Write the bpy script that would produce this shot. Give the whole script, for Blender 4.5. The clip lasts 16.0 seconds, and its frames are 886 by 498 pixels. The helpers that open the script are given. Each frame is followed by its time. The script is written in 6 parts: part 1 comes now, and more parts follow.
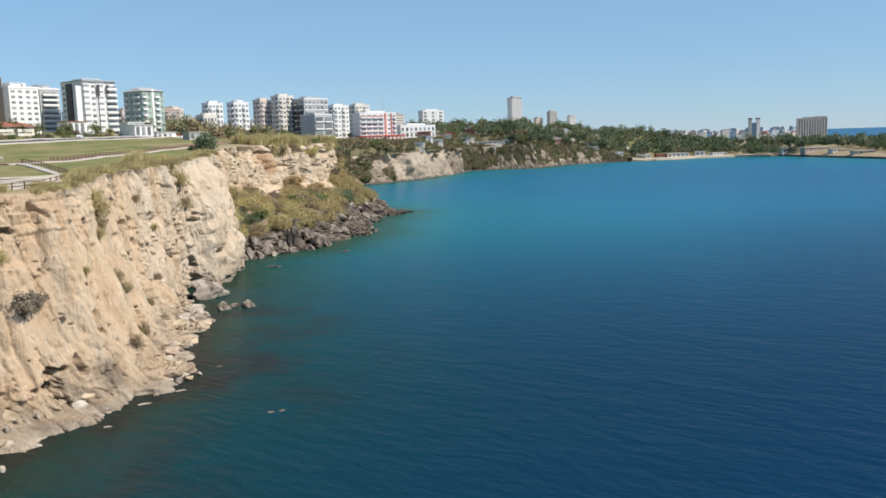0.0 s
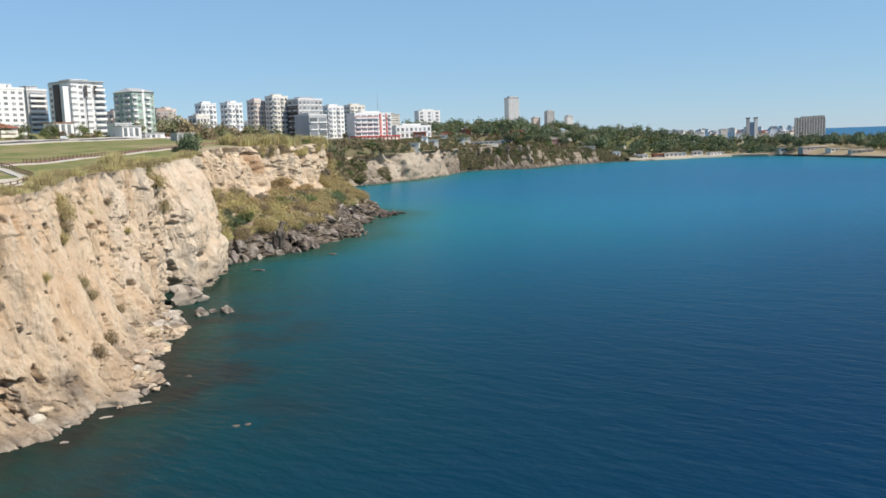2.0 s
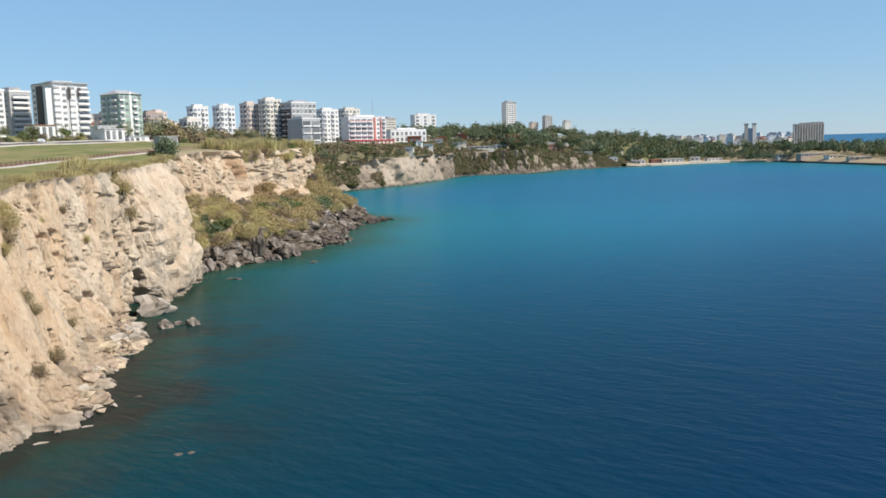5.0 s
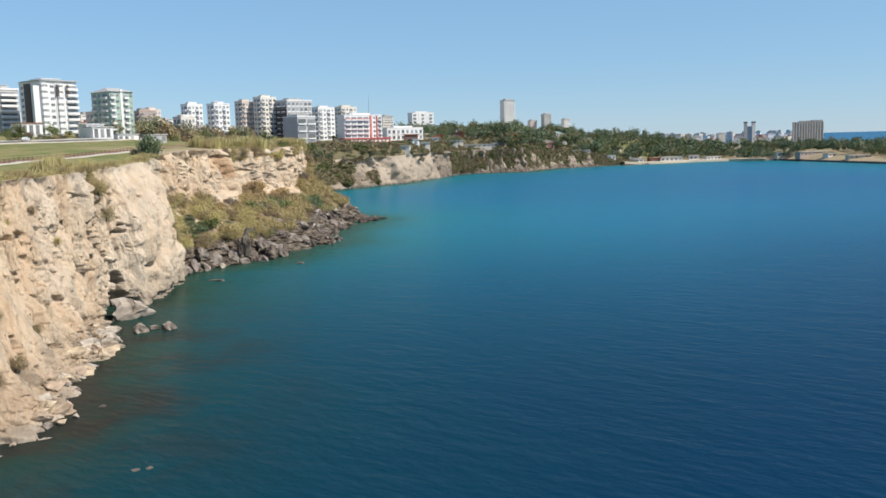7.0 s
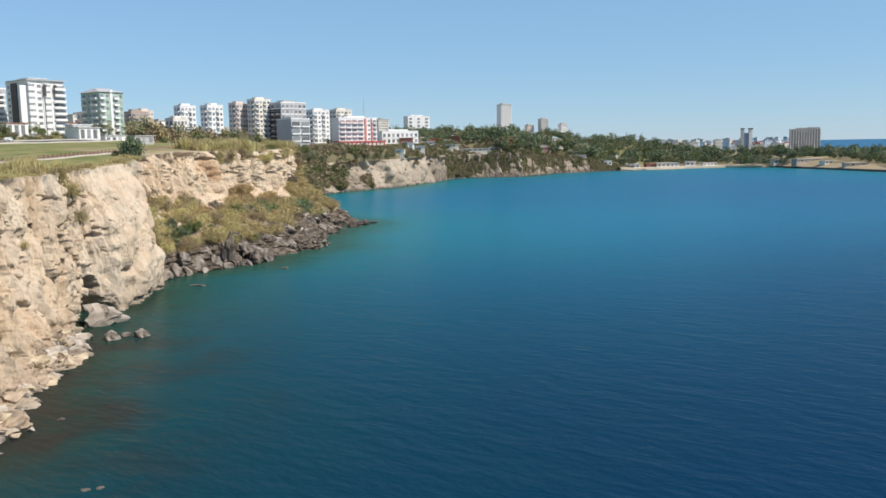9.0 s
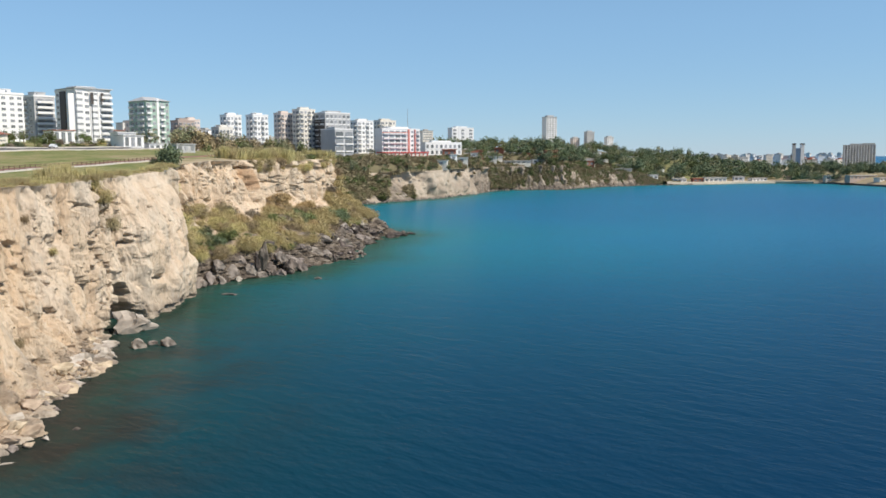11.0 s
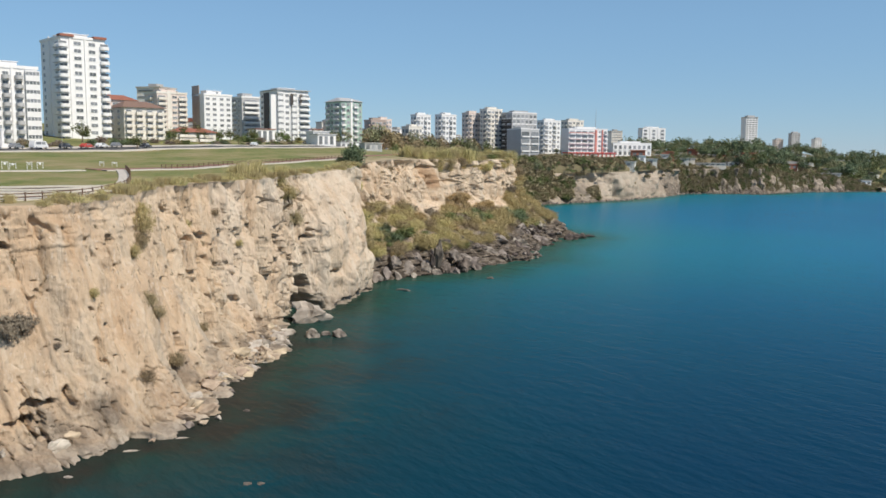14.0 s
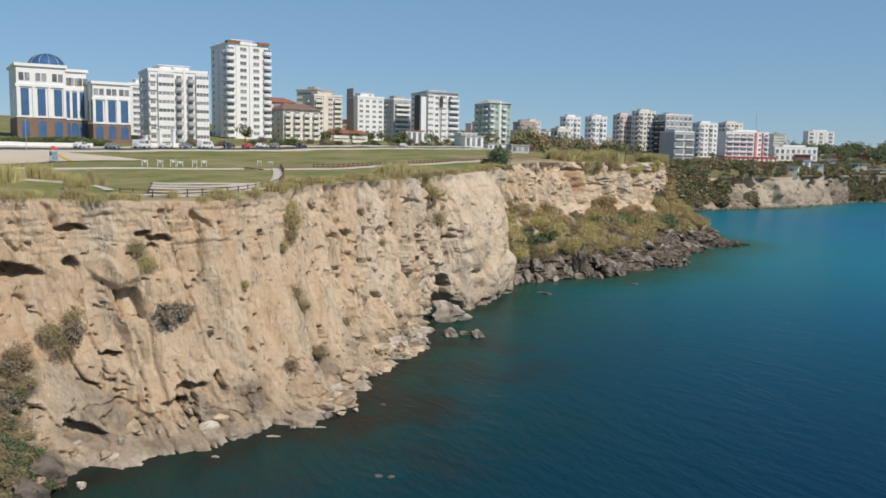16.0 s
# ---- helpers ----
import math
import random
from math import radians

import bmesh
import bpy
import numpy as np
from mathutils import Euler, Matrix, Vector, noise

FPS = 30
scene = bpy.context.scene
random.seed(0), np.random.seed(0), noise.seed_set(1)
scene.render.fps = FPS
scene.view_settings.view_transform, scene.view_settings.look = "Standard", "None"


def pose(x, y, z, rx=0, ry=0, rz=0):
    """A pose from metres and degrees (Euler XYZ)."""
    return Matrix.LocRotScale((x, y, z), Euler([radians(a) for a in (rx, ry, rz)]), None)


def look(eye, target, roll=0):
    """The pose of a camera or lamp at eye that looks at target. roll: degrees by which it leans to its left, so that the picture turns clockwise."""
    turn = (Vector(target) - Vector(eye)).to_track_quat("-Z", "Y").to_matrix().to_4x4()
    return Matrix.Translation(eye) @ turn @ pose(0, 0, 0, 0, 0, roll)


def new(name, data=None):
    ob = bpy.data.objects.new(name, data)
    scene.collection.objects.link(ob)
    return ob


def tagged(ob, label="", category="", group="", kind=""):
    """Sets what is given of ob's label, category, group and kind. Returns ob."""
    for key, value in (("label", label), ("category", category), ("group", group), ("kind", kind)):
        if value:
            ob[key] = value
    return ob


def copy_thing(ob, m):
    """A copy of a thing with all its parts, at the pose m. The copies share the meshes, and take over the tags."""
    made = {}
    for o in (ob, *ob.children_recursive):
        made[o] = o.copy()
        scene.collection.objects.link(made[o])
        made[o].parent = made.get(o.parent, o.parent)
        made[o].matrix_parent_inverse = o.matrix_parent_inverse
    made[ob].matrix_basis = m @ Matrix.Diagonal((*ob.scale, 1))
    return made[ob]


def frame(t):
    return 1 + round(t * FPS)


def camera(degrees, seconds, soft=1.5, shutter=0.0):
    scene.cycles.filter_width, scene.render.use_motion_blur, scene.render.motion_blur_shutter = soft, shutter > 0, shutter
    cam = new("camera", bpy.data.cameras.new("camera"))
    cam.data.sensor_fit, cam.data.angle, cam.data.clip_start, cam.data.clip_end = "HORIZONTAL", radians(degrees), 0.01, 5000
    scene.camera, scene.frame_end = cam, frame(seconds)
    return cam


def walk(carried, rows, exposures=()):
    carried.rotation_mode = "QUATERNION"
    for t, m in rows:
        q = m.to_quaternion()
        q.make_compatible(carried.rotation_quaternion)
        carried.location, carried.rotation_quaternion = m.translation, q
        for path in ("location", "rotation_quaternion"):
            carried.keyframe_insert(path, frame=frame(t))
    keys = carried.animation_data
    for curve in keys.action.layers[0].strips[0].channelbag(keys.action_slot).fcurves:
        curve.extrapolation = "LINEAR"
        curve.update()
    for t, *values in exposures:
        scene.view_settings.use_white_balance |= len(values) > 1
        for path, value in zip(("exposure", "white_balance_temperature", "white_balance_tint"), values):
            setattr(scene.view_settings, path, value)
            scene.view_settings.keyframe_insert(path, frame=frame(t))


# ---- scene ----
cam = camera(56.1, 16.0, soft=1.6)
ROWS = [
    (0.0, -10.49, -4.03, 36.12, -1.52, -7.48, -1.72),
    (0.5, -9.58, -2.84, 36.14, -1.47, -7.20, -1.62),
    (1.0, -8.68, -1.56, 36.16, -1.50, -7.43, -1.71),
    (1.5, -7.81, -0.39, 36.14, -1.56, -7.20, -1.67),
    (2.0, -6.92, 0.80, 36.14, -1.58, -7.47, -1.86),
    (2.5, -6.16, 2.06, 36.18, -1.60, -7.48, -1.78),
    (3.0, -5.38, 3.39, 36.20, -1.62, -7.62, -1.71),
    (3.5, -4.58, 4.73, 36.25, -1.66, -7.49, -1.50),
    (4.0, -3.74, 6.05, 36.32, -1.64, -7.43, -1.57),
    (4.5, -2.83, 7.34, 36.36, -1.66, -7.18, -1.54),
    (7.0, 1.64, 13.51, 36.50, -1.66, -7.33, -1.51),
    (7.5, 2.40, 14.75, 36.46, -1.75, -7.08, -1.29),
    (8.0, 3.26, 16.11, 36.48, -1.83, -7.01, -1.43),
    (8.5, 4.05, 17.28, 36.54, -1.89, -7.12, -1.13),
    (10.3, 6.85, 20.75, 36.52, -1.55, -6.60, -0.62),
    (10.8, 7.55, 21.66, 36.52, 0.18, -6.33, -0.40),
    (11.0, 7.81, 21.96, 36.52, 1.19, -6.26, -0.30),
    (11.5, 8.37, 22.36, 36.52, 3.60, -6.10, -0.17),
    (12.0, 9.04, 22.83, 36.62, 5.60, -6.02, -0.02),
    (12.5, 9.68, 23.15, 36.72, 7.55, -6.01, 0.15),
    (13.0, 10.32, 23.43, 36.84, 9.76, -6.14, 0.21),
    (13.5, 11.03, 23.51, 36.86, 11.78, -6.16, 0.17),
    (14.0, 11.60, 23.61, 36.97, 14.04, -6.31, 0.44),
    (14.5, 12.04, 23.69, 37.05, 16.33, -6.32, 0.63),
    (15.0, 12.41, 23.80, 37.10, 18.96, -6.30, 0.83),
    (15.5, 12.70, 23.93, 37.11, 21.50, -6.33, 0.93),
    (16.0, 12.90, 24.10, 37.02, 24.19, -6.31, 1.03),
]
walk(cam, [(t, pose(x, y, z, 90 + p, 0, w) @ pose(0, 0, 0, 0, 0, r)) for t, x, y, z, w, p, r in ROWS],
     exposures=((0.0, 0.04), (3.0, 0.07), (7.0, 0.07), (11.0, 0.05), (12.0, -0.03), (13.0, -0.08), (14.5, -0.2), (16.0, -0.36)))

# ---- light: clear sky, one sun from behind and to the right ----
SUN_AZ, SUN_EL = 111.0, 45.0          # clockwise from +y, and above the horizon
world = bpy.data.worlds.new("sky")
scene.world = world
world.use_nodes = True
wn = world.node_tree.nodes
sky = wn.new("ShaderNodeTexSky")
sky.sky_type = "NISHITA"
sky.sun_disc = False
sky.sun_elevation, sky.sun_rotation = radians(SUN_EL), radians(SUN_AZ)
sky.altitude, sky.air_density, sky.dust_density, sky.ozone_density = 40, 1.0, 0.0, 6.0
clear = wn.new("ShaderNodeMix")            # a veil of haze towards the horizon of the clear sky
clear.data_type = "RGBA"
up_dir, height, veil = wn.new("ShaderNodeTexCoord"), wn.new("ShaderNodeSeparateXYZ"), wn.new("ShaderNodeMapRange")
world.node_tree.links.new(up_dir.outputs["Generated"], height.inputs[0])
world.node_tree.links.new(height.outputs["Z"], veil.inputs["Value"])
for key, v in (("From Min", 0.15), ("From Max", 0.6), ("To Min", 0.5), ("To Max", 0.05)):      # thinner overhead
    veil.inputs[key].default_value = v
world.node_tree.links.new(veil.outputs[0], clear.inputs["Factor"])
clear.inputs["B"].default_value = (3.3, 6.1, 9.3, 1)
world.node_tree.links.new(sky.outputs[0], clear.inputs["A"])
world.node_tree.links.new(clear.outputs["Result"], wn["Background"].inputs[0])
wn["Background"].inputs[1].default_value = 0.095
sun = new("sun", bpy.data.lights.new("sun", "SUN"))
sun.data.energy, sun.data.angle, sun.data.color = 4.9, radians(0.55), (1.0, 0.92, 0.80)
ce = math.cos(radians(SUN_EL))
TO_SUN = Vector((math.sin(radians(SUN_AZ)) * ce, math.cos(radians(SUN_AZ)) * ce, math.sin(radians(SUN_EL))))
sun.matrix_world = look(TO_SUN * 500, (0, 0, 0))


# ---- materials ----
def material(name, rgb, rough=0.8, other=None, scale=2.0, fine=12.0, amount=0.5, bump=0.3, depth=0.05, metal=0.0, random_tint=0.0):
    """A surface of two colours mixed by a coarse and a fine noise, with relief."""
    m = bpy.data.materials.new(name)
    m.use_nodes = True
    n, l = m.node_tree.nodes, m.node_tree.links
    b = n["Principled BSDF"]
    b.inputs["Roughness"].default_value = rough
    b.inputs["Metallic"].default_value = metal
    tc = n.new("ShaderNodeTexCoord")
    a, f = n.new("ShaderNodeTexNoise"), n.new("ShaderNodeTexNoise")
    a.inputs["Scale"].default_value, f.inputs["Scale"].default_value = 1 / scale, fine
    a.inputs["Detail"].default_value = f.inputs["Detail"].default_value = 5
    for t in (a, f):
        l.new(tc.outputs["Object"], t.inputs["Vector"])
    s = n.new("ShaderNodeMath")
    s.operation = "ADD"
    l.new(a.outputs[0], s.inputs[0]), l.new(f.outputs[0], s.inputs[1])
    r = n.new("ShaderNodeMapRange")
    r.inputs["From Min"].default_value, r.inputs["From Max"].default_value = 0.75, 1.3
    r.inputs["To Max"].default_value = amount
    l.new(s.outputs[0], r.inputs["Value"])
    mix = n.new("ShaderNodeMix")
    mix.data_type = "RGBA"
    mix.inputs["A"].default_value = (*rgb, 1)
    mix.inputs["B"].default_value = (*(other or [c * 0.6 for c in rgb]), 1)
    l.new(r.outputs[0], mix.inputs["Factor"])
    out = mix.outputs["Result"]
    if random_tint:
        o, hs = n.new("ShaderNodeObjectInfo"), n.new("ShaderNodeHueSaturation")
        mr = n.new("ShaderNodeMapRange")
        mr.inputs["To Min"].default_value, mr.inputs["To Max"].default_value = 1 - random_tint, 1 + random_tint
        l.new(o.outputs["Random"], mr.inputs["Value"]), l.new(mr.outputs[0], hs.inputs["Value"])
        mh = n.new("ShaderNodeMapRange")
        mh.inputs["To Min"].default_value, mh.inputs["To Max"].default_value = 0.5 - random_tint * 0.09, 0.5 + random_tint * 0.05
        l.new(o.outputs["Random"], mh.inputs["Value"]), l.new(mh.outputs[0], hs.inputs["Hue"])
        l.new(out, hs.inputs["Color"])
        out = hs.outputs[0]
    l.new(out, b.inputs["Base Color"])
    if bump:
        bn = n.new("ShaderNodeBump")
        bn.inputs["Strength"].default_value, bn.inputs["Distance"].default_value = bump, depth
        l.new(f.outputs[0], bn.inputs["Height"]), l.new(bn.outputs[0], b.inputs["Normal"])
    return m


def ramp(n, stops, kind="LINEAR"):
    r = n.new("ShaderNodeValToRGB")
    r.color_ramp.interpolation = kind
    while len(r.color_ramp.elements) < len(stops):
        r.color_ramp.elements.new(0.5)
    for e, (p, c) in zip(r.color_ramp.elements, stops):
        e.position, e.color = p, (*c, 1)
    return r


def noise_node(n, l, vec, scale, detail=6, rough=0.55):
    t = n.new("ShaderNodeTexNoise")
    t.inputs["Scale"].default_value, t.inputs["Detail"].default_value, t.inputs["Roughness"].default_value = scale, detail, rough
    l.new(vec, t.inputs["Vector"])
    return t.outputs[0]


def stretched(n, l, vec, x, y, z):
    t = n.new("ShaderNodeMapping")
    t.inputs["Scale"].default_value = (x, y, z)
    l.new(vec, t.inputs["Vector"])
    return t.outputs[0]


def mixed(n, l, fac, a, b, kind="MIX"):
    m = n.new("ShaderNodeMix")
    m.data_type, m.blend_type = "RGBA", kind
    for key, v in (("Factor", fac), ("A", a), ("B", b)):
        if isinstance(v, (int, float)):
            m.inputs[key].default_value = v
        elif isinstance(v, tuple):
            m.inputs[key].default_value = (*v, 1)
        else:
            l.new(v, m.inputs[key])
    return m.outputs["Result"]


def span(n, l, v, a, b):
    r = n.new("ShaderNodeMapRange")
    r.inputs["From Min"].default_value, r.inputs["From Max"].default_value = a, b
    l.new(v, r.inputs["Value"])
    return r.outputs[0]


def cliff_material(name, grey):
    """Tufa: cream and tan, orange seeps, grey weathered crust, by noise of the rock itself; a dark foot rock by the attribute 'foot'."""
    m = bpy.data.materials.new(name)
    m.use_nodes = True
    n, l = m.node_tree.nodes, m.node_tree.links
    b = n["Principled BSDF"]
    b.inputs["Roughness"].default_value = 0.93
    b.inputs["Specular IOR Level"].default_value = 0.2
    v = n.new("ShaderNodeTexCoord").outputs["Object"]
    flow = stretched(n, l, v, 1, 1, 0.28)
    base = ramp(n, [(0.28, (0.473, 0.334, 0.216)), (0.43, (0.583, 0.430, 0.292)), (0.57, (0.631, 0.491, 0.348)), (0.74, (0.670, 0.554, 0.423))])
    l.new(noise_node(n, l, flow, 0.16, 9, 0.62), base.inputs[0])
    c = base.outputs[0]
    c = mixed(n, l, span(n, l, noise_node(n, l, flow, 0.07, 6), 0.57, 0.76), c, (0.521, 0.352, 0.216))
    c = mixed(n, l, span(n, l, noise_node(n, l, stretched(n, l, v, 1.3, 1.3, 0.5), 0.11, 8, 0.6), 0.50, 0.70), c, (0.458, 0.387, 0.301))
    drip = noise_node(n, l, stretched(n, l, v, 1, 1, 0.10), 0.55, 6, 0.6)        # seeps running down the face
    c = mixed(n, l, span(n, l, drip, 0.54, 0.78), c, (0.395, 0.295, 0.196))
    c = mixed(n, l, span(n, l, drip, 0.46, 0.24), c, (0.662, 0.557, 0.430))
    fleck = noise_node(n, l, stretched(n, l, v, 1, 1, 0.6), 0.75, 6, 0.62)
    c = mixed(n, l, span(n, l, fleck, 0.635, 0.67), c, (0.213, 0.166, 0.102))       # tufts of moss and dry weed
    speck = noise_node(n, l, stretched(n, l, v, 1, 1, 0.55), 1.5, 6, 0.7)
    c = mixed(n, l, span(n, l, speck, 0.63, 0.74), c, (0.301, 0.220, 0.148))
    c = mixed(n, l, span(n, l, speck, 0.43, 0.31), c, (0.670, 0.564, 0.446))
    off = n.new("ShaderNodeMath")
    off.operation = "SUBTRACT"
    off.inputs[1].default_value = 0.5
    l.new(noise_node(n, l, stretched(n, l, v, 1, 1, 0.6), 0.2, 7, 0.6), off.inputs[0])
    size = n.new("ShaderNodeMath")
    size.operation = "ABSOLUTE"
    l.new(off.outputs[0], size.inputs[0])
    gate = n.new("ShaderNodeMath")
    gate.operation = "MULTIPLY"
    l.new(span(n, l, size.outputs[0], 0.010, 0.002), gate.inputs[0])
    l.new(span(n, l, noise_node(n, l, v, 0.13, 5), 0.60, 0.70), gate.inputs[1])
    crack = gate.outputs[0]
    # crack shade painted into the rock colour; b3 cuts the same lines as relief
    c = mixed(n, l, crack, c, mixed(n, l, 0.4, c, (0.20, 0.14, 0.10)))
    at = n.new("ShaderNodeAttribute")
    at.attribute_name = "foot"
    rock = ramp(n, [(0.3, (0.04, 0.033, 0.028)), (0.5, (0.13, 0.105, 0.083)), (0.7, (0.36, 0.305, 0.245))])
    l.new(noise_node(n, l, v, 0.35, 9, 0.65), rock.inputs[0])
    lime = n.new("ShaderNodeAttribute")
    lime.attribute_name = "pale"
    c = mixed(n, l, lime.outputs["Fac"], c, mixed(n, l, 0.62, c, (0.68, 0.61, 0.515)))
    seep = n.new("ShaderNodeAttribute")
    seep.attribute_name = "rust"
    c = mixed(n, l, seep.outputs["Fac"], c, mixed(n, l, 0.75, c, (0.42, 0.235, 0.115)))
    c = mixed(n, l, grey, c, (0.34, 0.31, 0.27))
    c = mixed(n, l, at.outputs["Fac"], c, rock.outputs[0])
    l.new(c, b.inputs["Base Color"])
    fine, mid = noise_node(n, l, flow, 2.2, 10, 0.65), noise_node(n, l, v, 0.8, 8, 0.6)
    b1, b2 = n.new("ShaderNodeBump"), n.new("ShaderNodeBump")
    b1.inputs["Strength"].default_value, b1.inputs["Distance"].default_value = 0.9, 0.5
    b2.inputs["Strength"].default_value, b2.inputs["Distance"].default_value = 0.55, 0.9
    l.new(fine, b1.inputs["Height"]), l.new(mid, b2.inputs["Height"])
    b3 = n.new("ShaderNodeBump")
    b3.invert = True
    b3.inputs["Strength"].default_value, b3.inputs["Distance"].default_value = 0.7, 0.6
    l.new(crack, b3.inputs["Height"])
    l.new(b1.outputs[0], b2.inputs["Normal"]), l.new(b2.outputs[0], b3.inputs["Normal"]), l.new(b3.outputs[0], b.inputs["Normal"])
    return m


def sea_material():
    m = bpy.data.materials.new("sea_water")
    m.use_nodes = True
    n, l = m.node_tree.nodes, m.node_tree.links
    n.remove(n["Principled BSDF"])
    b, g, fr, ms, part_of = (n.new("ShaderNode" + k) for k in ("BsdfDiffuse", "BsdfGlossy", "Fresnel", "MixShader", "Math"))
    g.inputs["Roughness"].default_value = 0.2
    fr.inputs["IOR"].default_value = 1.33
    part_of.operation = "MULTIPLY"
    part_of.inputs[1].default_value = 0.38
    l.new(fr.outputs[0], part_of.inputs[0]), l.new(part_of.outputs[0], ms.inputs[0])
    l.new(b.outputs[0], ms.inputs[1]), l.new(g.outputs[0], ms.inputs[2]), l.new(ms.outputs[0], n["Material Output"].inputs[0])
    v = n.new("ShaderNodeTexCoord").outputs["Object"]
    at, bay = n.new("ShaderNodeAttribute"), n.new("ShaderNodeAttribute")
    at.attribute_name, bay.attribute_name = "offshore", "bay"
    patch = noise_node(n, l, v, 0.011, 6, 0.6)
    add = n.new("ShaderNodeMath")
    add.operation = "MULTIPLY_ADD"
    l.new(patch, add.inputs[0])
    add.inputs[1].default_value = 0.30
    l.new(at.outputs["Fac"], add.inputs[2])
    open_sea = ramp(n, [(0.12, (0.0177, 0.0259, 0.0206)), (0.20, (0.0099, 0.0418, 0.0360)), (0.38, (0.0049, 0.0447, 0.0566)), (0.7, (0.0029, 0.0338, 0.0783)), (1.0, (0.0029, 0.0319, 0.0927))])
    shallow = ramp(n, [(0.12, (0.0381, 0.0960, 0.0643)), (0.24, (0.0179, 0.1243, 0.1030)), (0.42, (0.0056, 0.1751, 0.2340)), (0.75, (0.0045, 0.1559, 0.2808)), (1.0, (0.0056, 0.1220, 0.2597))])
    for r in (open_sea, shallow):
        l.new(add.outputs[0], r.inputs[0])
    c = mixed(n, l, bay.outputs["Fac"], open_sea.outputs[0], shallow.outputs[0])
    # dark weed and sunken rock showing through near the shore
    weed = span(n, l, noise_node(n, l, v, 0.05, 6, 0.6), 0.44, 0.60)
    near = span(n, l, at.outputs["Fac"], 0.36, 0.10)
    mul = n.new("ShaderNodeMath")
    mul.operation = "MULTIPLY"
    l.new(weed, mul.inputs[0]), l.new(near, mul.inputs[1])
    inshore = n.new("ShaderNodeMath")
    inshore.operation = "MULTIPLY"
    l.new(mul.outputs[0], inshore.inputs[0]), l.new(span(n, l, bay.outputs["Fac"], 0.30, 0.08), inshore.inputs[1])
    c = mixed(n, l, inshore.outputs[0], c, (0.022, 0.025, 0.022))
    l.new(c, b.inputs["Color"])
    turn = n.new("ShaderNodeMapping")
    turn.inputs["Rotation"].default_value = (0, 0, radians(38))
    l.new(v, turn.inputs["Vector"])
    t = turn.outputs[0]
    w1 = noise_node(n, l, stretched(n, l, t, 0.09, 0.17, 1), 1.0, 3, 0.5)
    w2 = noise_node(n, l, stretched(n, l, t, 0.26, 0.55, 1), 1.0, 5, 0.55)
    b1, b2 = n.new("ShaderNodeBump"), n.new("ShaderNodeBump")
    b1.inputs["Strength"].default_value, b1.inputs["Distance"].default_value = 0.32, 1.0
    b2.inputs["Strength"].default_value, b2.inputs["Distance"].default_value = 0.8, 0.34
    l.new(w1, b1.inputs["Height"]), l.new(w2, b2.inputs["Height"])
    l.new(b1.outputs[0], b2.inputs["Normal"])
    for k in (b, g, fr):
        l.new(b2.outputs[0], k.inputs["Normal"])
    return m


def ground_material():
    """Park lawn, dry meadow and bare soil by noise, with earth along the cliff's lip (attribute 'lip')."""
    m = bpy.data.materials.new("park_ground")
    m.use_nodes = True
    n, l = m.node_tree.nodes, m.node_tree.links
    b = n["Principled BSDF"]
    b.inputs["Roughness"].default_value = 0.95
    v = n.new("ShaderNodeTexCoord").outputs["Object"]
    grass = ramp(n, [(0.36, (0.10, 0.145, 0.028)), (0.46, (0.165, 0.185, 0.045)), (0.54, (0.235, 0.215, 0.08)), (0.66, (0.34, 0.27, 0.145))])
    l.new(noise_node(n, l, stretched(n, l, v, 2.0, 0.7, 1), 0.06, 10, 0.72), grass.inputs[0])
    c = mixed(n, l, span(n, l, noise_node(n, l, v, 0.6, 8, 0.7), 0.45, 0.75), grass.outputs[0], (0.27, 0.24, 0.11))
    at, litter = n.new("ShaderNodeAttribute"), n.new("ShaderNodeAttribute")
    at.attribute_name, litter.attribute_name = "lip", "litter"
    c = mixed(n, l, at.outputs["Fac"], c, (0.42, 0.33, 0.21))
    c = mixed(n, l, litter.outputs["Fac"], c, (0.135, 0.115, 0.065))
    l.new(c, b.inputs["Base Color"])
    bp = n.new("ShaderNodeBump")
    bp.inputs["Strength"].default_value, bp.inputs["Distance"].default_value = 0.6, 0.2
    l.new(noise_node(n, l, v, 4, 6, 0.7), bp.inputs["Height"]), l.new(bp.outputs[0], b.inputs["Normal"])
    return m


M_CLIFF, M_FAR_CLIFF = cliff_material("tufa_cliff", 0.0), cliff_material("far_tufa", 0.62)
M_SEA, M_GROUND = sea_material(), ground_material()
M_ROCK = material("grey_limestone", (0.34, 0.295, 0.25), 0.9, (0.09, 0.075, 0.062), 2.0, 1.5, 1.0, 0.8, 0.4, random_tint=0.25)
M_PALE_ROCK = material("pale_limestone", (0.56, 0.50, 0.425), 0.9, (0.26, 0.22, 0.175), 2.0, 1.2, 1.0, 0.8, 0.4, random_tint=0.15)
M_DARK_ROCK = material("dark_sea_rock", (0.19, 0.155, 0.125), 0.85, (0.04, 0.033, 0.028), 1.5, 1.2, 1.0, 0.8, 0.4, random_tint=0.3)
M_LEAF = material("broadleaf", (0.105, 0.145, 0.045), 0.7, (0.16, 0.18, 0.06), 1.5, 4, 0.8, 0, random_tint=0.3)
# needle green lightened so the colour carries haze over the far wood
M_PINE = material("pine_needles", (0.10, 0.135, 0.07), 0.75, (0.15, 0.175, 0.09), 1.5, 4, 0.8, 0, random_tint=0.3)
M_SCRUB = material("dry_scrub_leaves", (0.46, 0.40, 0.17), 0.8, (0.53, 0.44, 0.22), 1.2, 4, 0.8, 0, random_tint=0.16)
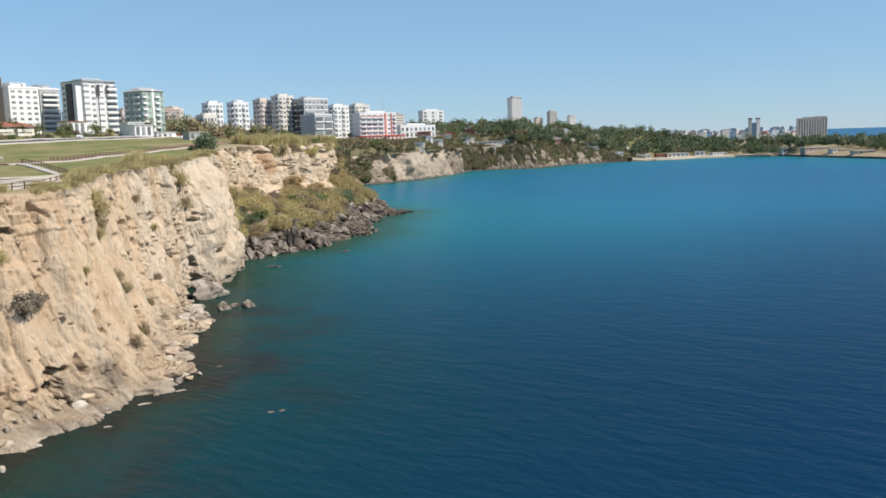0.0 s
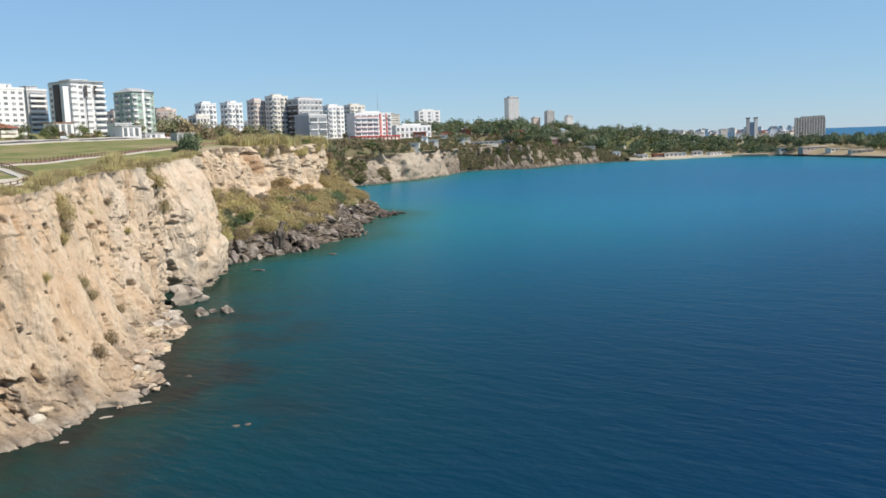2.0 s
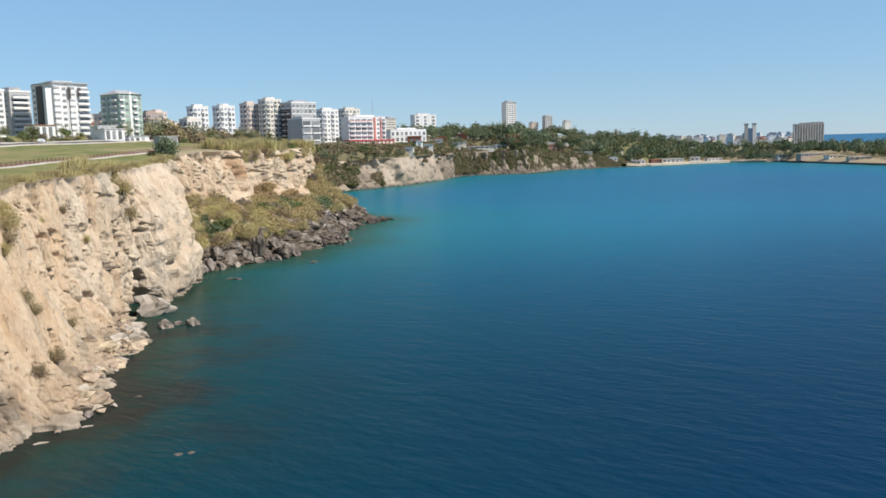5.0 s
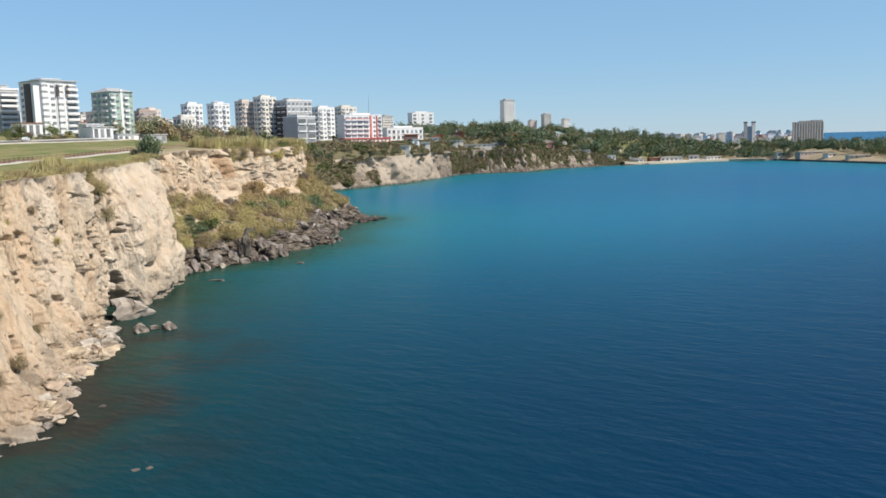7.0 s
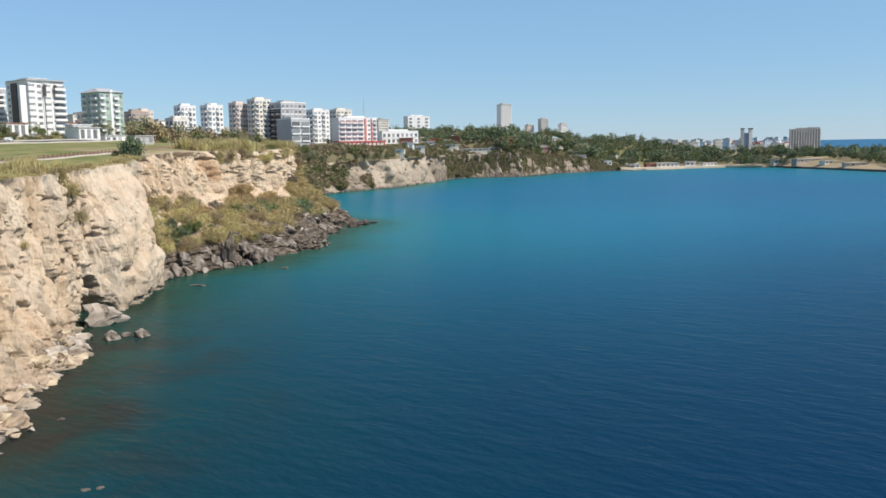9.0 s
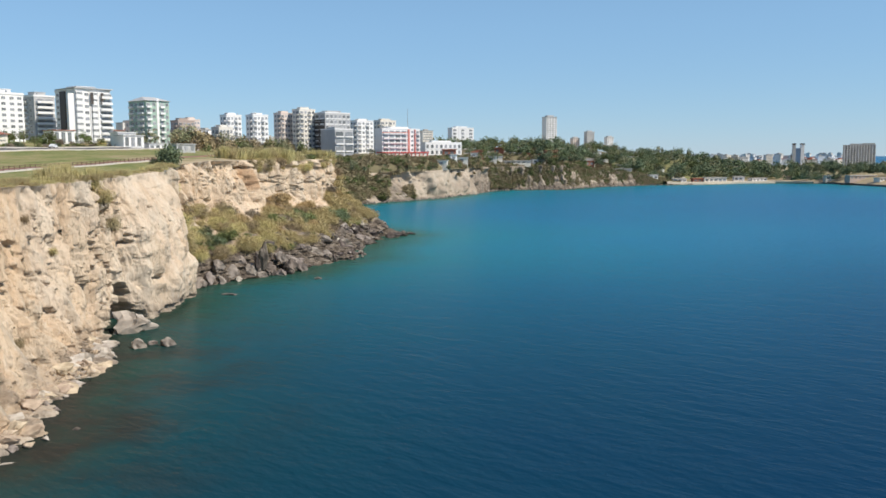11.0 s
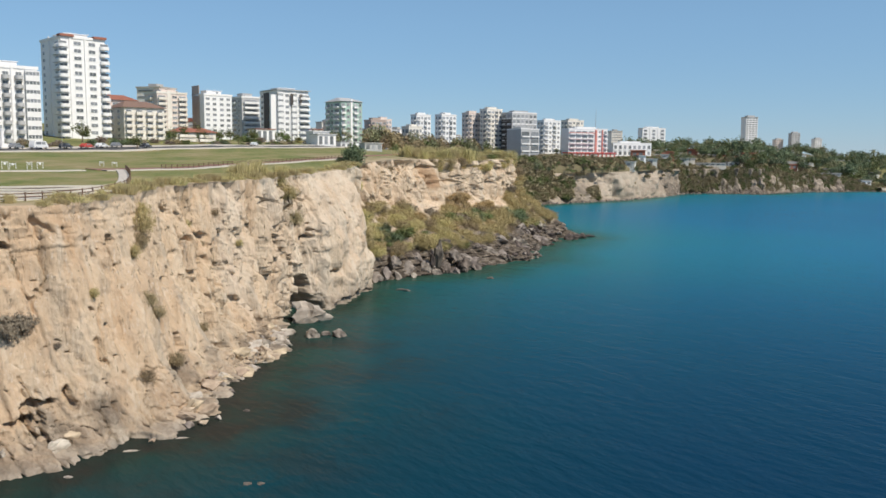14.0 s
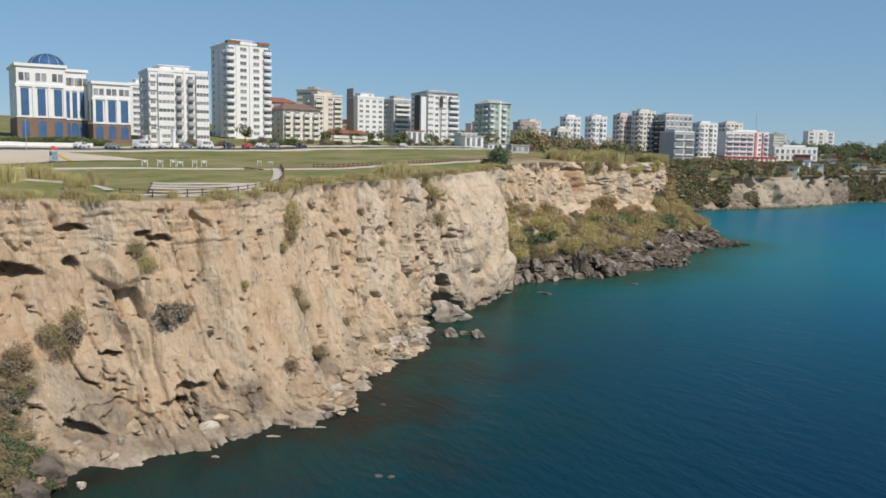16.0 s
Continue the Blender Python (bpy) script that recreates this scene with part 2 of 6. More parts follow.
M_RUST = material("rusty_scrub_leaves", (0.42, 0.30, 0.14), 0.8, (0.49, 0.37, 0.18), 1.2, 4, 0.8, 0, random_tint=0.2)
M_GREY_SCRUB = material("leafless_grey_twigs", (0.28, 0.235, 0.175), 0.9, (0.20, 0.165, 0.12), 1.2, 4, 0.8, 0, random_tint=0.2)
M_TAWNY = material("tawny_dry_twigs", (0.36, 0.29, 0.165), 0.9, (0.25, 0.20, 0.115), 1.2, 4, 0.8, 0, random_tint=0.2)
M_BAY_SCRUB = material("brown_green_bay_scrub", (0.21, 0.175, 0.10), 0.9, (0.29, 0.235, 0.14), 1.2, 4, 0.8, 0, random_tint=0.2)
# crown green lifted likewise, with the distance haze put into the colour
M_OLIVE = material("olive_crowns", (0.20, 0.215, 0.11), 0.8, (0.26, 0.25, 0.145), 1.5, 4, 0.8, 0, random_tint=0.2)
M_TAN_ROCK = material("tan_tufa_block", (0.56, 0.45, 0.325), 0.9, (0.27, 0.205, 0.14), 2.2, 1.2, 1.0, 0.8, 0.4, random_tint=0.15)
M_REED = material("dry_reeds", (0.40, 0.355, 0.155), 0.8, (0.52, 0.43, 0.22), 0.8, 3, 0.9, 0, random_tint=0.2)
M_BARK = material("bark", (0.16, 0.115, 0.08), 0.9, None, 0.3, 6)
M_WHITE = material("white_render", (0.82, 0.815, 0.81), 0.75, (0.74, 0.735, 0.72), 6, 0.7, 0.7, 0.1, 0.02)
M_CREAM = material("cream_render", (0.81, 0.78, 0.72), 0.8, (0.58, 0.52, 0.44), 6, 0.7, 0.7, 0.1, 0.02)
M_PINK = material("pinkish_render", (0.74, 0.64, 0.58), 0.8, (0.62, 0.52, 0.46), 6, 0.7, 0.7, 0.1, 0.02)
M_GREY = material("grey_render", (0.50, 0.50, 0.50), 0.8, (0.40, 0.40, 0.40), 6, 0.7, 0.7, 0.1, 0.02)
M_GREEN = material("sea_green_render", (0.36, 0.50, 0.42), 0.8, (0.28, 0.40, 0.34), 6, 0.7, 0.7, 0.1, 0.02)
M_DARK = material("dark_brown_cladding", (0.055, 0.045, 0.042), 0.6, (0.08, 0.065, 0.06), 3, 1, 0.6, 0.1, 0.02)
M_BROWN = material("brown_render", (0.46, 0.37, 0.32), 0.8, (0.36, 0.28, 0.24), 6, 0.7, 0.7, 0.1, 0.02)
M_BLUE = material("blue_cladding", (0.20, 0.30, 0.44), 0.6, (0.15, 0.24, 0.36), 4, 1, 0.6, 0.1, 0.02)
M_SALMON = material("salmon_paint", (0.60, 0.24, 0.20), 0.7, (0.50, 0.20, 0.17), 4, 1, 0.6, 0.1, 0.02)
M_RED = material("red_paint", (0.55, 0.07, 0.06), 0.7, (0.42, 0.06, 0.05), 4, 1, 0.6, 0.1, 0.02)
M_TILE = material("terracotta_tiles", (0.36, 0.14, 0.09), 0.85, (0.25, 0.10, 0.07), 2, 3, 0.8, 0.4, 0.08)
M_BRICK = material("brown_brick", (0.26, 0.165, 0.125), 0.85, (0.19, 0.12, 0.092), 3, 3, 0.8, 0.3, 0.03)
M_CONC = material("concrete", (0.48, 0.46, 0.43), 0.9, (0.36, 0.34, 0.32), 3, 2, 0.8, 0.2, 0.03)
M_GLASS = material("window_glass", (0.17, 0.185, 0.20), 0.12, (0.34, 0.345, 0.35), 3, 0.5, 0.8, 0, metal=0.0, random_tint=0.5)
M_BLUEGLASS = material("blue_mirror_glass", (0.05, 0.115, 0.25), 0.08, (0.08, 0.16, 0.31), 3, 0.5, 0.8, 0)
M_ASPHALT = material("asphalt", (0.07, 0.07, 0.07), 0.9, (0.11, 0.105, 0.10), 4, 3, 0.8, 0.2, 0.02)
M_PAVE = material("pale_paving", (0.62, 0.57, 0.50), 0.85, (0.48, 0.44, 0.38), 3, 2, 0.8, 0.2, 0.02)
M_REDPATH = material("red_brown_track", (0.30, 0.16, 0.12), 0.9, (0.22, 0.12, 0.09), 3, 2, 0.8, 0.2, 0.02)
M_RAIL = material("weathered_brown_timber", (0.17, 0.105, 0.07), 0.85, (0.11, 0.07, 0.05), 1, 5, 0.8, 0.2, 0.01)
M_SAND = material("beach_sand", (0.66, 0.57, 0.45), 0.95, (0.52, 0.44, 0.34), 12, 1, 0.8, 0.2, 0.05)
M_CARPAINT = material("white_car_paint", (0.75, 0.76, 0.77), 0.3, (0.70, 0.70, 0.70), 1, 1, 0.4, 0)
M_SILVER = material("silver_car_paint", (0.35, 0.36, 0.38), 0.3, (0.30, 0.30, 0.32), 1, 1, 0.4, 0, metal=0.4)
M_DARKCAR = material("dark_car_paint", (0.04, 0.045, 0.06), 0.3, (0.03, 0.03, 0.04), 1, 1, 0.4, 0)
M_TYRE = material("rubber", (0.03, 0.03, 0.03), 0.9)
M_YELLOW = material("yellow_plastic", (0.75, 0.48, 0.03), 0.5)
M_STEEL = material("painted_steel", (0.45, 0.46, 0.47), 0.5, None, 1, 3, 0.4, 0, metal=0.3)

# ---- numeric noise for the shapes ----
TABLE = np.random.RandomState(7).rand(64, 64, 64)


def vnoise(x, y, z):
    """Smooth lattice noise, 0 to 1, on arrays."""
    x, y, z = np.broadcast_arrays(np.asarray(x, float), np.asarray(y, float), np.asarray(z, float))
    xi, yi, zi = np.floor(x).astype(int), np.floor(y).astype(int), np.floor(z).astype(int)
    fx, fy, fz = x - xi, y - yi, z - zi
    fx, fy, fz = (f * f * f * (f * (f * 6 - 15) + 10) for f in (fx, fy, fz))
    out = 0
    for a in (0, 1):
        for b in (0, 1):
            for c in (0, 1):
                w = (fx if a else 1 - fx) * (fy if b else 1 - fy) * (fz if c else 1 - fz)
                out = out + w * TABLE[(xi + a) % 64, (yi + b) % 64, (zi + c) % 64]
    return out


def fbm(x, y, z, octaves=4, gain=0.5):
    total, amp, norm = 0, 1.0, 0
    for k in range(octaves):
        total, norm = total + amp * (vnoise(x * 2**k + 13.7 * k, y * 2**k + 5.1 * k, z * 2**k + 9.3 * k) - 0.5), norm + amp
        amp *= gain
    return total / norm * 2


def smooth(a, b, v):
    t = np.clip((v - a) / (b - a), 0, 1)
    return t * t * (3 - 2 * t)


# ---- mesh helpers ----
def sheet(name, pts, mat, attrs=(), flip=False):
    """A grid surface from an array of points (rows, columns, 3)."""
    r, c = pts.shape[:2]
    k = np.arange(r * c).reshape(r, c)
    q = np.stack([k[:-1, :-1], k[:-1, 1:], k[1:, 1:], k[1:, :-1]], -1).reshape(-1, 4)
    if flip:
        q = q[:, ::-1]
    me = bpy.data.meshes.new(name)
    me.vertices.add(r * c)
    me.vertices.foreach_set("co", pts.reshape(-1))
    me.loops.add(q.size)
    me.loops.foreach_set("vertex_index", q.reshape(-1).astype(np.int32))
    me.polygons.add(len(q))
    me.polygons.foreach_set("loop_start", np.arange(0, q.size, 4, dtype=np.int32))
    me.update(calc_edges=True)
    me.polygons.foreach_set("use_smooth", np.ones(len(q), dtype=bool))
    for an, vals in attrs:
        me.attributes.new(an, "FLOAT", "POINT").data.foreach_set("value", np.ascontiguousarray(vals, dtype=np.float32).reshape(-1))
    me.materials.append(mat)
    me.validate()
    return new(name, me)


def mesh_of(name, bm, mat, flat=True):
    me = bpy.data.meshes.new(name)
    bm.to_mesh(me)
    bm.free()
    me.materials.append(mat)
    if not flat:
        me.polygons.foreach_set("use_smooth", np.ones(len(me.polygons), dtype=bool))
    return me


def part(name, bm, mat, parent=None, label="", m=None, flat=True):
    """Links a bmesh, or a ready mesh, as one object under a thing or a part."""
    me = bm if isinstance(bm, bpy.types.Mesh) else mesh_of(name, bm, mat, flat)
    ob = new(name, me)
    ob.parent = parent
    if m is not None:
        ob.matrix_basis = m
    return tagged(ob, label)


def box(bm, x0, y0, z0, x1, y1, z1):
    bmesh.ops.create_cube(bm, size=1, matrix=Matrix.Translation(((x0 + x1) / 2, (y0 + y1) / 2, (z0 + z1) / 2))
                          @ Matrix.Diagonal((x1 - x0, y1 - y0, z1 - z0, 1)))
    return bm


def boxes(*dims):
    bm = bmesh.new()
    for d in dims:
        box(bm, *d)
    return bm


def tube(bm, a, b, ra, rb, seg=8):
    a, b = Vector(a), Vector(b)
    turn = (b - a).to_track_quat("Z", "Y").to_matrix().to_4x4()
    bmesh.ops.create_cone(bm, cap_ends=True, segments=seg, radius1=ra, radius2=rb, depth=(b - a).length,
                          matrix=Matrix.Translation((a + b) / 2) @ turn)
    return bm


def thing(name, m, label, category, group="", kind=""):
    ob = new(name)
    ob.matrix_basis = m
    return tagged(ob, label, category, group, kind)


# ---- the coast: shoreline and cliff edge ----
SHORE_Y = [(20, -74), (60, -70), (75, -63), (88, -59), (95, -61), (103, -58.5), (111, -53), (121, -49.5), (126.5, -47.5), (133, -53),
           (139, -53), (149, -55), (160, -55.5), (173, -59), (181, -62), (190, -66), (199, -67), (206, -66.5), (211, -62), (220, -61.5), (230, -62), (240, -62.5), (248, -66), (256, -65), (262, -61.5),
           (269, -58.5), (274, -54.5), (279, -49.5), (283, -44.5), (292, -41.5), (304, -39), (310, -33), (320, -27.5), (328, -25.5), (352, -30), (387, -27), (404, -25.5),
           (418, -17), (424, -16), (431, -27), (493, -70), (572, -88), (669, -75), (700, -62)]
EDGE_Y = [(20, -92, 32), (70, -88, 32), (92, -81, 31.2), (106, -70, 30.6), (116, -63.5, 30.4), (128, -63.5, 30.8), (144, -67, 31.7), (163, -68.5, 32),
          (183, -68.5, 32.1), (208, -69.5, 32.6), (242, -72, 33.3), (273, -77.5, 34.8), (304, -77.5, 36), (339, -72, 36), (374, -63, 36), (414, -52, 36),
          (432, -56, 35), (475, -92, 33), (572, -108, 31), (669, -98, 27), (700, -84, 24)]
SHORE_X = [(-62, 700), (-35, 739), (-11, 776), (18, 857), (47, 945), (82, 971), (128, 973), (176, 1053), (253, 1102), (312, 1121), (367, 1149),
           (436, 1163), (492, 1140), (500, 1060), (512, 960), (530, 880), (700, 850), (1500, 900)]
EDGE_X = [(-62, 10, 24), (-35, 12, 24), (18, 14, 26), (82, 24, 28), (128, 30, 28), (176, 28, 22), (235, 22, 15), (268, 24, 5), (300, 26, 2.6), (367, 26, 2.4),
          (436, 25, 2.4), (500, 4, 2.2), (800, 4, 2.2), (1500, 4, 2.2)]
SY, EY, SX, EX = (np.array(a, float).T for a in (SHORE_Y, EDGE_Y, SHORE_X, EDGE_X))
CORNER_Y = 700.0


def coast(key):
    """Shore point and edge point of the cliff at a key: y up to the corner of the bay, then on along x."""
    key = np.asarray(key, float)
    kx = key - CORNER_Y - 62
    main = key < CORNER_Y
    shore = np.stack([np.where(main, np.interp(key, SY[0], SY[1]), kx), np.where(main, key, np.interp(kx, SX[0], SX[1]))], -1)
    ex = np.where(main, np.interp(key, EY[0], EY[1]), kx - 22 * (1 - smooth(700, 790, key)))
    ey = np.where(main, key + 10 * smooth(620, 700, key), np.interp(kx, SX[0], SX[1]) + np.interp(kx, EX[0], EX[1]))
    ez = np.where(main, np.interp(key, EY[0], EY[2]), np.interp(kx, EX[0], EX[2]))
    return shore, np.stack([ex, ey, ez], -1)


def ground_z(x, y):
    """Height of the plateau."""
    x, y = np.asarray(x, float), np.asarray(y, float)
    edge = np.interp(y, EY[0], EY[1])
    ez = np.interp(y, EY[0], EY[2])
    far_x = np.clip(x, -84, 1500)
    fe = np.interp(far_x, SX[0], SX[1]) + np.interp(far_x, EX[0], EX[1])
    fz = np.interp(far_x, EX[0], EX[2])
    d_main = edge - x
    d_far = np.where(x > -84, y - fe, np.hypot(x + 84, y - 710))
    far = (y > 710)
    d = np.maximum(np.where(far, d_far, d_main), 0)
    z0 = np.where(far, fz, ez)
    slope = np.where(far, np.interp(far_x, (-84, 100, 300, 500), (0.05, 0.05, 0.05, 0.02)), np.interp(y, (100, 500, 700), (0.062, 0.07, 0.065)))
    bank = np.where(far, np.interp(far_x, (-84, 60, 240, 285), (8, 9, 5, 0.6)), np.interp(y, (600, 700), (0, 8)))
    rise = bank * smooth(0, 48, d) + slope * np.minimum(d, 260) + 0.006 * np.maximum(d - 260, 0)
    rise = rise + np.where(far, np.interp(far_x, (120, 200, 260, 330, 390, 450, 540), (0, 9, 16, 21, 19, 11, 3)), 0) * smooth(40, 230, d) * (1 - smooth(340, 520, d))
    return z0 + rise + fbm(x / 14, y / 14, 1.5, 3) * 0.35 * smooth(1, 8, d)


def gz(x, y):
    return float(ground_z(x, y))


# ---- cliff of the near coast ----
# hollows of the face: place along the coast, height, half width, half height, depth
HOLES = [(101, 27.3, 1.5, 0.5, 2.4), (107.6, 26.2, 0.9, 0.6, 2.0), (109.3, 25.6, 1.2, 0.5, 2.0), (108.3, 24.7, 0.6, 0.4, 1.5), (94.5, 21.7, 2.5, 1.3, 4.0), (100, 22.6, 0.7, 1.0, 2.4),
         (125, 25.3, 0.8, 0.6, 2.2), (121, 23.5, 0.5, 1.0, 1.6), (151.5, 30.2, 1.4, 0.6, 2.2), (146, 28.2, 1.0, 0.5, 1.6), (147, 27.2, 1.5, 0.8, 1.8), (186, 27.3, 2.6, 0.9, 3.2),
         (170, 21.6, 1.1, 1.1, 2.6), (161.5, 15.8, 2.3, 1.6, 3.4), (160, 13.9, 1.6, 0.9, 2.4), (189.5, 18.4, 2.0, 1.6, 3.2), (190, 20.8, 0.9, 0.8, 2.0), (207, 17.7, 1.8, 0.9, 3.0), (208, 19.4, 1.2, 0.5, 2.0),
         (138, 17.6, 1.3, 0.9, 1.8), (140.5, 16.9, 1.2, 0.7, 1.6), (141.5, 18.3, 1.0, 0.8, 1.5), (143, 16.2, 0.8, 0.9, 1.4), (150, 16.6, 1.5, 0.7, 2.2), (151, 14.6, 1.0, 1.2, 1.4),
         (159.5, 9.0, 0.8, 1.8, 1.8), (156, 11.2, 0.7, 1.2, 1.5), (136.5, 7.3, 1.2, 1.5, 2.4), (101.5, 10.9, 1.1, 0.7, 2.2), (108.3, 6.0, 1.5, 0.8, 2.2), (106.5, 4.4, 1.8, 0.6, 1.8), (111.6, 6.2, 0.6, 1.7, 2.0),
         (95.5, 2.6, 2.2, 1.6, 3.0), (183, 12.4, 1.0, 1.5, 2.2), (187, 13.6, 1.0, 1.4, 2.4), (190, 12.2, 0.9, 1.6, 2.4), (193.5, 14.0, 1.0, 1.3, 2.2), (180, 14.2, 0.9, 1.2, 2.0), (196.5, 12.0, 1.2, 1.8, 2.4),
         (203, 8.4, 3.2, 1.3, 3.5), (203.5, 5.6, 4.0, 5.0, 11.0), (199, 0.8, 10.0, 3.4, 9.0), (226, 0.4, 14.0, 1.6, 1.6), (215, 8.4, 2.2, 1.1, 2.0), (304, 27.0, 1.5, 2.8, 3.2), (335.5, 23.2, 2.0, 1.8, 2.6), (291, 31.6, 4, 0.6, 2),
         (330, 33, 6, 0.7, 2.5), (365, 32.8, 8, 1.0, 2.6), (350, 27, 4, 1.0, 2.5), (395, 31.5, 6, 1.0, 2.5), (378, 33, 5, 0.8, 2.0), (408, 29, 5, 1.4, 2.5), (318, 29, 2.2, 1.0, 2.0), (384, 26, 4, 1.2, 2.2)]
CLIFF = []


def main_cliff():
    ys = np.concatenate([np.arange(24, 84, 0.6), np.arange(84, 215, 0.17), np.arange(215, 330, 0.36), np.arange(330, 436, 0.5), np.arange(436, 704, 4)])
    v = np.linspace(0, 1, 215)
    shore, edge = coast(ys)
    lead = np.interp(v, [0, 0.06, 0.14, 0.3, 0.6, 0.9, 1], [0, 0.13, 0.3, 0.5, 0.76, 0.95, 1])
    veg = smooth(246, 262, ys) * (1 - smooth(428, 440, ys))      # a scrub slope stands before the cape's wall
    slope = np.interp(v, [0, 0.1, 0.25, 0.42, 0.53, 0.60, 1], [0, 0.22, 0.40, 0.68, 0.86, 0.92, 1])
    bluff = (smooth(204, 213, ys) * (1 - smooth(243, 257, ys)))[:, None]      # a smooth buttress stands out over the water
    steep = np.interp(v, [0, 0.1, 0.3, 0.5, 0.65, 0.8, 1], [0, 0, 0.02, 0.10, 0.26, 0.58, 1])[None, :]
    lead = lead[None, :] * (1 - bluff) + steep * bluff
    f = lead * (1 - veg[:, None]) + slope[None, :] * veg[:, None]
    z = -1.5 + (edge[:, 2:3] + 1.5) * v[None, :]
    x = shore[:, :1] + (edge[:, :1] - shore[:, :1]) * f
    y = np.repeat(ys[:, None], len(v), 1)
    y = y + (edge[:, 1:2] - ys[:, None]) * f
    # outward direction in plan
    tx, ty = np.gradient(edge[:, 0] * 0.5 + shore[:, 0] * 0.5), np.gradient(ys)
    k = 41
    tx, ty = np.convolve(np.pad(tx, k // 2, "edge"), np.ones(k) / k, "valid"), np.convolve(np.pad(ty, k // 2, "edge"), np.ones(k) / k, "valid")
    ln = np.hypot(tx, ty)
    nx, ny = (ty / ln)[:, None], (-tx / ln)[:, None]
    mid = np.sin(np.pi * np.clip(v, 0, 1))[None, :] ** 0.5
    up = smooth(0, 0.05, 1 - v)[None, :]
    # stretches of the face: calm near wall, curtains of dripstone, smooth buttress, blocky cape; a broken band along the foot
    lean = y + 0.25 * z
    cape = smooth(244, 268, y)
    drape = smooth(142, 162, lean) * (1 - smooth(203, 214, y))
    near = 1 - smooth(142, 162, lean)
    wall = cape * smooth(16, 21, z)
    strata = cape * smooth(17, 24, z)
    broken = (1 - smooth(4.5, 9.5, z + 5.0 * fbm(y / 11, z / 9, 4.4, 3) + 2.5 * smooth(125, 160, y))) * (1 - bluff)
    warp = fbm(y / 6, z / 9, 2.7, 3)
    yw = y + 1.3 * warp
    big = fbm(y / 24, z / 55, 0.3, 3) * 3.0 * mid + fbm(y / 8, z / 7, 5.8, 3) * 2.4 * bluff * smooth(0.04, 0.2, v)[None, :] * smooth(0, 0.14, 1 - v)[None, :]
    columns = np.clip(drape + wall + 0.55 * near * smooth(0.46, 0.58, vnoise(y / 9, z / 14, 6.8)), 0, 1)
    fold = np.abs(fbm(yw / 5.2, z / 34, 1.8, 2)) * 2
    rim = smooth(0, 0.14, 1 - v)[None, :]
    flute = ((0.42 - fold) * (1.5 - 0.3 * bluff) * (1 - columns) + (np.minimum(fold, 0.6) ** 0.8 - 0.4) * 3.4 * columns) * rim
    fold = np.abs(fbm(yw / 1.9, z / 13, 6.1, 2)) * 2
    rill = ((0.42 - fold) * (0.25 + 0.15 * broken) * (1 - columns) + (np.minimum(fold, 0.55) ** 0.8 - 0.4) * 1.3 * columns) * rim
    streak = fbm(yw / 0.6, z / 6, 3.9, 3) * (0.18 + 0.45 * drape + 0.45 * wall + 0.2 * bluff) * up
    streak = streak + fbm(yw / 1.3 + 5, z / 8, 2.6, 4, 0.6) * (0.15 + 0.6 * drape + 0.8 * wall + 0.5 * bluff) * rim
    lump = fbm(yw / 3.6, z / 9.0, 4.7, 5, 0.6) * (0.95 + 0.3 * drape + 0.5 * wall + 0.8 * broken + 0.4 * bluff) * up
    saw = (z + 2.2 * fbm(y / 9, z / 14, 1.9, 3)) / (4.6 - 0.6 * strata)
    ledge = ((saw % 1.0) - 0.5) * (0.20 - 0.17 * strata) * smooth(0.45, 0.62, vnoise(y / 9, z / 6, 5.5) + 0.3 * strata) * np.maximum(strata, broken) * up
    top_band = near * smooth(0.76, 0.84, v)[None, :]               # thin crumbling beds under the lip
    beds = fbm(y / 4.0, z / 0.55, 7.1, 3) * 0.32 * top_band * up
    crag = -np.abs(fbm(yw / 1.4, z / 4.5, 8.4, 4, 0.6)) * (0.30 + 0.6 * drape + 0.7 * wall + 0.9 * broken + 0.25 * top_band + 0.5 * bluff) * up
    slot = -1.35 * (drape + 1.1 * wall) * smooth(0.58, 0.63, vnoise(yw / 1.6 + 13, z / 7.5, 2.4)) * smooth(0.42, 0.54, vnoise(y / 7 + 4, z / 8, 7.7)) * up
    knob = -0.85 * drape * smooth(0.56, 0.62, vnoise(yw / 1.3 + 2, z / 2.8, 5.3)) * smooth(0.50, 0.60, vnoise(y / 6 + 9, z / 5, 3.1)) * (1 - smooth(17, 21, z)) * up
    butt = (np.minimum(2 * np.abs(fbm(yw / 9 + 3, z / 50, 5.2, 3)), 0.8) - 0.4) * 6.0 * strata * up
    brow = -0.35 * strata * smooth(0.48, 0.58, vnoise(y / 9 + 1, z / 3.2, 3.3)) * smooth(0.80, 0.86, v)[None, :] * (1 - smooth(0.93, 0.955, v))[None, :]
    line = np.abs(fbm(yw / 3.4 + 11, z / 11, 4.2, 4))
    cleft = -1.5 * (1 - smooth(0.006, 0.045, line)) * smooth(0.48, 0.58, vnoise(y / 7 + 2, z / 7, 1.3)) * (0.6 + 1.0 * drape + 0.8 * broken + 1.2 * wall + 0.5 * bluff) * up
    gash = np.abs(fbm(yw / 2.6 + 31, z / 16, 7.7, 3))
    cleft = cleft - 2.0 * (1 - smooth(0.01, 0.06, gash)) * smooth(0.50, 0.60, vnoise(y / 5 + 8, z / 6, 6.3)) * np.clip(drape + wall, 0, 1) * up
    bed = np.abs(fbm(y / 5 + 4, (z + 0.2 * y) / 2.6, 2.9, 4))
    joint = -0.9 * (1 - smooth(0.01, 0.05, bed)) * broken * smooth(0.40, 0.55, vnoise(y / 5, z / 4, 9.9)) * up
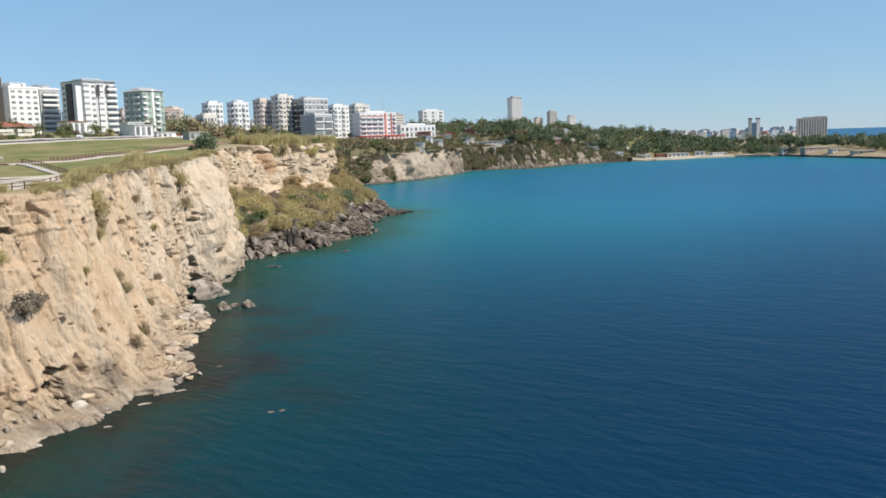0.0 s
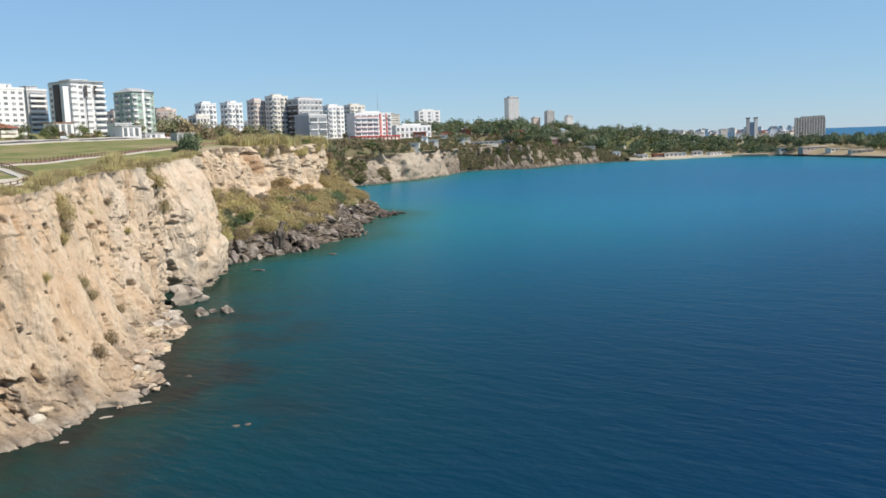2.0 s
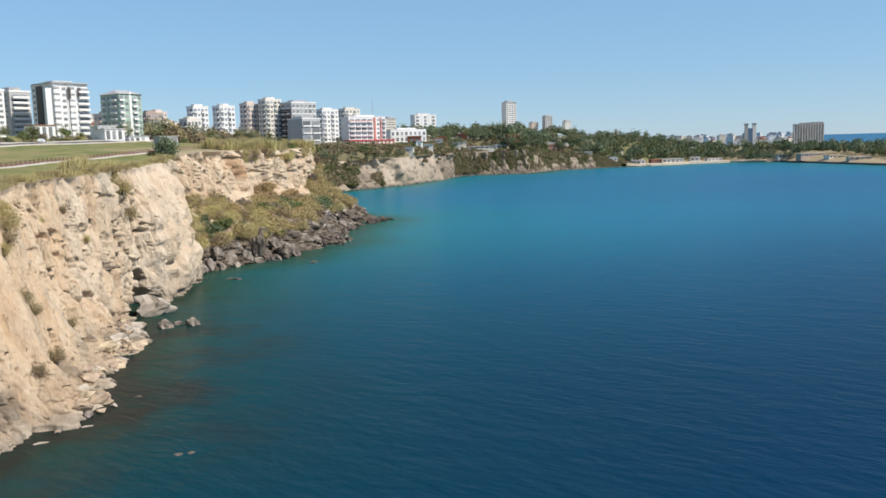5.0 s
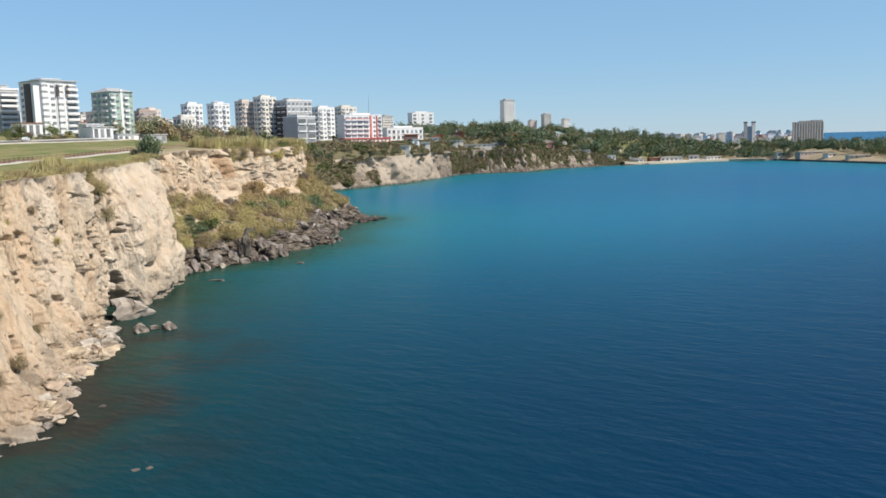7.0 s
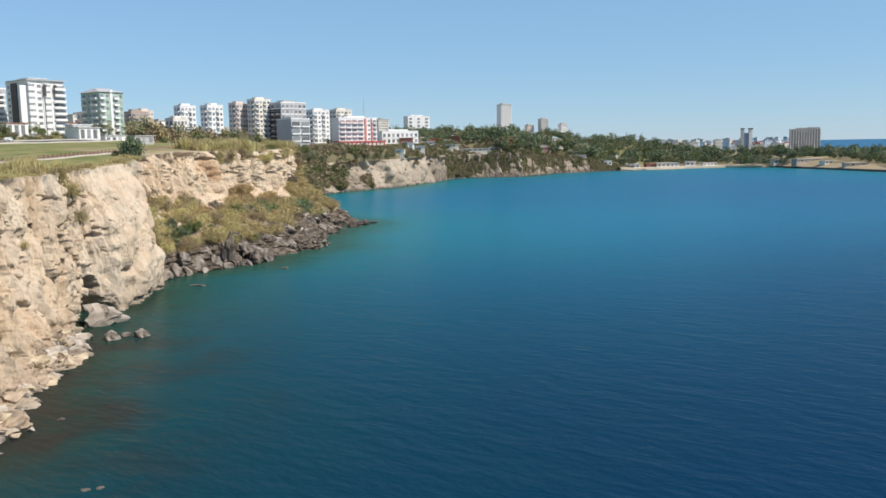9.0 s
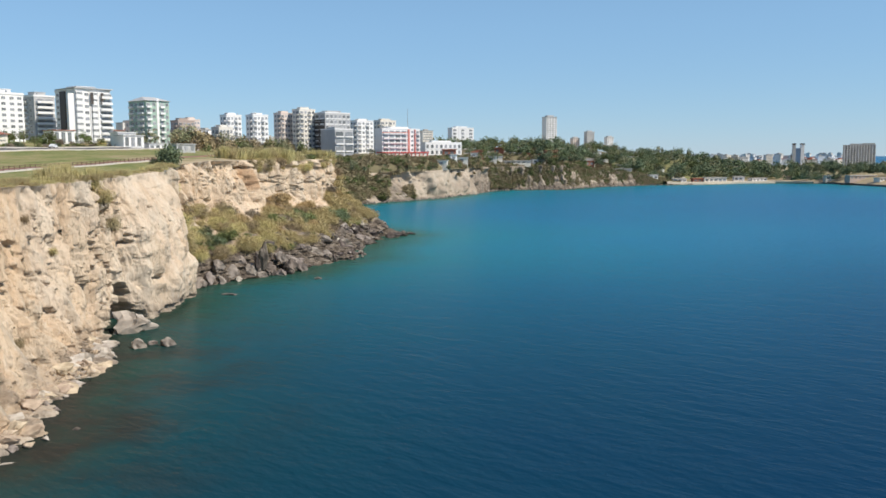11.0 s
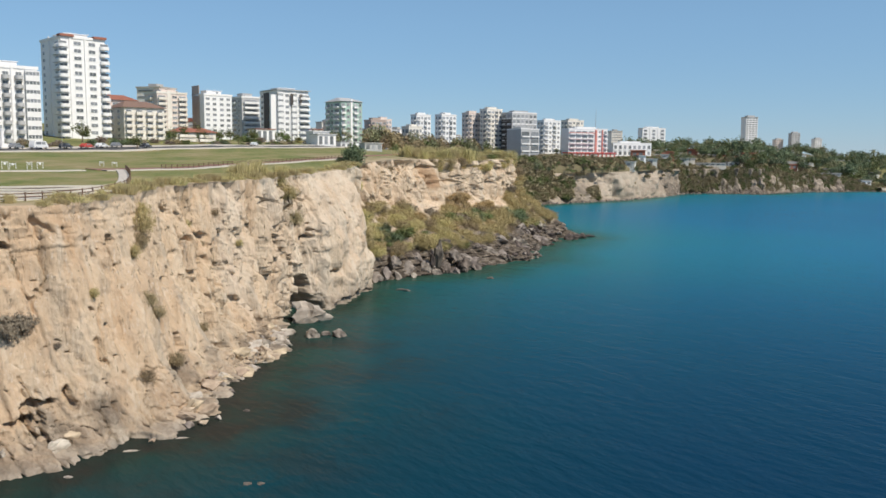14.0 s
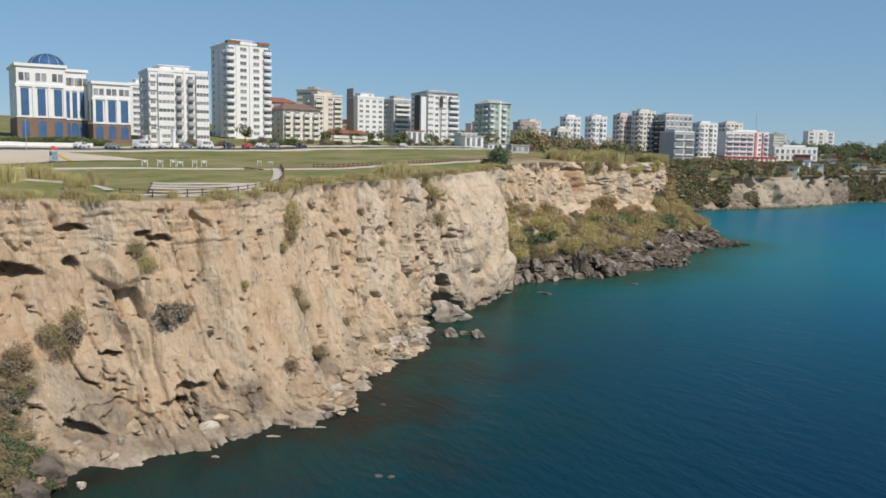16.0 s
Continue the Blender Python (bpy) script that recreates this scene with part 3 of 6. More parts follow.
    grit = fbm(y / 0.7, z / 1.5, x / 0.8, 3, 0.6) * (0.15 + 0.10 * np.maximum(broken, wall)) * up
    block = (smooth(0.46, 0.52, vnoise(y / 2.2, z / 1.5, x / 2.2)) + smooth(0.5, 0.55, vnoise(y / 1.0 + 5, z / 0.9, x / 1.0)) * 0.5 - 0.7) * (0.35 + 0.7 * smooth(120, 150, y)) * (1 - smooth(3.0, 6.5, z + 3 * fbm(y / 7, z / 6, 6.6, 2))) * (1 - bluff) * up
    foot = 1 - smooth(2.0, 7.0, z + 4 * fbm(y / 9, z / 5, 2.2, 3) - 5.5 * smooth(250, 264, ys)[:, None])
    rough_foot = foot * cape
    shelf = fbm(y / 5.5, (z - 0.10 * y) / 1.3, x / 6, 4, 0.6) * 2.6 * rough_foot * up   # tilted dark ledges of the cape
    bench = (1 - bluff) * (1 - smooth(185, 192, y) * (1 - smooth(206, 212, y))) * (1 - smooth(236, 250, y)) * (0.6 + 2.6 * smooth(-0.2, 0.35, fbm(y / 6, 0.4, 8.8, 3))) * (1 - smooth(0.5, 1.3, z + 0.9 * fbm(y / 2.3, x / 2.3, 3.7, 3)))   # wave-cut ledge
    d = bench + slot + knob + butt + brow + block + cleft + joint + grit + big + flute + rill + streak + ledge + beds + lump + crag + shelf
    # hollows with an overhanging roof and a floor that runs out
    w1, w2 = fbm(y / 1.6, z / 1.6, 1.1, 4, 0.6), fbm(y / 1.6, z / 1.6, 9.1, 4, 0.6)
    r = np.random.RandomState(4)
    small = [(r.uniform(146, 204), r.uniform(6, 29), r.uniform(0.3, 0.8), r.uniform(0.5, 2.0), r.uniform(0.5, 1.2)) for _ in range(150)]
    small += [(r.uniform(86, 150), r.uniform(3, 29), r.uniform(0.15, 0.4), r.uniform(0.15, 0.45), r.uniform(0.4, 0.9)) for _ in range(130)]
    small += [(r.uniform(205, 250), r.uniform(5, 30), r.uniform(0.3, 0.9), r.uniform(0.2, 0.5), r.uniform(0.5, 1.2)) for _ in range(40)]
    small += [(r.uniform(262, 425), r.uniform(22, 34), r.uniform(0.5, 1.5), r.uniform(0.5, 2.2), r.uniform(0.6, 1.5)) for _ in range(130)]
    small += [(r.uniform(150, 203), r.uniform(7, 23), r.uniform(0.5, 1.1), r.uniform(0.7, 1.7), r.uniform(2.4, 3.6)) for _ in range(34)]
    for hy, hz, ry, rz, depth in HOLES + small:
        i0, i1 = np.searchsorted(ys, (hy - 2.2 * ry - 14, hy + 2.2 * ry + 14))
        c = slice(i0, i1)
        depth = depth * (0.62 if 130 < hy < 203 else 1.0)
        rz = rz * (1.35 if 130 < hy < 203 else 1.0)
        big_hole = min(1.0, 0.5 + rz * 0.3)
        u, w = (y[c] - hy) / ry + 0.9 * w1[c] * min(1.0, 1.1 / ry), (z[c] - hz) / rz + 0.9 * w2[c] * min(big_hole, 1.1 / rz)
        q = u * u + w * w
        d[c] = d[c] - 1.25 * depth * (1 - smooth(0.8, 1.08, q)) * np.clip(0.72 + 0.45 * w, 0.2, 1.1)
    # a hanging curtain over a square rusty alcove
    c = slice(*np.searchsorted(ys, (88, 122)))
    bulge = 1 - smooth(0.3, 1.0, ((y[c] - 103.2 - 0.30 * (21.5 - z[c])) / 1.9) ** 2 + ((z[c] - 21.6) / 2.6) ** 2)
    d[c] += 0.9 * bulge
    u, w = np.abs(y[c] - 104.6 + 0.25 * w1[c]) / 1.25, np.abs(z[c] - 17.3 + 0.25 * w2[c]) / 2.1
    alcove = (1 - smooth(0.85, 1.0, u)) * (1 - smooth(0.9, 1.0, w))
    d[c] -= 1.9 * alcove * (1 + 0.7 * smooth(15.6, 15.2, z[c]))
    x, y = x + nx * d, y + ny * d
    z = z + 0.45 * fbm(y / 2.5, z / 2.5, x / 2.5, 3) * up * smooth(0.0, 0.05, v)[None, :]
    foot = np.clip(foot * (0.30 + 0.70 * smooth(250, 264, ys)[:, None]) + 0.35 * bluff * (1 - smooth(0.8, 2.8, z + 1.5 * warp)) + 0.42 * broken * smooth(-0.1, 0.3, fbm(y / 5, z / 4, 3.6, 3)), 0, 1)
    pale = smooth(-0.35, 0.35, (y - 172) / 60 + 0.9 * fbm(y / 12, z / 20, 3.1, 4)) * (0.55 + 0.5 * fbm(y / 5, z / 15, 6.3, 3)) * (1 - 0.5 * smooth(255, 285, y))
    pale = np.maximum(pale, 0.8 * (1 - smooth(0.4, 1.1, z)) * (1 - smooth(236, 250, y)))
    rust = np.zeros_like(z)
    rust[c] = 0.9 * alcove * (1 - smooth(0.2, 0.9, np.abs(y[c] - 104.6)))
    rust += 0.75 * smooth(-0.1, 0.35, fbm(y / 6, z / 14, 2.2, 3) + 0.4 - ((y - 331) / 9) ** 2 - ((z - 29) / 7) ** 2)
    CLIFF.append(np.stack([x, y, z], -1)[::3, ::2].reshape(-1, 3))
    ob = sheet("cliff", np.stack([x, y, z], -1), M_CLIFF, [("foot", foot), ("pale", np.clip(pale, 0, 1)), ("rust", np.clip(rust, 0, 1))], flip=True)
    return tagged(ob, "tan and cream tufa sea cliff, fluted and pitted, dark at its foot", "cliff", kind="structure")


def far_cliff():
    keys = np.concatenate([np.arange(690, 1080, 0.8), np.arange(1080, 1500, 5.0), np.arange(1500, 2300, 40)])
    v = np.linspace(0, 1, 64)
    shore, edge = coast(keys)
    f = np.interp(v, [0, 0.15, 0.5, 1], [0, 0.3, 0.6, 1])[None, :]
    P = shore[:, None, :] + (edge[:, None, :2] - shore[:, None, :]) * f[..., None]
    z = -1.5 + (edge[:, 2:3] + 1.5) * v[None, :]
    high = smooth(6, 14, edge[:, 2])[:, None]
    k = keys[:, None] + 0 * z
    d = (fbm(k / 30, z / 40, 3.3, 3) * 9 + (2 * np.abs(fbm(k / 10, z / 30, 8.1, 4)) - 0.5) * 9 + (2 * np.abs(fbm(k / 4.5, z / 14, 4.1, 3)) - 0.4) * 3.6 + fbm(k / 3, z / 8, 2.2, 4) * 2.2) * high * smooth(0, 0.05, 1 - v)[None, :]
    diag = smooth(730, 830, keys)[:, None]
    x, y = P[..., 0] + d * (0.75 * (1 - diag) + 0.35 * diag), P[..., 1] - d * (0.6 * (1 - diag) + 0.93 * diag)
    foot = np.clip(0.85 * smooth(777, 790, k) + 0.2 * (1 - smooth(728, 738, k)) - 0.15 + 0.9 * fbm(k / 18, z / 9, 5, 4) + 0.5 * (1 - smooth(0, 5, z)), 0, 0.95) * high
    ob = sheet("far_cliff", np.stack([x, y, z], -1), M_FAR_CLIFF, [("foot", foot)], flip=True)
    return tagged(ob, "pale and grey cliffs round the bay, sinking to a beach", "cliff", kind="structure")


def ground_sheet():
    keys = np.concatenate([np.arange(24, 430, 1.5), np.arange(430, 700, 6), np.arange(700, 1500, 8), np.arange(1500, 2300, 60)])
    _, edge = coast(keys)
    d = np.concatenate([[0, 0.4, 1, 2, 3.5, 5, 7], np.arange(10, 120, 4), np.arange(120, 300, 12), [320, 380, 460, 600, 800, 1100, 1500, 2100, 2800, 3600]])
    ang = radians(180) - radians(90) * smooth(690, 730, keys) - radians(20) * smooth(1200, 1900, keys)
    reach = np.interp(keys, (1230, 1300), (1, 0.30))[:, None]
    x = edge[:, :1] + np.cos(ang)[:, None] * d[None, :] * reach
    y = edge[:, 1:2] + np.sin(ang)[:, None] * d[None, :] * reach
    z = ground_z(x, y)
    z[:, 0] = edge[:, 2]
    x[:, :3] += fbm(keys / 5, 0.5, 0.5, 3)[:, None] * np.array([0.0, 0.6, 0.5])[None, :]
    lip = np.clip(1 - smooth(0.5, 5.5, d[None, :] + 4.5 * fbm(x / 6, y / 6, 7, 4)), 0, 1) * (1 - 0.8 * smooth(640, 720, keys))[:, None]
    bare = (smooth(276, 290, keys) * (1 - smooth(330, 350, keys)))[:, None] * (1 - smooth(10, 34, d))[None, :]
    lip = np.maximum(lip, bare * smooth(-0.5, 0.1, fbm(x / 8, y / 8, 2.1, 4)))
    lip = np.maximum(lip, smooth(690, 720, keys)[:, None] * (0.5 - 0.35 * smooth(800, 900, keys)[:, None]) + 0 * lip)
    lip = np.maximum(lip, (0.5 * smooth(425, 445, keys) * (1 - smooth(700, 730, keys)))[:, None] + 0 * lip)
    lip = np.maximum(lip, smooth(700, 760, keys)[:, None] * 0.75 * smooth(300, 420, d)[None, :])
    lip = np.maximum(lip, smooth(1060, 1100, keys)[:, None] * 0.9 * (1 - smooth(0.7, 1.0, d[None, :] * reach / (50 + 130 * smooth(1210, 1260, keys)[:, None]))))
    litter = (0.85 * smooth(600, 690, keys) * (1 - smooth(1040, 1075, keys)))[:, None] * smooth(-0.7, 0.1, fbm(x / 18, y / 18, 6.4, 3))
    litter = litter * (1 - smooth(350, 420, d))[None, :]
    ob = sheet("ground", np.stack([x, y, z], -1), M_GROUND, [("lip", lip), ("litter", litter)], flip=True)
    return tagged(ob, "grassy clifftop plateau with dry meadow and bare earth along the lip", "ground", kind="structure")


def sea():
    r = np.concatenate([np.linspace(0, 60, 6)[:-1], np.geomspace(60, 4900, 110)])
    a = np.radians(np.linspace(-180, 180, 361))
    x, y = r[:, None] * np.sin(a)[None, :], r[:, None] * np.cos(a)[None, :]
    z = 33 * smooth(2600, 4900, r)[:, None] + 0 * x
    keys = np.concatenate([np.arange(20, 700, 6), np.arange(700, 1300, 10), np.arange(1300, 2300, 50)])
    s, _ = coast(keys)
    dist = np.full(x.shape, 1e9)
    for px, py in s:
        dist = np.minimum(dist, (x - px) ** 2 + (y - py) ** 2)
    dist = np.sqrt(dist)
    off = np.clip(np.log1p(dist / 9) / np.log1p(420 / 9), 0, 1) - 0.08
    bay = smooth(95, 400, y + 0.25 * np.minimum(x, 0) - 0.28 * np.maximum(x - 60, 0))
    ob = sheet("sea", np.stack([x, y, z], -1), M_SEA, [("offshore", off), ("bay", bay)])
    return tagged(ob, "deep blue rippled sea, turquoise and green towards the shore", "sea", kind="structure")


main_cliff(), far_cliff(), ground_sheet(), sea()


def on_cliff(y, z):
    """The point of the cliff face nearest to a height and a place along the coast."""
    p = CLIFF[0]
    k = np.argmin((p[:, 1] - y) ** 2 + (p[:, 2] - z) ** 2)
    return Vector(p[k])


RND = random.Random(11)


# ---- rocks ----
def rock_mesh(seed, mat, flatness=0.7, detail=4):
    bm = bmesh.new()
    bmesh.ops.create_icosphere(bm, subdivisions=detail, radius=1)
    r = random.Random(seed)
    cuts = [(Vector((r.uniform(-1, 1), r.uniform(-1, 1), r.uniform(-0.6, 1))).normalized(), r.uniform(0.45, 0.8)) for _ in range(15)]
    for v in bm.verts:
        p = v.co.copy()
        for nrm, d in cuts:
            over = p.dot(nrm) - d
            if over > 0:
                p -= nrm * over * 0.97
        o = Vector((seed * 3.1, 0, 0))
        p *= 1 + 0.30 * noise.fractal(p * 1.6 + o, 0.8, 2.1, 5) - 0.16 * abs(noise.noise(p * 3.3 + o)) - 0.10 * abs(noise.noise(p * 7.0 + o))
        v.co = Vector((p.x, p.y, p.z * flatness))
    return mesh_of("rock", bm, mat)


ROCKS = [rock_mesh(s, m, f, 3) for s, m, f in ((1, M_ROCK, 0.8), (2, M_ROCK, 0.6), (3, M_PALE_ROCK, 0.7), (4, M_PALE_ROCK, 0.55), (5, M_DARK_ROCK, 0.8), (6, M_DARK_ROCK, 0.65), (7, M_ROCK, 1.0), (8, M_TAN_ROCK, 0.7), (9, M_TAN_ROCK, 0.9))]
ROCK_LABEL = ["grey weathered limestone boulder at the water's edge"] * 2 + ["pale limestone boulder fallen from the cliff"] * 2 + ["dark wet sea rock at the water's edge"] * 2 + ["upright grey limestone crag"] + ["tan block of tufa fallen at the cliff's foot"] * 2


def rock(k, x, y, z, sx, sy, sz, turn, label=""):
    ob = new("rock", ROCKS[k])
    ob.matrix_basis = pose(x, y, z, 0, 0, turn) @ Matrix.Diagonal((sx, sy, sz, 1)) @ pose(0, 0, 0, 8 * (sz > 0.8) * math.sin(turn), 10 * (sz > 0.8) * math.cos(1.7 * turn), 0)
    return tagged(ob, label or ROCK_LABEL[k], "rock", "rocks along the shore")


rock(2, -62.0, 195.4, 1.6, 5.6, 4.4, 5.4, 20, "big cracked pale boulder standing in the shallows")
rock(0, -55.3, 180.4, 0.6, 2.3, 1.9, 2.2, 10), rock(0, -50.2, 182.2, 0.6, 2.2, 1.8, 2.0, 40, "low grey rock standing off the shore")
rock(1, -53.2, 183.0, 0.2, 1.4, 1.1, 1.2, 70), rock(2, -57.3, 171.2, 0.6, 2.5, 1.9, 2.3, 15), rock(8, -60.6, 162.6, 1.6, 3.6, 3.0, 3.8, 30, "large brown block of tufa at the water's edge")
rock(3, -55.9, 160.6, 0.3, 2.4, 1.6, 1.9, 35), rock(2, -60.8, 181.4, 0.3, 2.6, 1.7, 1.7, 60), rock(0, -59.2, 166.5, 0.9, 2.2, 1.8, 2.4, 80), rock(3, -60.4, 175.5, 1.0, 2.6, 2.2, 2.0, 50)
rock(1, -54.2, 243.0, 0.1, 2.9, 1.2, 0.7, 5, "flat pale slab awash near the shore")
rock(5, -35.4, 272.6, 0.1, 2.0, 1.2, 0.9, 0, "small dark rock standing alone in the water")
rock(4, -62.5, 87, 1.6, 3.0, 2.6, 2.6, 30, "large grey-brown boulder beside the thicket"), rock(4, -61, 83.5, 0.8, 3.2, 2.6, 2.2, 70, "large grey-brown boulder beside the thicket")
rock(5, -21, 412, 0.6, 5.5, 3.5, 2.8, 30), rock(5, -17, 421, 0.2, 4.5, 2.4, 1.8, 10), rock(5, -24, 404, 1.0, 5.0, 3.6, 3.6, 50)
rock(5, -30.3, 106.7, -0.15, 1.2, 0.9, 0.6, 30, "dark rock just breaking the surface")
rock(5, -31.8, 106.2, -0.10, 2.6, 1.5, 0.26, 12, "flat dark reef just awash offshore")
rock(5, -29.0, 107.8, -0.10, 1.4, 0.8, 0.20, 50, "flat dark reef just awash offshore")
rock(3, -52.4, 102.6, 0.0, 0.8, 0.6, 0.5, 20), rock(3, -50.6, 112.0, 0.0, 1.4, 0.5, 0.45, 30), rock(3, -47.1, 118, 0.0, 1.2, 0.4, 0.4, 30)
rock(5, -44.6, 131, 0.0, 0.9, 0.6, 0.5, 0, "small dark rock just off the shore")
# great boulders before the scrub slope, and the spike among them
for x, y, z, sx, sy, sz, k in ((-66.5, 255.5, 1.2, 3.0, 2.6, 3.4, 0), (-65.6, 260.5, 1.8, 3.2, 2.8, 4.2, 0), (-62.6, 263.5, 0.8, 2.6, 2.2, 2.8, 1), (-61.4, 270.8, 2.2, 3.6, 3.0, 4.8, 0), (-59.0, 268.6, 0.4, 2.2, 1.9, 2.0, 0),
                               (-57.0, 275.8, 2.0, 3.4, 2.8, 4.6, 1), (-53.6, 276.6, 0.6, 2.4, 1.8, 2.2, 1), (-52.4, 280.8, 1.6, 3.2, 2.8, 3.6, 4), (-48.6, 281.0, 0.6, 2.6, 2.0, 2.6, 0), (-46.6, 284.8, 1.8, 3.8, 3.0, 4.0, 4),
                               (-45.0, 291.5, 1.6, 3.4, 3.2, 3.4, 0), (-60.6, 276.5, 5.0, 3.0, 2.6, 3.4, 0), (-50.5, 287.0, 5.2, 3.2, 2.6, 3.4, 0), (-64.5, 266.5, 5.2, 2.8, 2.4, 3.2, 0), (-56.2, 283.0, 5.6, 2.6, 2.4, 3.2, 1)):
    rock(k, x, y, z, sx, sy, sz, RND.uniform(0, 360), "great grey boulder at the foot of the scrub slope")
rock(4, -53.2, 276.6, 6.0, 2.3, 1.9, 7.4, 15, "tall dark spike of rock above the shore"), rock(4, -54.8, 276.0, 5.0, 1.5, 1.6, 4.2, 60, "dark shard of rock leaning on the spike")
for _ in range(215):
    y = RND.uniform(72, 428) if RND.random() < 0.55 else RND.uniform(84, 190)
    if 184 < y < 256:
        continue
    sx = float(np.interp(y, SY[0], SY[1]))
    out = RND.uniform(-3.5, 1.8)
    big = RND.random() < 0.2
    s = RND.uniform(1.1, 2.0) if big else RND.uniform(0.4, 1.1)
    if big:
        out -= 1
    if y < 138 and RND.random() < 0.6:
        continue
    dark = y > 236
    if dark:
        out -= 3.0
    k = RND.choice((4, 5, 5, 4, 0)) if dark else RND.choice((0, 7, 2, 3, 8, 7, 2))
    rock(k, sx + out, y, RND.uniform(-0.1, 0.35) * s + max(0, -out) * 0.55 * (0.4 if dark else 1), s * RND.uniform(0.8, 1.5), s * RND.uniform(0.7, 1.3), s * RND.uniform(0.7, 1.2), RND.uniform(0, 360))
for _ in range(40):                      # fallen blocks under the tan cliff
    y = RND.uniform(86, 190) if RND.random() < 0.6 else RND.uniform(150, 190)
    p = on_cliff(y, RND.uniform(0.4, 2.8))
    s = RND.uniform(0.9, 2.3)
    rock(RND.choice((7, 8, 7, 2)), p.x, p.y, p.z - 0.3, s * RND.uniform(0.8, 1.3), s * RND.uniform(0.9, 1.5), s * RND.uniform(0.6, 1.0), RND.uniform(0, 360))
for _ in range(75):                      # crags of the cape's dark foot
    y = RND.uniform(286, 424)
    p = on_cliff(y, RND.uniform(0.8, 8.0))
    s = RND.uniform(1.5, 3.8)
    rock(RND.choice((4, 5, 0, 1, 0, 4, 5)), p.x, p.y, p.z, s * RND.uniform(0.9, 1.7), s, s * RND.uniform(0.6, 1.2), RND.uniform(0, 360), "dark jagged crag at the foot of the cape")


# ---- plants ----
def foliage_mesh(name, seed, mat, leaves, size, radii, clumps=9, hollow=0.35, slim=0.42):
    """A crown of many small leaf blades gathered in uneven clumps."""
    r = np.random.RandomState(seed)
    c = r.normal(size=(clumps, 3))
    c /= np.linalg.norm(c, axis=1)[:, None]
    c = c * r.uniform(0.25, 0.75, (clumps, 1))
    c[:, 2] = c[:, 2] * 0.8
    rad = r.uniform(0.25, 0.5, clumps)
    k = r.randint(0, clumps, leaves)
    d = r.normal(size=(leaves, 3))
    d /= np.linalg.norm(d, axis=1)[:, None]
    p = (c[k] + d * (rad[k] * r.uniform(hollow, 1, leaves) ** 0.5)[:, None]) * np.array(radii)
    a, b = r.normal(size=(leaves, 3)), r.normal(size=(leaves, 3))
    a /= np.linalg.norm(a, axis=1)[:, None]
    b -= a * np.sum(a * b, 1)[:, None]
    b /= np.linalg.norm(b, axis=1)[:, None]
    s = size * r.uniform(0.6, 1.3, leaves)[:, None]
    v = np.stack([p - a * s, p - b * s * slim, p + a * s, p + b * s * slim], 1).reshape(-1, 3)
    me = bpy.data.meshes.new(name)
    me.from_pydata(v.tolist(), [], np.arange(leaves * 4).reshape(-1, 4).tolist())
    me.materials.append(mat)
    return me


def stems_mesh(seed, mat, count, h, spread, r0):
    bm = bmesh.new()
    r = random.Random(seed)
    for _ in range(count):
        a = r.uniform(0, 6.28)
        e = Vector((math.cos(a) * spread * r.uniform(0.3, 1), math.sin(a) * spread * r.uniform(0.3, 1), h * r.uniform(0.7, 1)))
        tube(bm, (0, 0, -0.3), e * 0.5 + Vector((0, 0, 0.1)), r0, r0 * 0.6, 5)
        tube(bm, e * 0.5 + Vector((0, 0, 0.1)), e, r0 * 0.6, r0 * 0.25, 5)
    return mesh_of("branch", bm, mat)


STEMS = [stems_mesh(s, M_BARK, 6, 1.0, 0.6, 0.05) for s in (1, 2)]
SCRUB = {}
for key, mat, seeds in (("scrub", M_SCRUB, (1, 2, 3)), ("rust", M_RUST, (4, 5)), ("green", M_LEAF, (6, 7)), ("grey", M_GREY_SCRUB, (8, 9)), ("pine", M_PINE, (10, 11)), ("tawny", M_TAWNY, (12, 13))):
    fine = key in ("scrub", "rust", "tawny")
    SCRUB[key] = [foliage_mesh("foliage", s, mat, 3400 if fine else 1700, 0.085 if fine else 0.10, (1.25, 1.25, 0.95), 60 if fine else 30, 0.25, 0.22 if fine else 0.42) for s in seeds]
SCRUB_LABEL = {"scrub": "dry yellow-green scrub bush growing on the cliff", "rust": "rust-brown dry bush growing on the cliff", "green": "dark green evergreen bush",
               "grey": "leafless grey twiggy bush clinging to the rock", "pine": "dense dark green shrub", "tawny": "tawny half-dry bush hanging on the rock"}


def bush(key, x, y, z, s, squash=1.0, label=""):
    b = thing("bush", pose(x, y, z, 0, 0, RND.uniform(0, 360)), label or SCRUB_LABEL[key], "bush", "bushes")
    part("foliage", RND.choice(SCRUB[key]), None, b, m=pose(0, 0, s * 0.45 * squash) @ Matrix.Diagonal((s, s, s * squash, 1)))
    part("branch", RND.choice(STEMS), None, b, m=Matrix.Diagonal((s, s, s * squash, 1)))
    return b


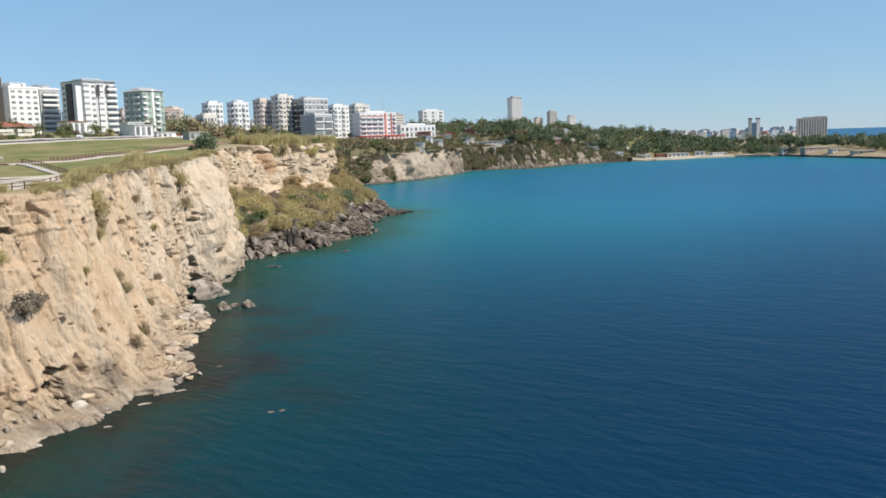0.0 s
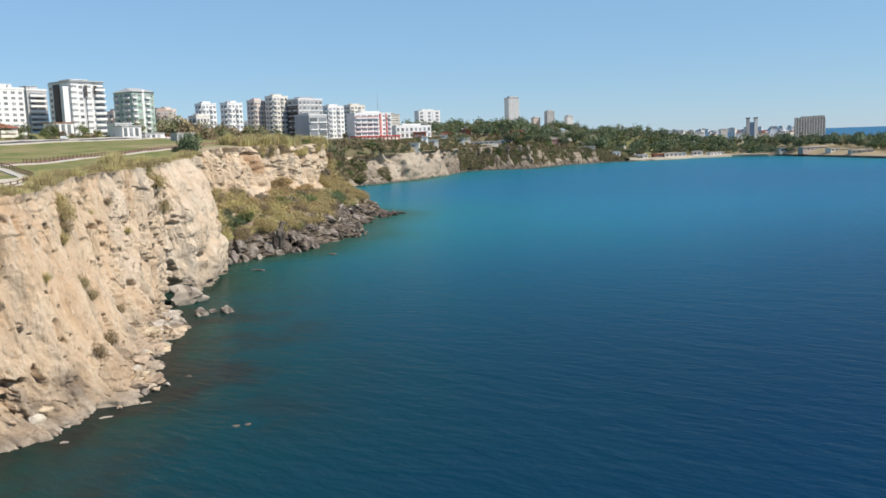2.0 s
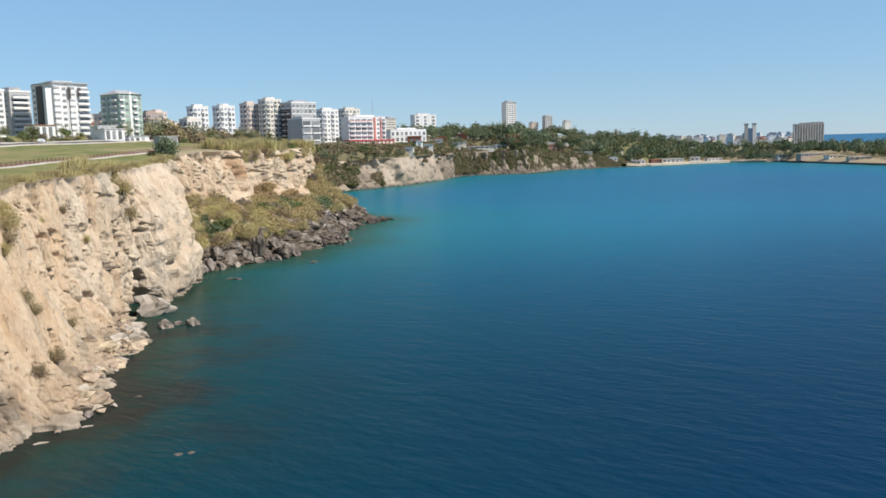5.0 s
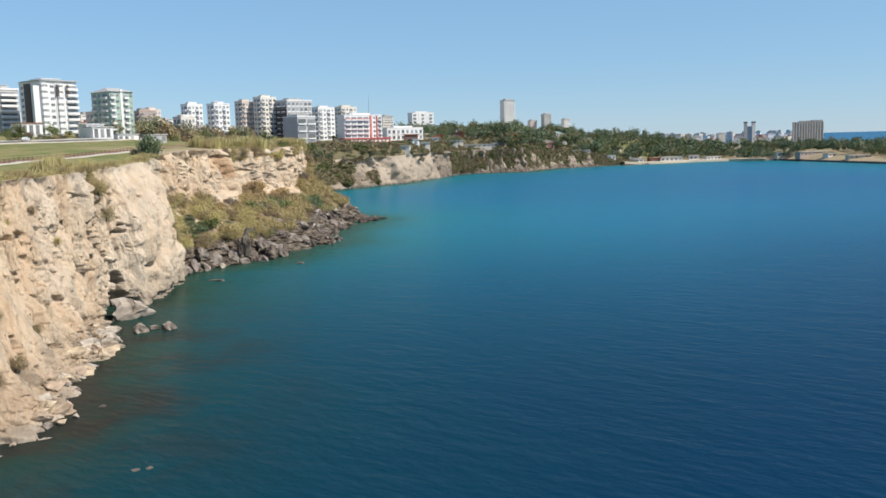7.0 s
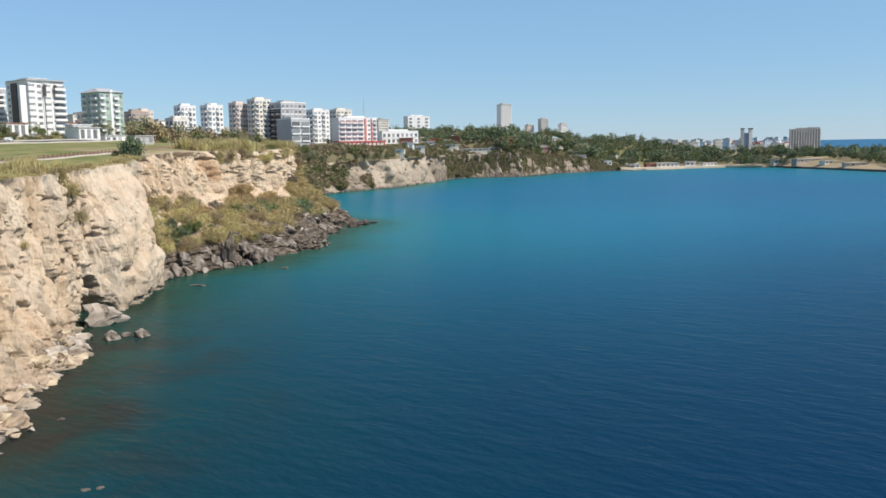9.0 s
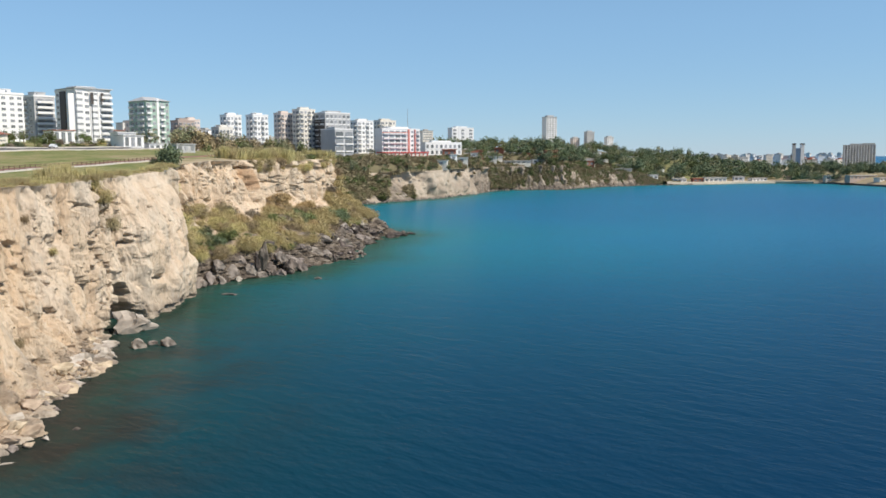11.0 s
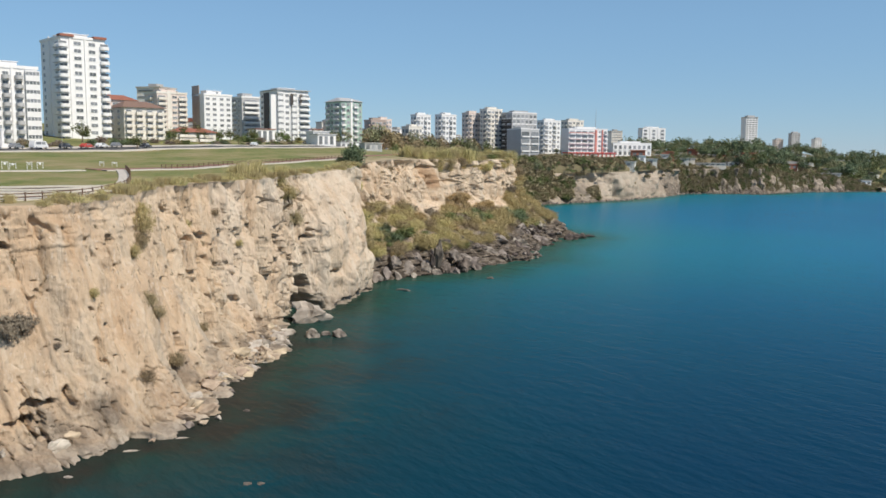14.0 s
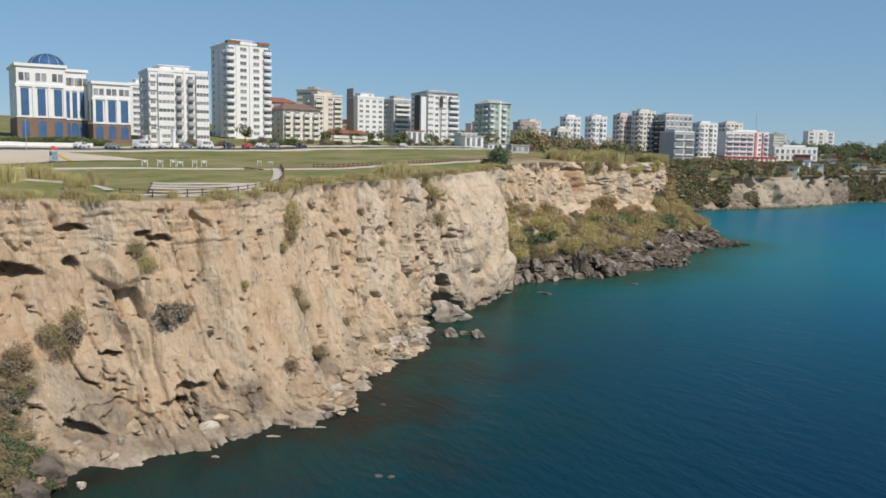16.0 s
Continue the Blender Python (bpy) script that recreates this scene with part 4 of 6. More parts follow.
def bush_mass(name, spots, mat_key, label, category, kind="stuff", thin=2):
    """Bushes grown into one mass."""
    src = []
    for me in SCRUB[mat_key]:
        co = np.empty(len(me.vertices) * 3)
        me.vertices.foreach_get("co", co)
        src.append(co.reshape(-1, 4, 3)[::thin])
    vs = []
    for x, y, z, s, squash in spots:
        co = RND.choice(src)
        c = co.mean(1, keepdims=True)
        a = RND.uniform(0, 6.28)
        co = (c + (co - c) * (1 + 0.25 * (thin - 1))) * np.array([s, s, s * squash])
        co = np.stack([co[..., 0] * math.cos(a) - co[..., 1] * math.sin(a), co[..., 0] * math.sin(a) + co[..., 1] * math.cos(a), co[..., 2]], -1)
        vs.append((co + np.array([x, y, z + s * 0.45 * squash])).reshape(-1, 3))
    v = np.concatenate(vs)
    me = bpy.data.meshes.new(name)
    me.from_pydata(v.tolist(), [], np.arange(len(v)).reshape(-1, 4).tolist())
    me.materials.append(SCRUB[mat_key][0].materials[0])
    return tagged(new(name, me), label, category, kind=kind)


for y, z, s, key in ((135.5, 26.5, 2.3, "scrub"), (134, 24, 1.8, "tawny"), (137, 28.3, 1.6, "scrub"), (198.5, 25.5, 2.8, "tawny"), (197.5, 28.5, 2.4, "scrub"), (200, 22.5, 2.4, "tawny"),
                     (196.5, 31, 2.2, "scrub"), (130.8, 15.4, 1.6, "tawny"), (107.6, 15.6, 2.3, "grey"), (109.2, 15.8, 1.8, "grey"), (106.8, 22.4, 1.7, "scrub"), (106.0, 24.2, 1.5, "tawny"), (131.5, 13.6, 1.5, "tawny"), (99, 14.0, 1.9, "grey"), (99.3, 16.0, 1.5, "tawny"),
                     (97, 14, 2.2, "tawny"), (97.5, 11.5, 2.0, "tawny"), (92, 12, 2.2, "tawny"), (89, 14, 1.5, "scrub"), (131, 22.6, 1.3, "scrub"),
                     (152, 25, 1.0, "scrub"), (163, 26, 1.2, "tawny"), (118, 18.5, 0.9, "scrub"), (113, 12.5, 0.6, "grey"), (146, 8.5, 1.2, "tawny"),
                     (122, 6.5, 1.6, "tawny"), (134, 6.0, 1.7, "tawny"), (170, 20, 0.9, "scrub"), (288, 30.5, 2.6, "rust"), (273, 27, 2.0, "scrub"), (304, 31, 2.4, "tawny")):
    p = on_cliff(y, z)
    bush(key, p.x + 0.3, p.y, p.z - 0.4 * s, s * 0.9, 1.25)
for key, count, label in (("grey", 130, "leafless grey thicket at the near foot of the cliff"), ("green", 22, "green thicket at the near foot of the cliff"), ("tawny", 130, "dry olive thicket at the near foot of the cliff")):
    spots = []
    for _ in range(count):
        p = on_cliff(RND.uniform(72, 93), RND.uniform(0.3, 12))
        if p.y - 0.55 * p.z < 87.5 and (p.y < 87 or p.z > 5.5 or RND.random() < 0.3):
            spots.append((p.x + 0.5, p.y, p.z - 0.5, RND.uniform(0.7, 1.5), 0.7))
    bush_mass("thicket", spots, key, label, "thicket")
for key, count, label in (("tawny", 80, "dark tawny thicket among boulders by the water"), ("green", 10, "green thicket among boulders by the water"), ("pine", 40, "dark green thicket among boulders by the water")):
    spots = []
    for _ in range(count):
        y = RND.uniform(77, 88)
        z = RND.uniform(0.5, 6)
        p = on_cliff(y, z)
        spots.append((p.x + 1.5 - 1.2 * (z > 4), p.y, p.z - 0.2, RND.uniform(0.8, 1.7), 0.8))
    bush_mass("thicket", spots, key, label, "thicket")
FAR_SLOPE = {"tawny": [], "scrub": [], "rust": [], "pine": [], "green": [], "grey": []}
for _ in range(470):                     # scrub slope under the cape's wall
    y = RND.uniform(250, 426)
    low = 7.5 + 2.0 * float(fbm(y / 20, 0.5, 3.5, 2)) + (3.0 if y < 256 else 0)
    high = float(np.interp(y, (250, 258, 268, 285, 302, 314, 325, 335, 350, 365, 378, 390, 400, 426), (16, 20, 22, 22, 20, 17, 16, 19, 22, 21, 14, 15, 23, 30)))
    z = RND.uniform(low, max(high, low + 1))
    p = on_cliff(y, z)
    kind = "scrub"
    if RND.random() < 0.08 or (333 < y < 375 and z > 15 and RND.random() < 0.8):
        kind = "rust" if RND.random() < 0.6 else "tawny"
    elif (268 < y < 280 and 10 < z < 15) or (337 < y < 352 and 12 < z < 16) or (378 < y < 392 and 9.5 < z < 13):
        kind = RND.choice(("grey", "pine", "green")) if y < 300 else RND.choice(("pine", "green", "pine"))
    elif RND.random() < 0.20:
        kind = RND.choice(("tawny", "tawny", "green", "grey"))
    spot = (p.x + 0.8, p.y, p.z - 1.1, RND.uniform(1.5, 3.9), RND.uniform(0.6, 1.0))
    if y < 308:
        bush(kind, *spot)
    else:
        FAR_SLOPE[kind].append(spot)


for key, spots in FAR_SLOPE.items():
    if spots:
        bush_mass("slope_scrub", spots, key, SCRUB_LABEL[key].replace("bush", "scrub").replace("growing on the cliff", "covering the cape's far slope"), "scrub")


def reed_mesh(seed):
    r = np.random.RandomState(seed)
    n = 420
    base = r.normal(size=(n, 2)) * 0.55
    h = r.uniform(0.55, 1.0, n)
    lean = base * 0.35 + r.normal(size=(n, 2)) * 0.13
    a = r.uniform(0, 6.28, n)
    w = np.stack([np.cos(a), np.sin(a)], 1) * r.uniform(0.012, 0.035, n)[:, None]
    z0 = np.full((n, 1), -0.1)
    v = np.stack([np.hstack([base - w, z0]), np.hstack([base + w, z0]), np.hstack([base + lean * 0.5 + w, h[:, None] * 0.6]), np.hstack([base + lean * 0.5 - w, h[:, None] * 0.6]),
                  np.hstack([base + lean, h[:, None]])], 1)
    f = []
    for k in range(n):
        f += [(5 * k, 5 * k + 1, 5 * k + 2, 5 * k + 3), (5 * k + 3, 5 * k + 2, 5 * k + 4)]
    me = bpy.data.meshes.new("reed_clump")
    me.from_pydata(v.reshape(-1, 3).tolist(), [], f)
    me.materials.append(M_REED)
    return me


REEDS = [reed_mesh(s) for s in range(4)]


def reeds(x, y, s, h, label="tall dry yellow-green reeds at the cliff's edge"):
    ob = new("reed_clump", RND.choice(REEDS))
    ob.matrix_basis = pose(x, y, gz(x, y) - 0.1, 0, 0, RND.uniform(0, 360)) @ Matrix.Diagonal((s, s, h, 1))
    return tagged(ob, label, "reeds", "reed clumps on the clifftop")


for _ in range(26):
    y = RND.uniform(345, 424)
    x = float(np.interp(y, EY[0], EY[1])) - RND.uniform(4, 18)
    bush(RND.choice(("scrub", "green", "grey")), x, y, gz(x, y) - 0.3, RND.uniform(1.4, 3.0), 0.9, "bush among the reeds on the clifftop")
for _ in range(34):
    y = RND.uniform(338, 428)
    p = on_cliff(y, RND.uniform(31, 35.5))
    bush(RND.choice(("scrub", "tawny", "tawny", "scrub", "rust")), p.x, p.y, p.z - 0.6, RND.uniform(1.2, 2.8), 1.0, "half-dry bush hanging over the cape's edge")
for _ in range(120):
    y = RND.uniform(338, 424)
    if float(vnoise(y / 4.5, 0.7, 2.2)) < 0.42:
        continue
    reeds(float(np.interp(y, EY[0], EY[1])) - RND.uniform(0.5, 16), y, RND.uniform(0.9, 2.6), (1.6 + 7.5 * max(0, float(vnoise(y / 11.0, 0.3, 4.4)) - 0.25) + RND.uniform(-0.8, 1.5)) * (1.15 if y < 352 else 0.8))
for _ in range(7):
    reeds(-80 - RND.uniform(0, 6), RND.uniform(106, 117), RND.uniform(0.35, 0.7), RND.uniform(1.4, 3.2), "thin dry reeds beside the stepped terrace")
for _ in range(9):
    reeds(-72 - RND.uniform(0, 8), RND.uniform(186, 206), RND.uniform(0.7, 1.5), RND.uniform(1.2, 3.6), "pale dry bush of reeds beside the white path")
for _ in range(4):
    reeds(-92 - RND.uniform(0, 5), RND.uniform(108, 116), RND.uniform(0.8, 1.4), RND.uniform(2.0, 3.5), "thin dry reeds on the lawn's edge")
for _ in range(120):
    y = RND.uniform(95, 270)
    reeds(float(np.interp(y, EY[0], EY[1])) - RND.uniform(0.2, 4), y, RND.uniform(0.5, 1.5), RND.uniform(0.5, 1.7), "low tuft of dry grass on the cliff's lip")


def tree_mesh(seed, h, spread, trunk_h):
    """A tapered trunk with limbs."""
    bm = bmesh.new()
    r = random.Random(seed)
    tube(bm, (0, 0, -0.6), (0.1, 0, trunk_h), h * 0.035, h * 0.022, 8)
    for k in range(6):
        a = k * 1.05 + r.uniform(-0.3, 0.3)
        e = Vector((math.cos(a) * spread * 0.6, math.sin(a) * spread * 0.6, trunk_h + (h - trunk_h) * r.uniform(0.3, 0.75)))
        tube(bm, (0.1, 0, trunk_h * r.uniform(0.75, 1)), e, h * 0.016, h * 0.006, 6)
    return mesh_of("trunk", bm, M_BARK)


TREES = []
for s, mat, h, spread, leaf, sq in ((21, M_PINE, 11, 5.8, 0.50, 0.75), (22, M_PINE, 14, 6.2, 0.55, 0.85), (23, M_LEAF, 9, 5.0, 0.45, 0.85), (24, M_LEAF, 10, 5.0, 0.45, 0.9), (25, M_LEAF, 7, 3.9, 0.36, 0.9), (26, M_TAWNY, 9, 4.2, 0.62, 1.0), (27, M_OLIVE, 10, 5.0, 0.45, 0.85)):
    TREES.append((tree_mesh(s, h, spread, h * 0.38), foliage_mesh("crown", s, mat, 620, leaf, (spread, spread, spread * sq), 14, 0.3), h - spread * sq * 0.95))
TREE_LABEL = ["dark green spreading pine"] * 2 + ["leafy green broadleaf tree"] * 3 + ["brown twiggy tree, half bare of leaves", "olive-green broadleaf tree with a loose crown"]


def tree(k, x, y, s, label="", group="trees"):
    t = thing("tree", pose(x, y, gz(x, y), 0, 0, RND.uniform(0, 360)) @ Matrix.Diagonal((s, s, s, 1)), label or TREE_LABEL[k], "tree", group)
    part("trunk", TREES[k][0], None, t)
    part("crown", TREES[k][1], None, t, m=pose(0, 0, TREES[k][2]))
    return t


SCRUB["ball"] = [foliage_mesh("foliage", 31, M_PINE, 3200, 0.10, (1.1, 1.1, 1.0), 60, 0.5)]
bush("ball", -80, 272, gz(-80, 272) - 0.2, 3.7, 1.4, "dense dark green rounded evergreen at the cliff's edge")
bush("ball", -83.5, 270, gz(-83.5, 270) - 0.2, 1.7, 0.9, "small dark green shrub beside the evergreen")
for _ in range(60):                      # trees and gardens along the street of the apartment blocks
    y = RND.uniform(300, 720)
    x = -163 - RND.uniform(0, 14) + (y > 480) * RND.uniform(0, 40)
    tree(RND.choice((2, 3, 4, 4)), x, y, RND.uniform(0.4, 0.8), group="trees by the street")
for _ in range(34):
    y = RND.uniform(225, 560)
    x = -160 - RND.uniform(0, 12) + (y > 430) * RND.uniform(10, 44)
    bush(RND.choice(("grey", "green", "scrub", "pine")), x, y, gz(x, y) - 0.2, RND.uniform(1.2, 2.6), 0.9, "garden bush among the houses by the street")
for x, y, s, k in ((-146, 256, 0.72, 4), (-150, 330, 0.7, 4), (-152, 420, 0.9, 2), (-155, 428, 0.8, 3), (-175, 268, 0.8, 2), (-128, 470, 0.9, 3), (-118, 520, 1.0, 2), (-106, 560, 1.1, 3), (-120, 600, 1.1, 2)):
    tree(k, x, y, s, group="trees by the street")
for _ in range(56):                      # half-bare trees before the far blocks
    y = RND.uniform(500, 740)
    tree(RND.choice((5, 5, 6, 2)), float(np.interp(y, (500, 740), (-140, -125))) - RND.uniform(0, 70), y, RND.uniform(1.4, 2.3), group="trees by the street")
for _ in range(60):                      # scrubby trees on the slope behind the cape
    y = RND.uniform(440, 700)
    x = float(np.interp(y, EY[0], EY[1])) - RND.uniform(2, 45)
    tree(RND.choice((5, 5, 6)), x, y, RND.uniform(0.4, 0.75), group="trees behind the cape")
for _ in range(40):                      # behind the cape, round the red hotel
    x, y = RND.uniform(-150, -70), RND.uniform(640, 820)
    tree(RND.choice((0, 5, 6, 4)), x, y, RND.uniform(0.5, 0.9), group="trees by the hotel")
for _ in range(46):                      # brownish trees over the pale cliff of the bay
    x = RND.uniform(-62, 40)
    y = float(np.interp(x, SX[0], SX[1])) + float(np.interp(x, EX[0], EX[1])) + RND.uniform(-1, 22)
    tree(RND.choice((5, 6, 5, 4)), x, y, RND.uniform(0.35, 0.62), group="trees above the bay")
for _ in range(50):
    x = RND.uniform(-80, 60)
    y = float(np.interp(x, SX[0], SX[1])) + RND.uniform(12, 60)
    tree(RND.choice((2, 3, 4, 5, 6)), x, y, RND.uniform(0.3, 0.5) if x < 12 else RND.uniform(0.45, 0.85), group="trees above the bay")
WOOD = []
for _ in range(2300):                    # the wood round the bay
    x = RND.uniform(-20, 620)
    d = RND.uniform(26, 330) * (1 if x < 330 else 0.75) + (26 if x > 300 else 0)
    y = float(np.interp(x, SX[0], SX[1])) + d
    if (470 < x < 542 and y < 1112) or (x < 26 and y < 935):
        continue
    if float(vnoise(x / 26, y / 26, 4.6)) < 0.36:            # clearings
        continue
    WOOD.append((d, x, y))
for _ in range(650):                     # behind the harbour land
    x, y = RND.uniform(440, 860), RND.uniform(1112, 1330)
    WOOD.append((1000 + y, x, y))
for _ in range(90):                      # loose trees on the harbour land
    x, y = RND.uniform(555, 900), RND.uniform(985, 1110)
    if float(vnoise(x / 22, y / 22, 1.6)) > 0.5:
        WOOD.append((1000 + y, x, y))
WOOD.sort()
for d, x, y in WOOD[:22]:
    tree(RND.choice((0, 0, 1, 1, 2, 3)), x, y, RND.uniform(0.75, 1.25), group="trees of the bay's wood")


def merged_wood(spots, name, kinds, mat, label):
    vs = []
    r = np.random.RandomState(5)
    for _, x, y in spots:
        me = TREES[r.choice(kinds)][1]
        co = np.empty(len(me.vertices) * 3)
        me.vertices.foreach_get("co", co)
        co = co.reshape(-1, 4, 3)[r.randint(3):: 3]
        s = r.uniform(0.6, 1.25) * (1.5 if r.rand() < 0.22 else 1.0)
        c = co.mean(1, keepdims=True)
        co = (c + (co - c) * 1.6) * s * np.array([1, 1, r.uniform(0.8, 1.3)]) + np.array([x, y, gz(x, y) + 6.6 * s])
        vs.append(co.reshape(-1, 3))
    v = np.concatenate(vs)
    me = bpy.data.meshes.new(name)
    me.from_pydata(v.tolist(), [], np.arange(len(v)).reshape(-1, 4).tolist())
    me.materials.append(mat)
    return tagged(new(name, me), label, "woodland", kind="stuff")


WOOD = WOOD[22:]
merged_wood(WOOD[0::2], "woodland", (0, 1), M_PINE, "dark green pine wood stretching behind the bay")
merged_wood(WOOD[1::4], "woodland", (3, 2), M_LEAF, "leafy green trees of the wood behind the bay")
merged_wood(WOOD[3::4], "woodland", (6, 3), M_OLIVE, "olive-green trees of the wood behind the bay")


def far_scrub():
    """Low scrub over the far slopes, too small to tell apart."""
    r = np.random.RandomState(9)
    vs = []
    src = []
    for key in ("scrub", "green", "grey", "pine"):
        me = SCRUB[key][0]
        co = np.empty(len(me.vertices) * 3)
        me.vertices.foreach_get("co", co)
        src.append(co.reshape(-1, 4, 3)[::6])
    groups = {"scrub": [], "green": []}
    for k in range(4000):
        key = r.uniform(690, 1060) if k < 1900 else r.uniform(800, 1040) if k < 2900 else r.uniform(540, 735)
        sh, ed = coast(np.array([key]))
        f = r.uniform(0.35, 1.0) if r.rand() < (0.05 if 735 < key < 792 else 0.55 if key < 735 else 0.8) else 1.0
        sh, ed = sh[0], ed[0]
        if key < 800 and f < 1 and float(vnoise(key / 7, f * 4, 3.3)) < 0.40 + 0.25 * (key > 722):
            continue
        d = r.uniform(0, 50) if f == 1.0 else 0
        a = radians(180) - radians(90) * float(smooth(690, 730, np.array(key)))
        x, y = sh[0] + (ed[0] - sh[0]) * f + math.cos(a) * d, sh[1] + (ed[1] - sh[1]) * f + math.sin(a) * d
        z = ed[2] * ((f - 0.3) / 0.7 if f < 1 else 1) if d == 0 else gz(x, y)
        s = r.uniform(1.2, 3.6) * (1.5 if key < 735 else 1.0)
        co = src[r.randint(4)]
        c = co.mean(1, keepdims=True)
        co = (c + (co - c) * 2.2) * s + np.array([x, y - 1.0, z + 0.3 * s])
        groups["scrub" if r.rand() < (0.75 if key < 850 else 0.65) else "green"].append(co.reshape(-1, 3))
    for key, mat, label in (("scrub", M_BAY_SCRUB, "brownish dry scrub over the bay's slopes"), ("green", M_LEAF, "dark green scrub over the bay's slopes")):
        v = np.concatenate(groups[key])
        me = bpy.data.meshes.new("scrub")
        me.from_pydata(v.tolist(), [], np.arange(len(v)).reshape(-1, 4).tolist())
        me.materials.append(mat)
        tagged(new("scrub", me), label, "scrub", kind="stuff")


far_scrub()


def far_boulders():
    r = np.random.RandomState(3)
    base = rock_mesh(12, M_ROCK, 0.8, 1)
    co = np.empty(len(base.vertices) * 3)
    base.vertices.foreach_get("co", co)
    co = co.reshape(-1, 3)
    tri = np.array([p.vertices[:] for p in base.polygons])
    vs, fs = [], []
    for k in range(420):
        key = r.uniform(690, 1075)
        sh, _ = coast(np.array([key]))
        s = r.uniform(0.8, 2.6)
        vs.append(co * s * r.uniform(0.7, 1.3, 3) + np.array([sh[0][0] + r.uniform(-2, 2), sh[0][1] + r.uniform(-3, 1.5), r.uniform(-0.2, 0.8)]))
        fs.append(tri + k * len(co))
    me = bpy.data.meshes.new("far_boulders")
    me.from_pydata(np.concatenate(vs).tolist(), [], np.concatenate(fs).tolist())
    me.materials.append(M_ROCK)
    tagged(new("far_boulders", me), "grey boulders strewn along the bay's shore", "rocks", kind="stuff")


far_boulders()


# ---- buildings ----
CACHE = {}


def cached(key, make):
    if key not in CACHE:
        CACHE[key] = make()
    return CACHE[key]


def window_meshes(w, h, panes=True):
    def frame_mesh():
        t, d = 0.09, 0.10
        return mesh_of("window", boxes((-w / 2, -d, 0, -w / 2 + t, 0.02, h), (w / 2 - t, -d, 0, w / 2, 0.02, h), (-w / 2 + t, -d, h - t, w / 2 - t, 0.02, h),
                                       (-w / 2 - 0.06, -d - 0.06, -0.08, w / 2 + 0.06, 0.02, 0.0), (-0.03, -d, 0, 0.03, 0.02, h - t)), M_WHITE)
    def pane_mesh():
        return mesh_of("pane", boxes((-w / 2 + 0.09, -0.05, 0.0, w / 2 - 0.09, 0.0, h - 0.09)), M_GLASS)
    def glazed_mesh():
        """Frame and glass in one mesh, for far blocks."""
        me = mesh_of("window", boxes((-w / 2, -0.08, 0, w / 2, 0.02, 0.07), (-w / 2, -0.08, h - 0.07, w / 2, 0.02, h), (-w / 2 + 0.02, -0.06, 0.07, w / 2 - 0.02, 0.01, h - 0.07)), M_WHITE)
        me.materials.append(M_GLASS)
        for k, p in enumerate(me.polygons):
            p.material_index = int(k >= 12)
        return me
    k = (round(w, 1), round(h, 1))
    return cached(("f", k), frame_mesh) if panes else cached(("g", k), glazed_mesh), cached(("p", k), pane_mesh) if panes else None


def balcony_mesh(w, d, mat):
    def make():
        return mesh_of("balcony", boxes((-w / 2, -d, -0.2, w / 2, 0, 0.0), (-w / 2, -d, 0.0, w / 2, -d + 0.12, 0.95), (-w / 2, -d + 0.12, 0.0, -w / 2 + 0.12, 0, 0.95), (w / 2 - 0.12, -d + 0.12, 0.0, w / 2, 0, 0.95)), mat)
    return cached(("b", round(w, 1), round(d, 1), mat.name), make)


def round_balcony_mesh(w, d, mat):
    """A balcony with a bowed front: floor slab and parapet."""
    def make():
        bm = bmesh.new()
        arc = [(-w / 2 * math.cos(math.pi * k / 10), -0.35 - (d - 0.35) * math.sin(math.pi * k / 10)) for k in range(11)]
        plan = [(-w / 2, 0.0)] + arc + [(w / 2, 0.0)]
        for lo, hi, inner in ((-0.22, 0.0, 0.0), (0.0, 0.95, 0.86)):
            a = [bm.verts.new((x, y, lo)) for x, y in plan]
            b = [bm.verts.new((x, y, hi)) for x, y in plan]
            for k in range(len(plan) - 1):
                bm.faces.new((a[k], a[k + 1], b[k + 1], b[k]))
            if not inner:
                bm.faces.new(b), bm.faces.new(a[::-1])
                continue
            c = [bm.verts.new((x * inner, y * inner, hi)) for x, y in plan]
            e = [bm.verts.new((x * inner, y * inner, lo + 0.01)) for x, y in plan]
            for k in range(len(plan) - 1):
                bm.faces.new((b[k], b[k + 1], c[k + 1], c[k])), bm.faces.new((c[k], c[k + 1], e[k + 1], e[k]))
        return mesh_of("balcony", bm, mat)
    return cached(("r", round(w, 1), round(d, 1), mat.name), make)


def bay_mesh(w, d, fh, mat):
    """An enclosed balcony: white parapet and head with a ribbon of glass between."""
    def make():
        me = mesh_of("enclosed_balcony", boxes((-w / 2, -d, -0.15, w / 2, 0, fh * 0.42), (-w / 2, -d, fh * 0.80, w / 2, 0, fh - 0.16), (-w / 2 + 0.08, -d + 0.10, fh * 0.42, w / 2 - 0.08, 0, fh * 0.80),
                                                *[(-w / 2 + k * (w - 0.12) / 4, -d + 0.02, fh * 0.42, -w / 2 + k * (w - 0.12) / 4 + 0.12, -d + 0.1, fh * 0.80) for k in range(5)]), mat)
        me.materials.append(M_GLASS)
        for k, p in enumerate(me.polygons):
            p.material_index = int(12 <= k < 18)
        return me
    return cached(("e", round(w, 1), round(d, 1), round(fh, 1), mat.name), make)


def face_frame(side, W, D):
    """A pose whose x runs along a face from its left end, whose -y points outward."""
    return {"front": pose(-W / 2, -D / 2, 0), "left": pose(-W / 2, D / 2, 0, 0, 0, -90), "right": pose(W / 2, -D / 2, 0, 0, 0, 90)}[side]


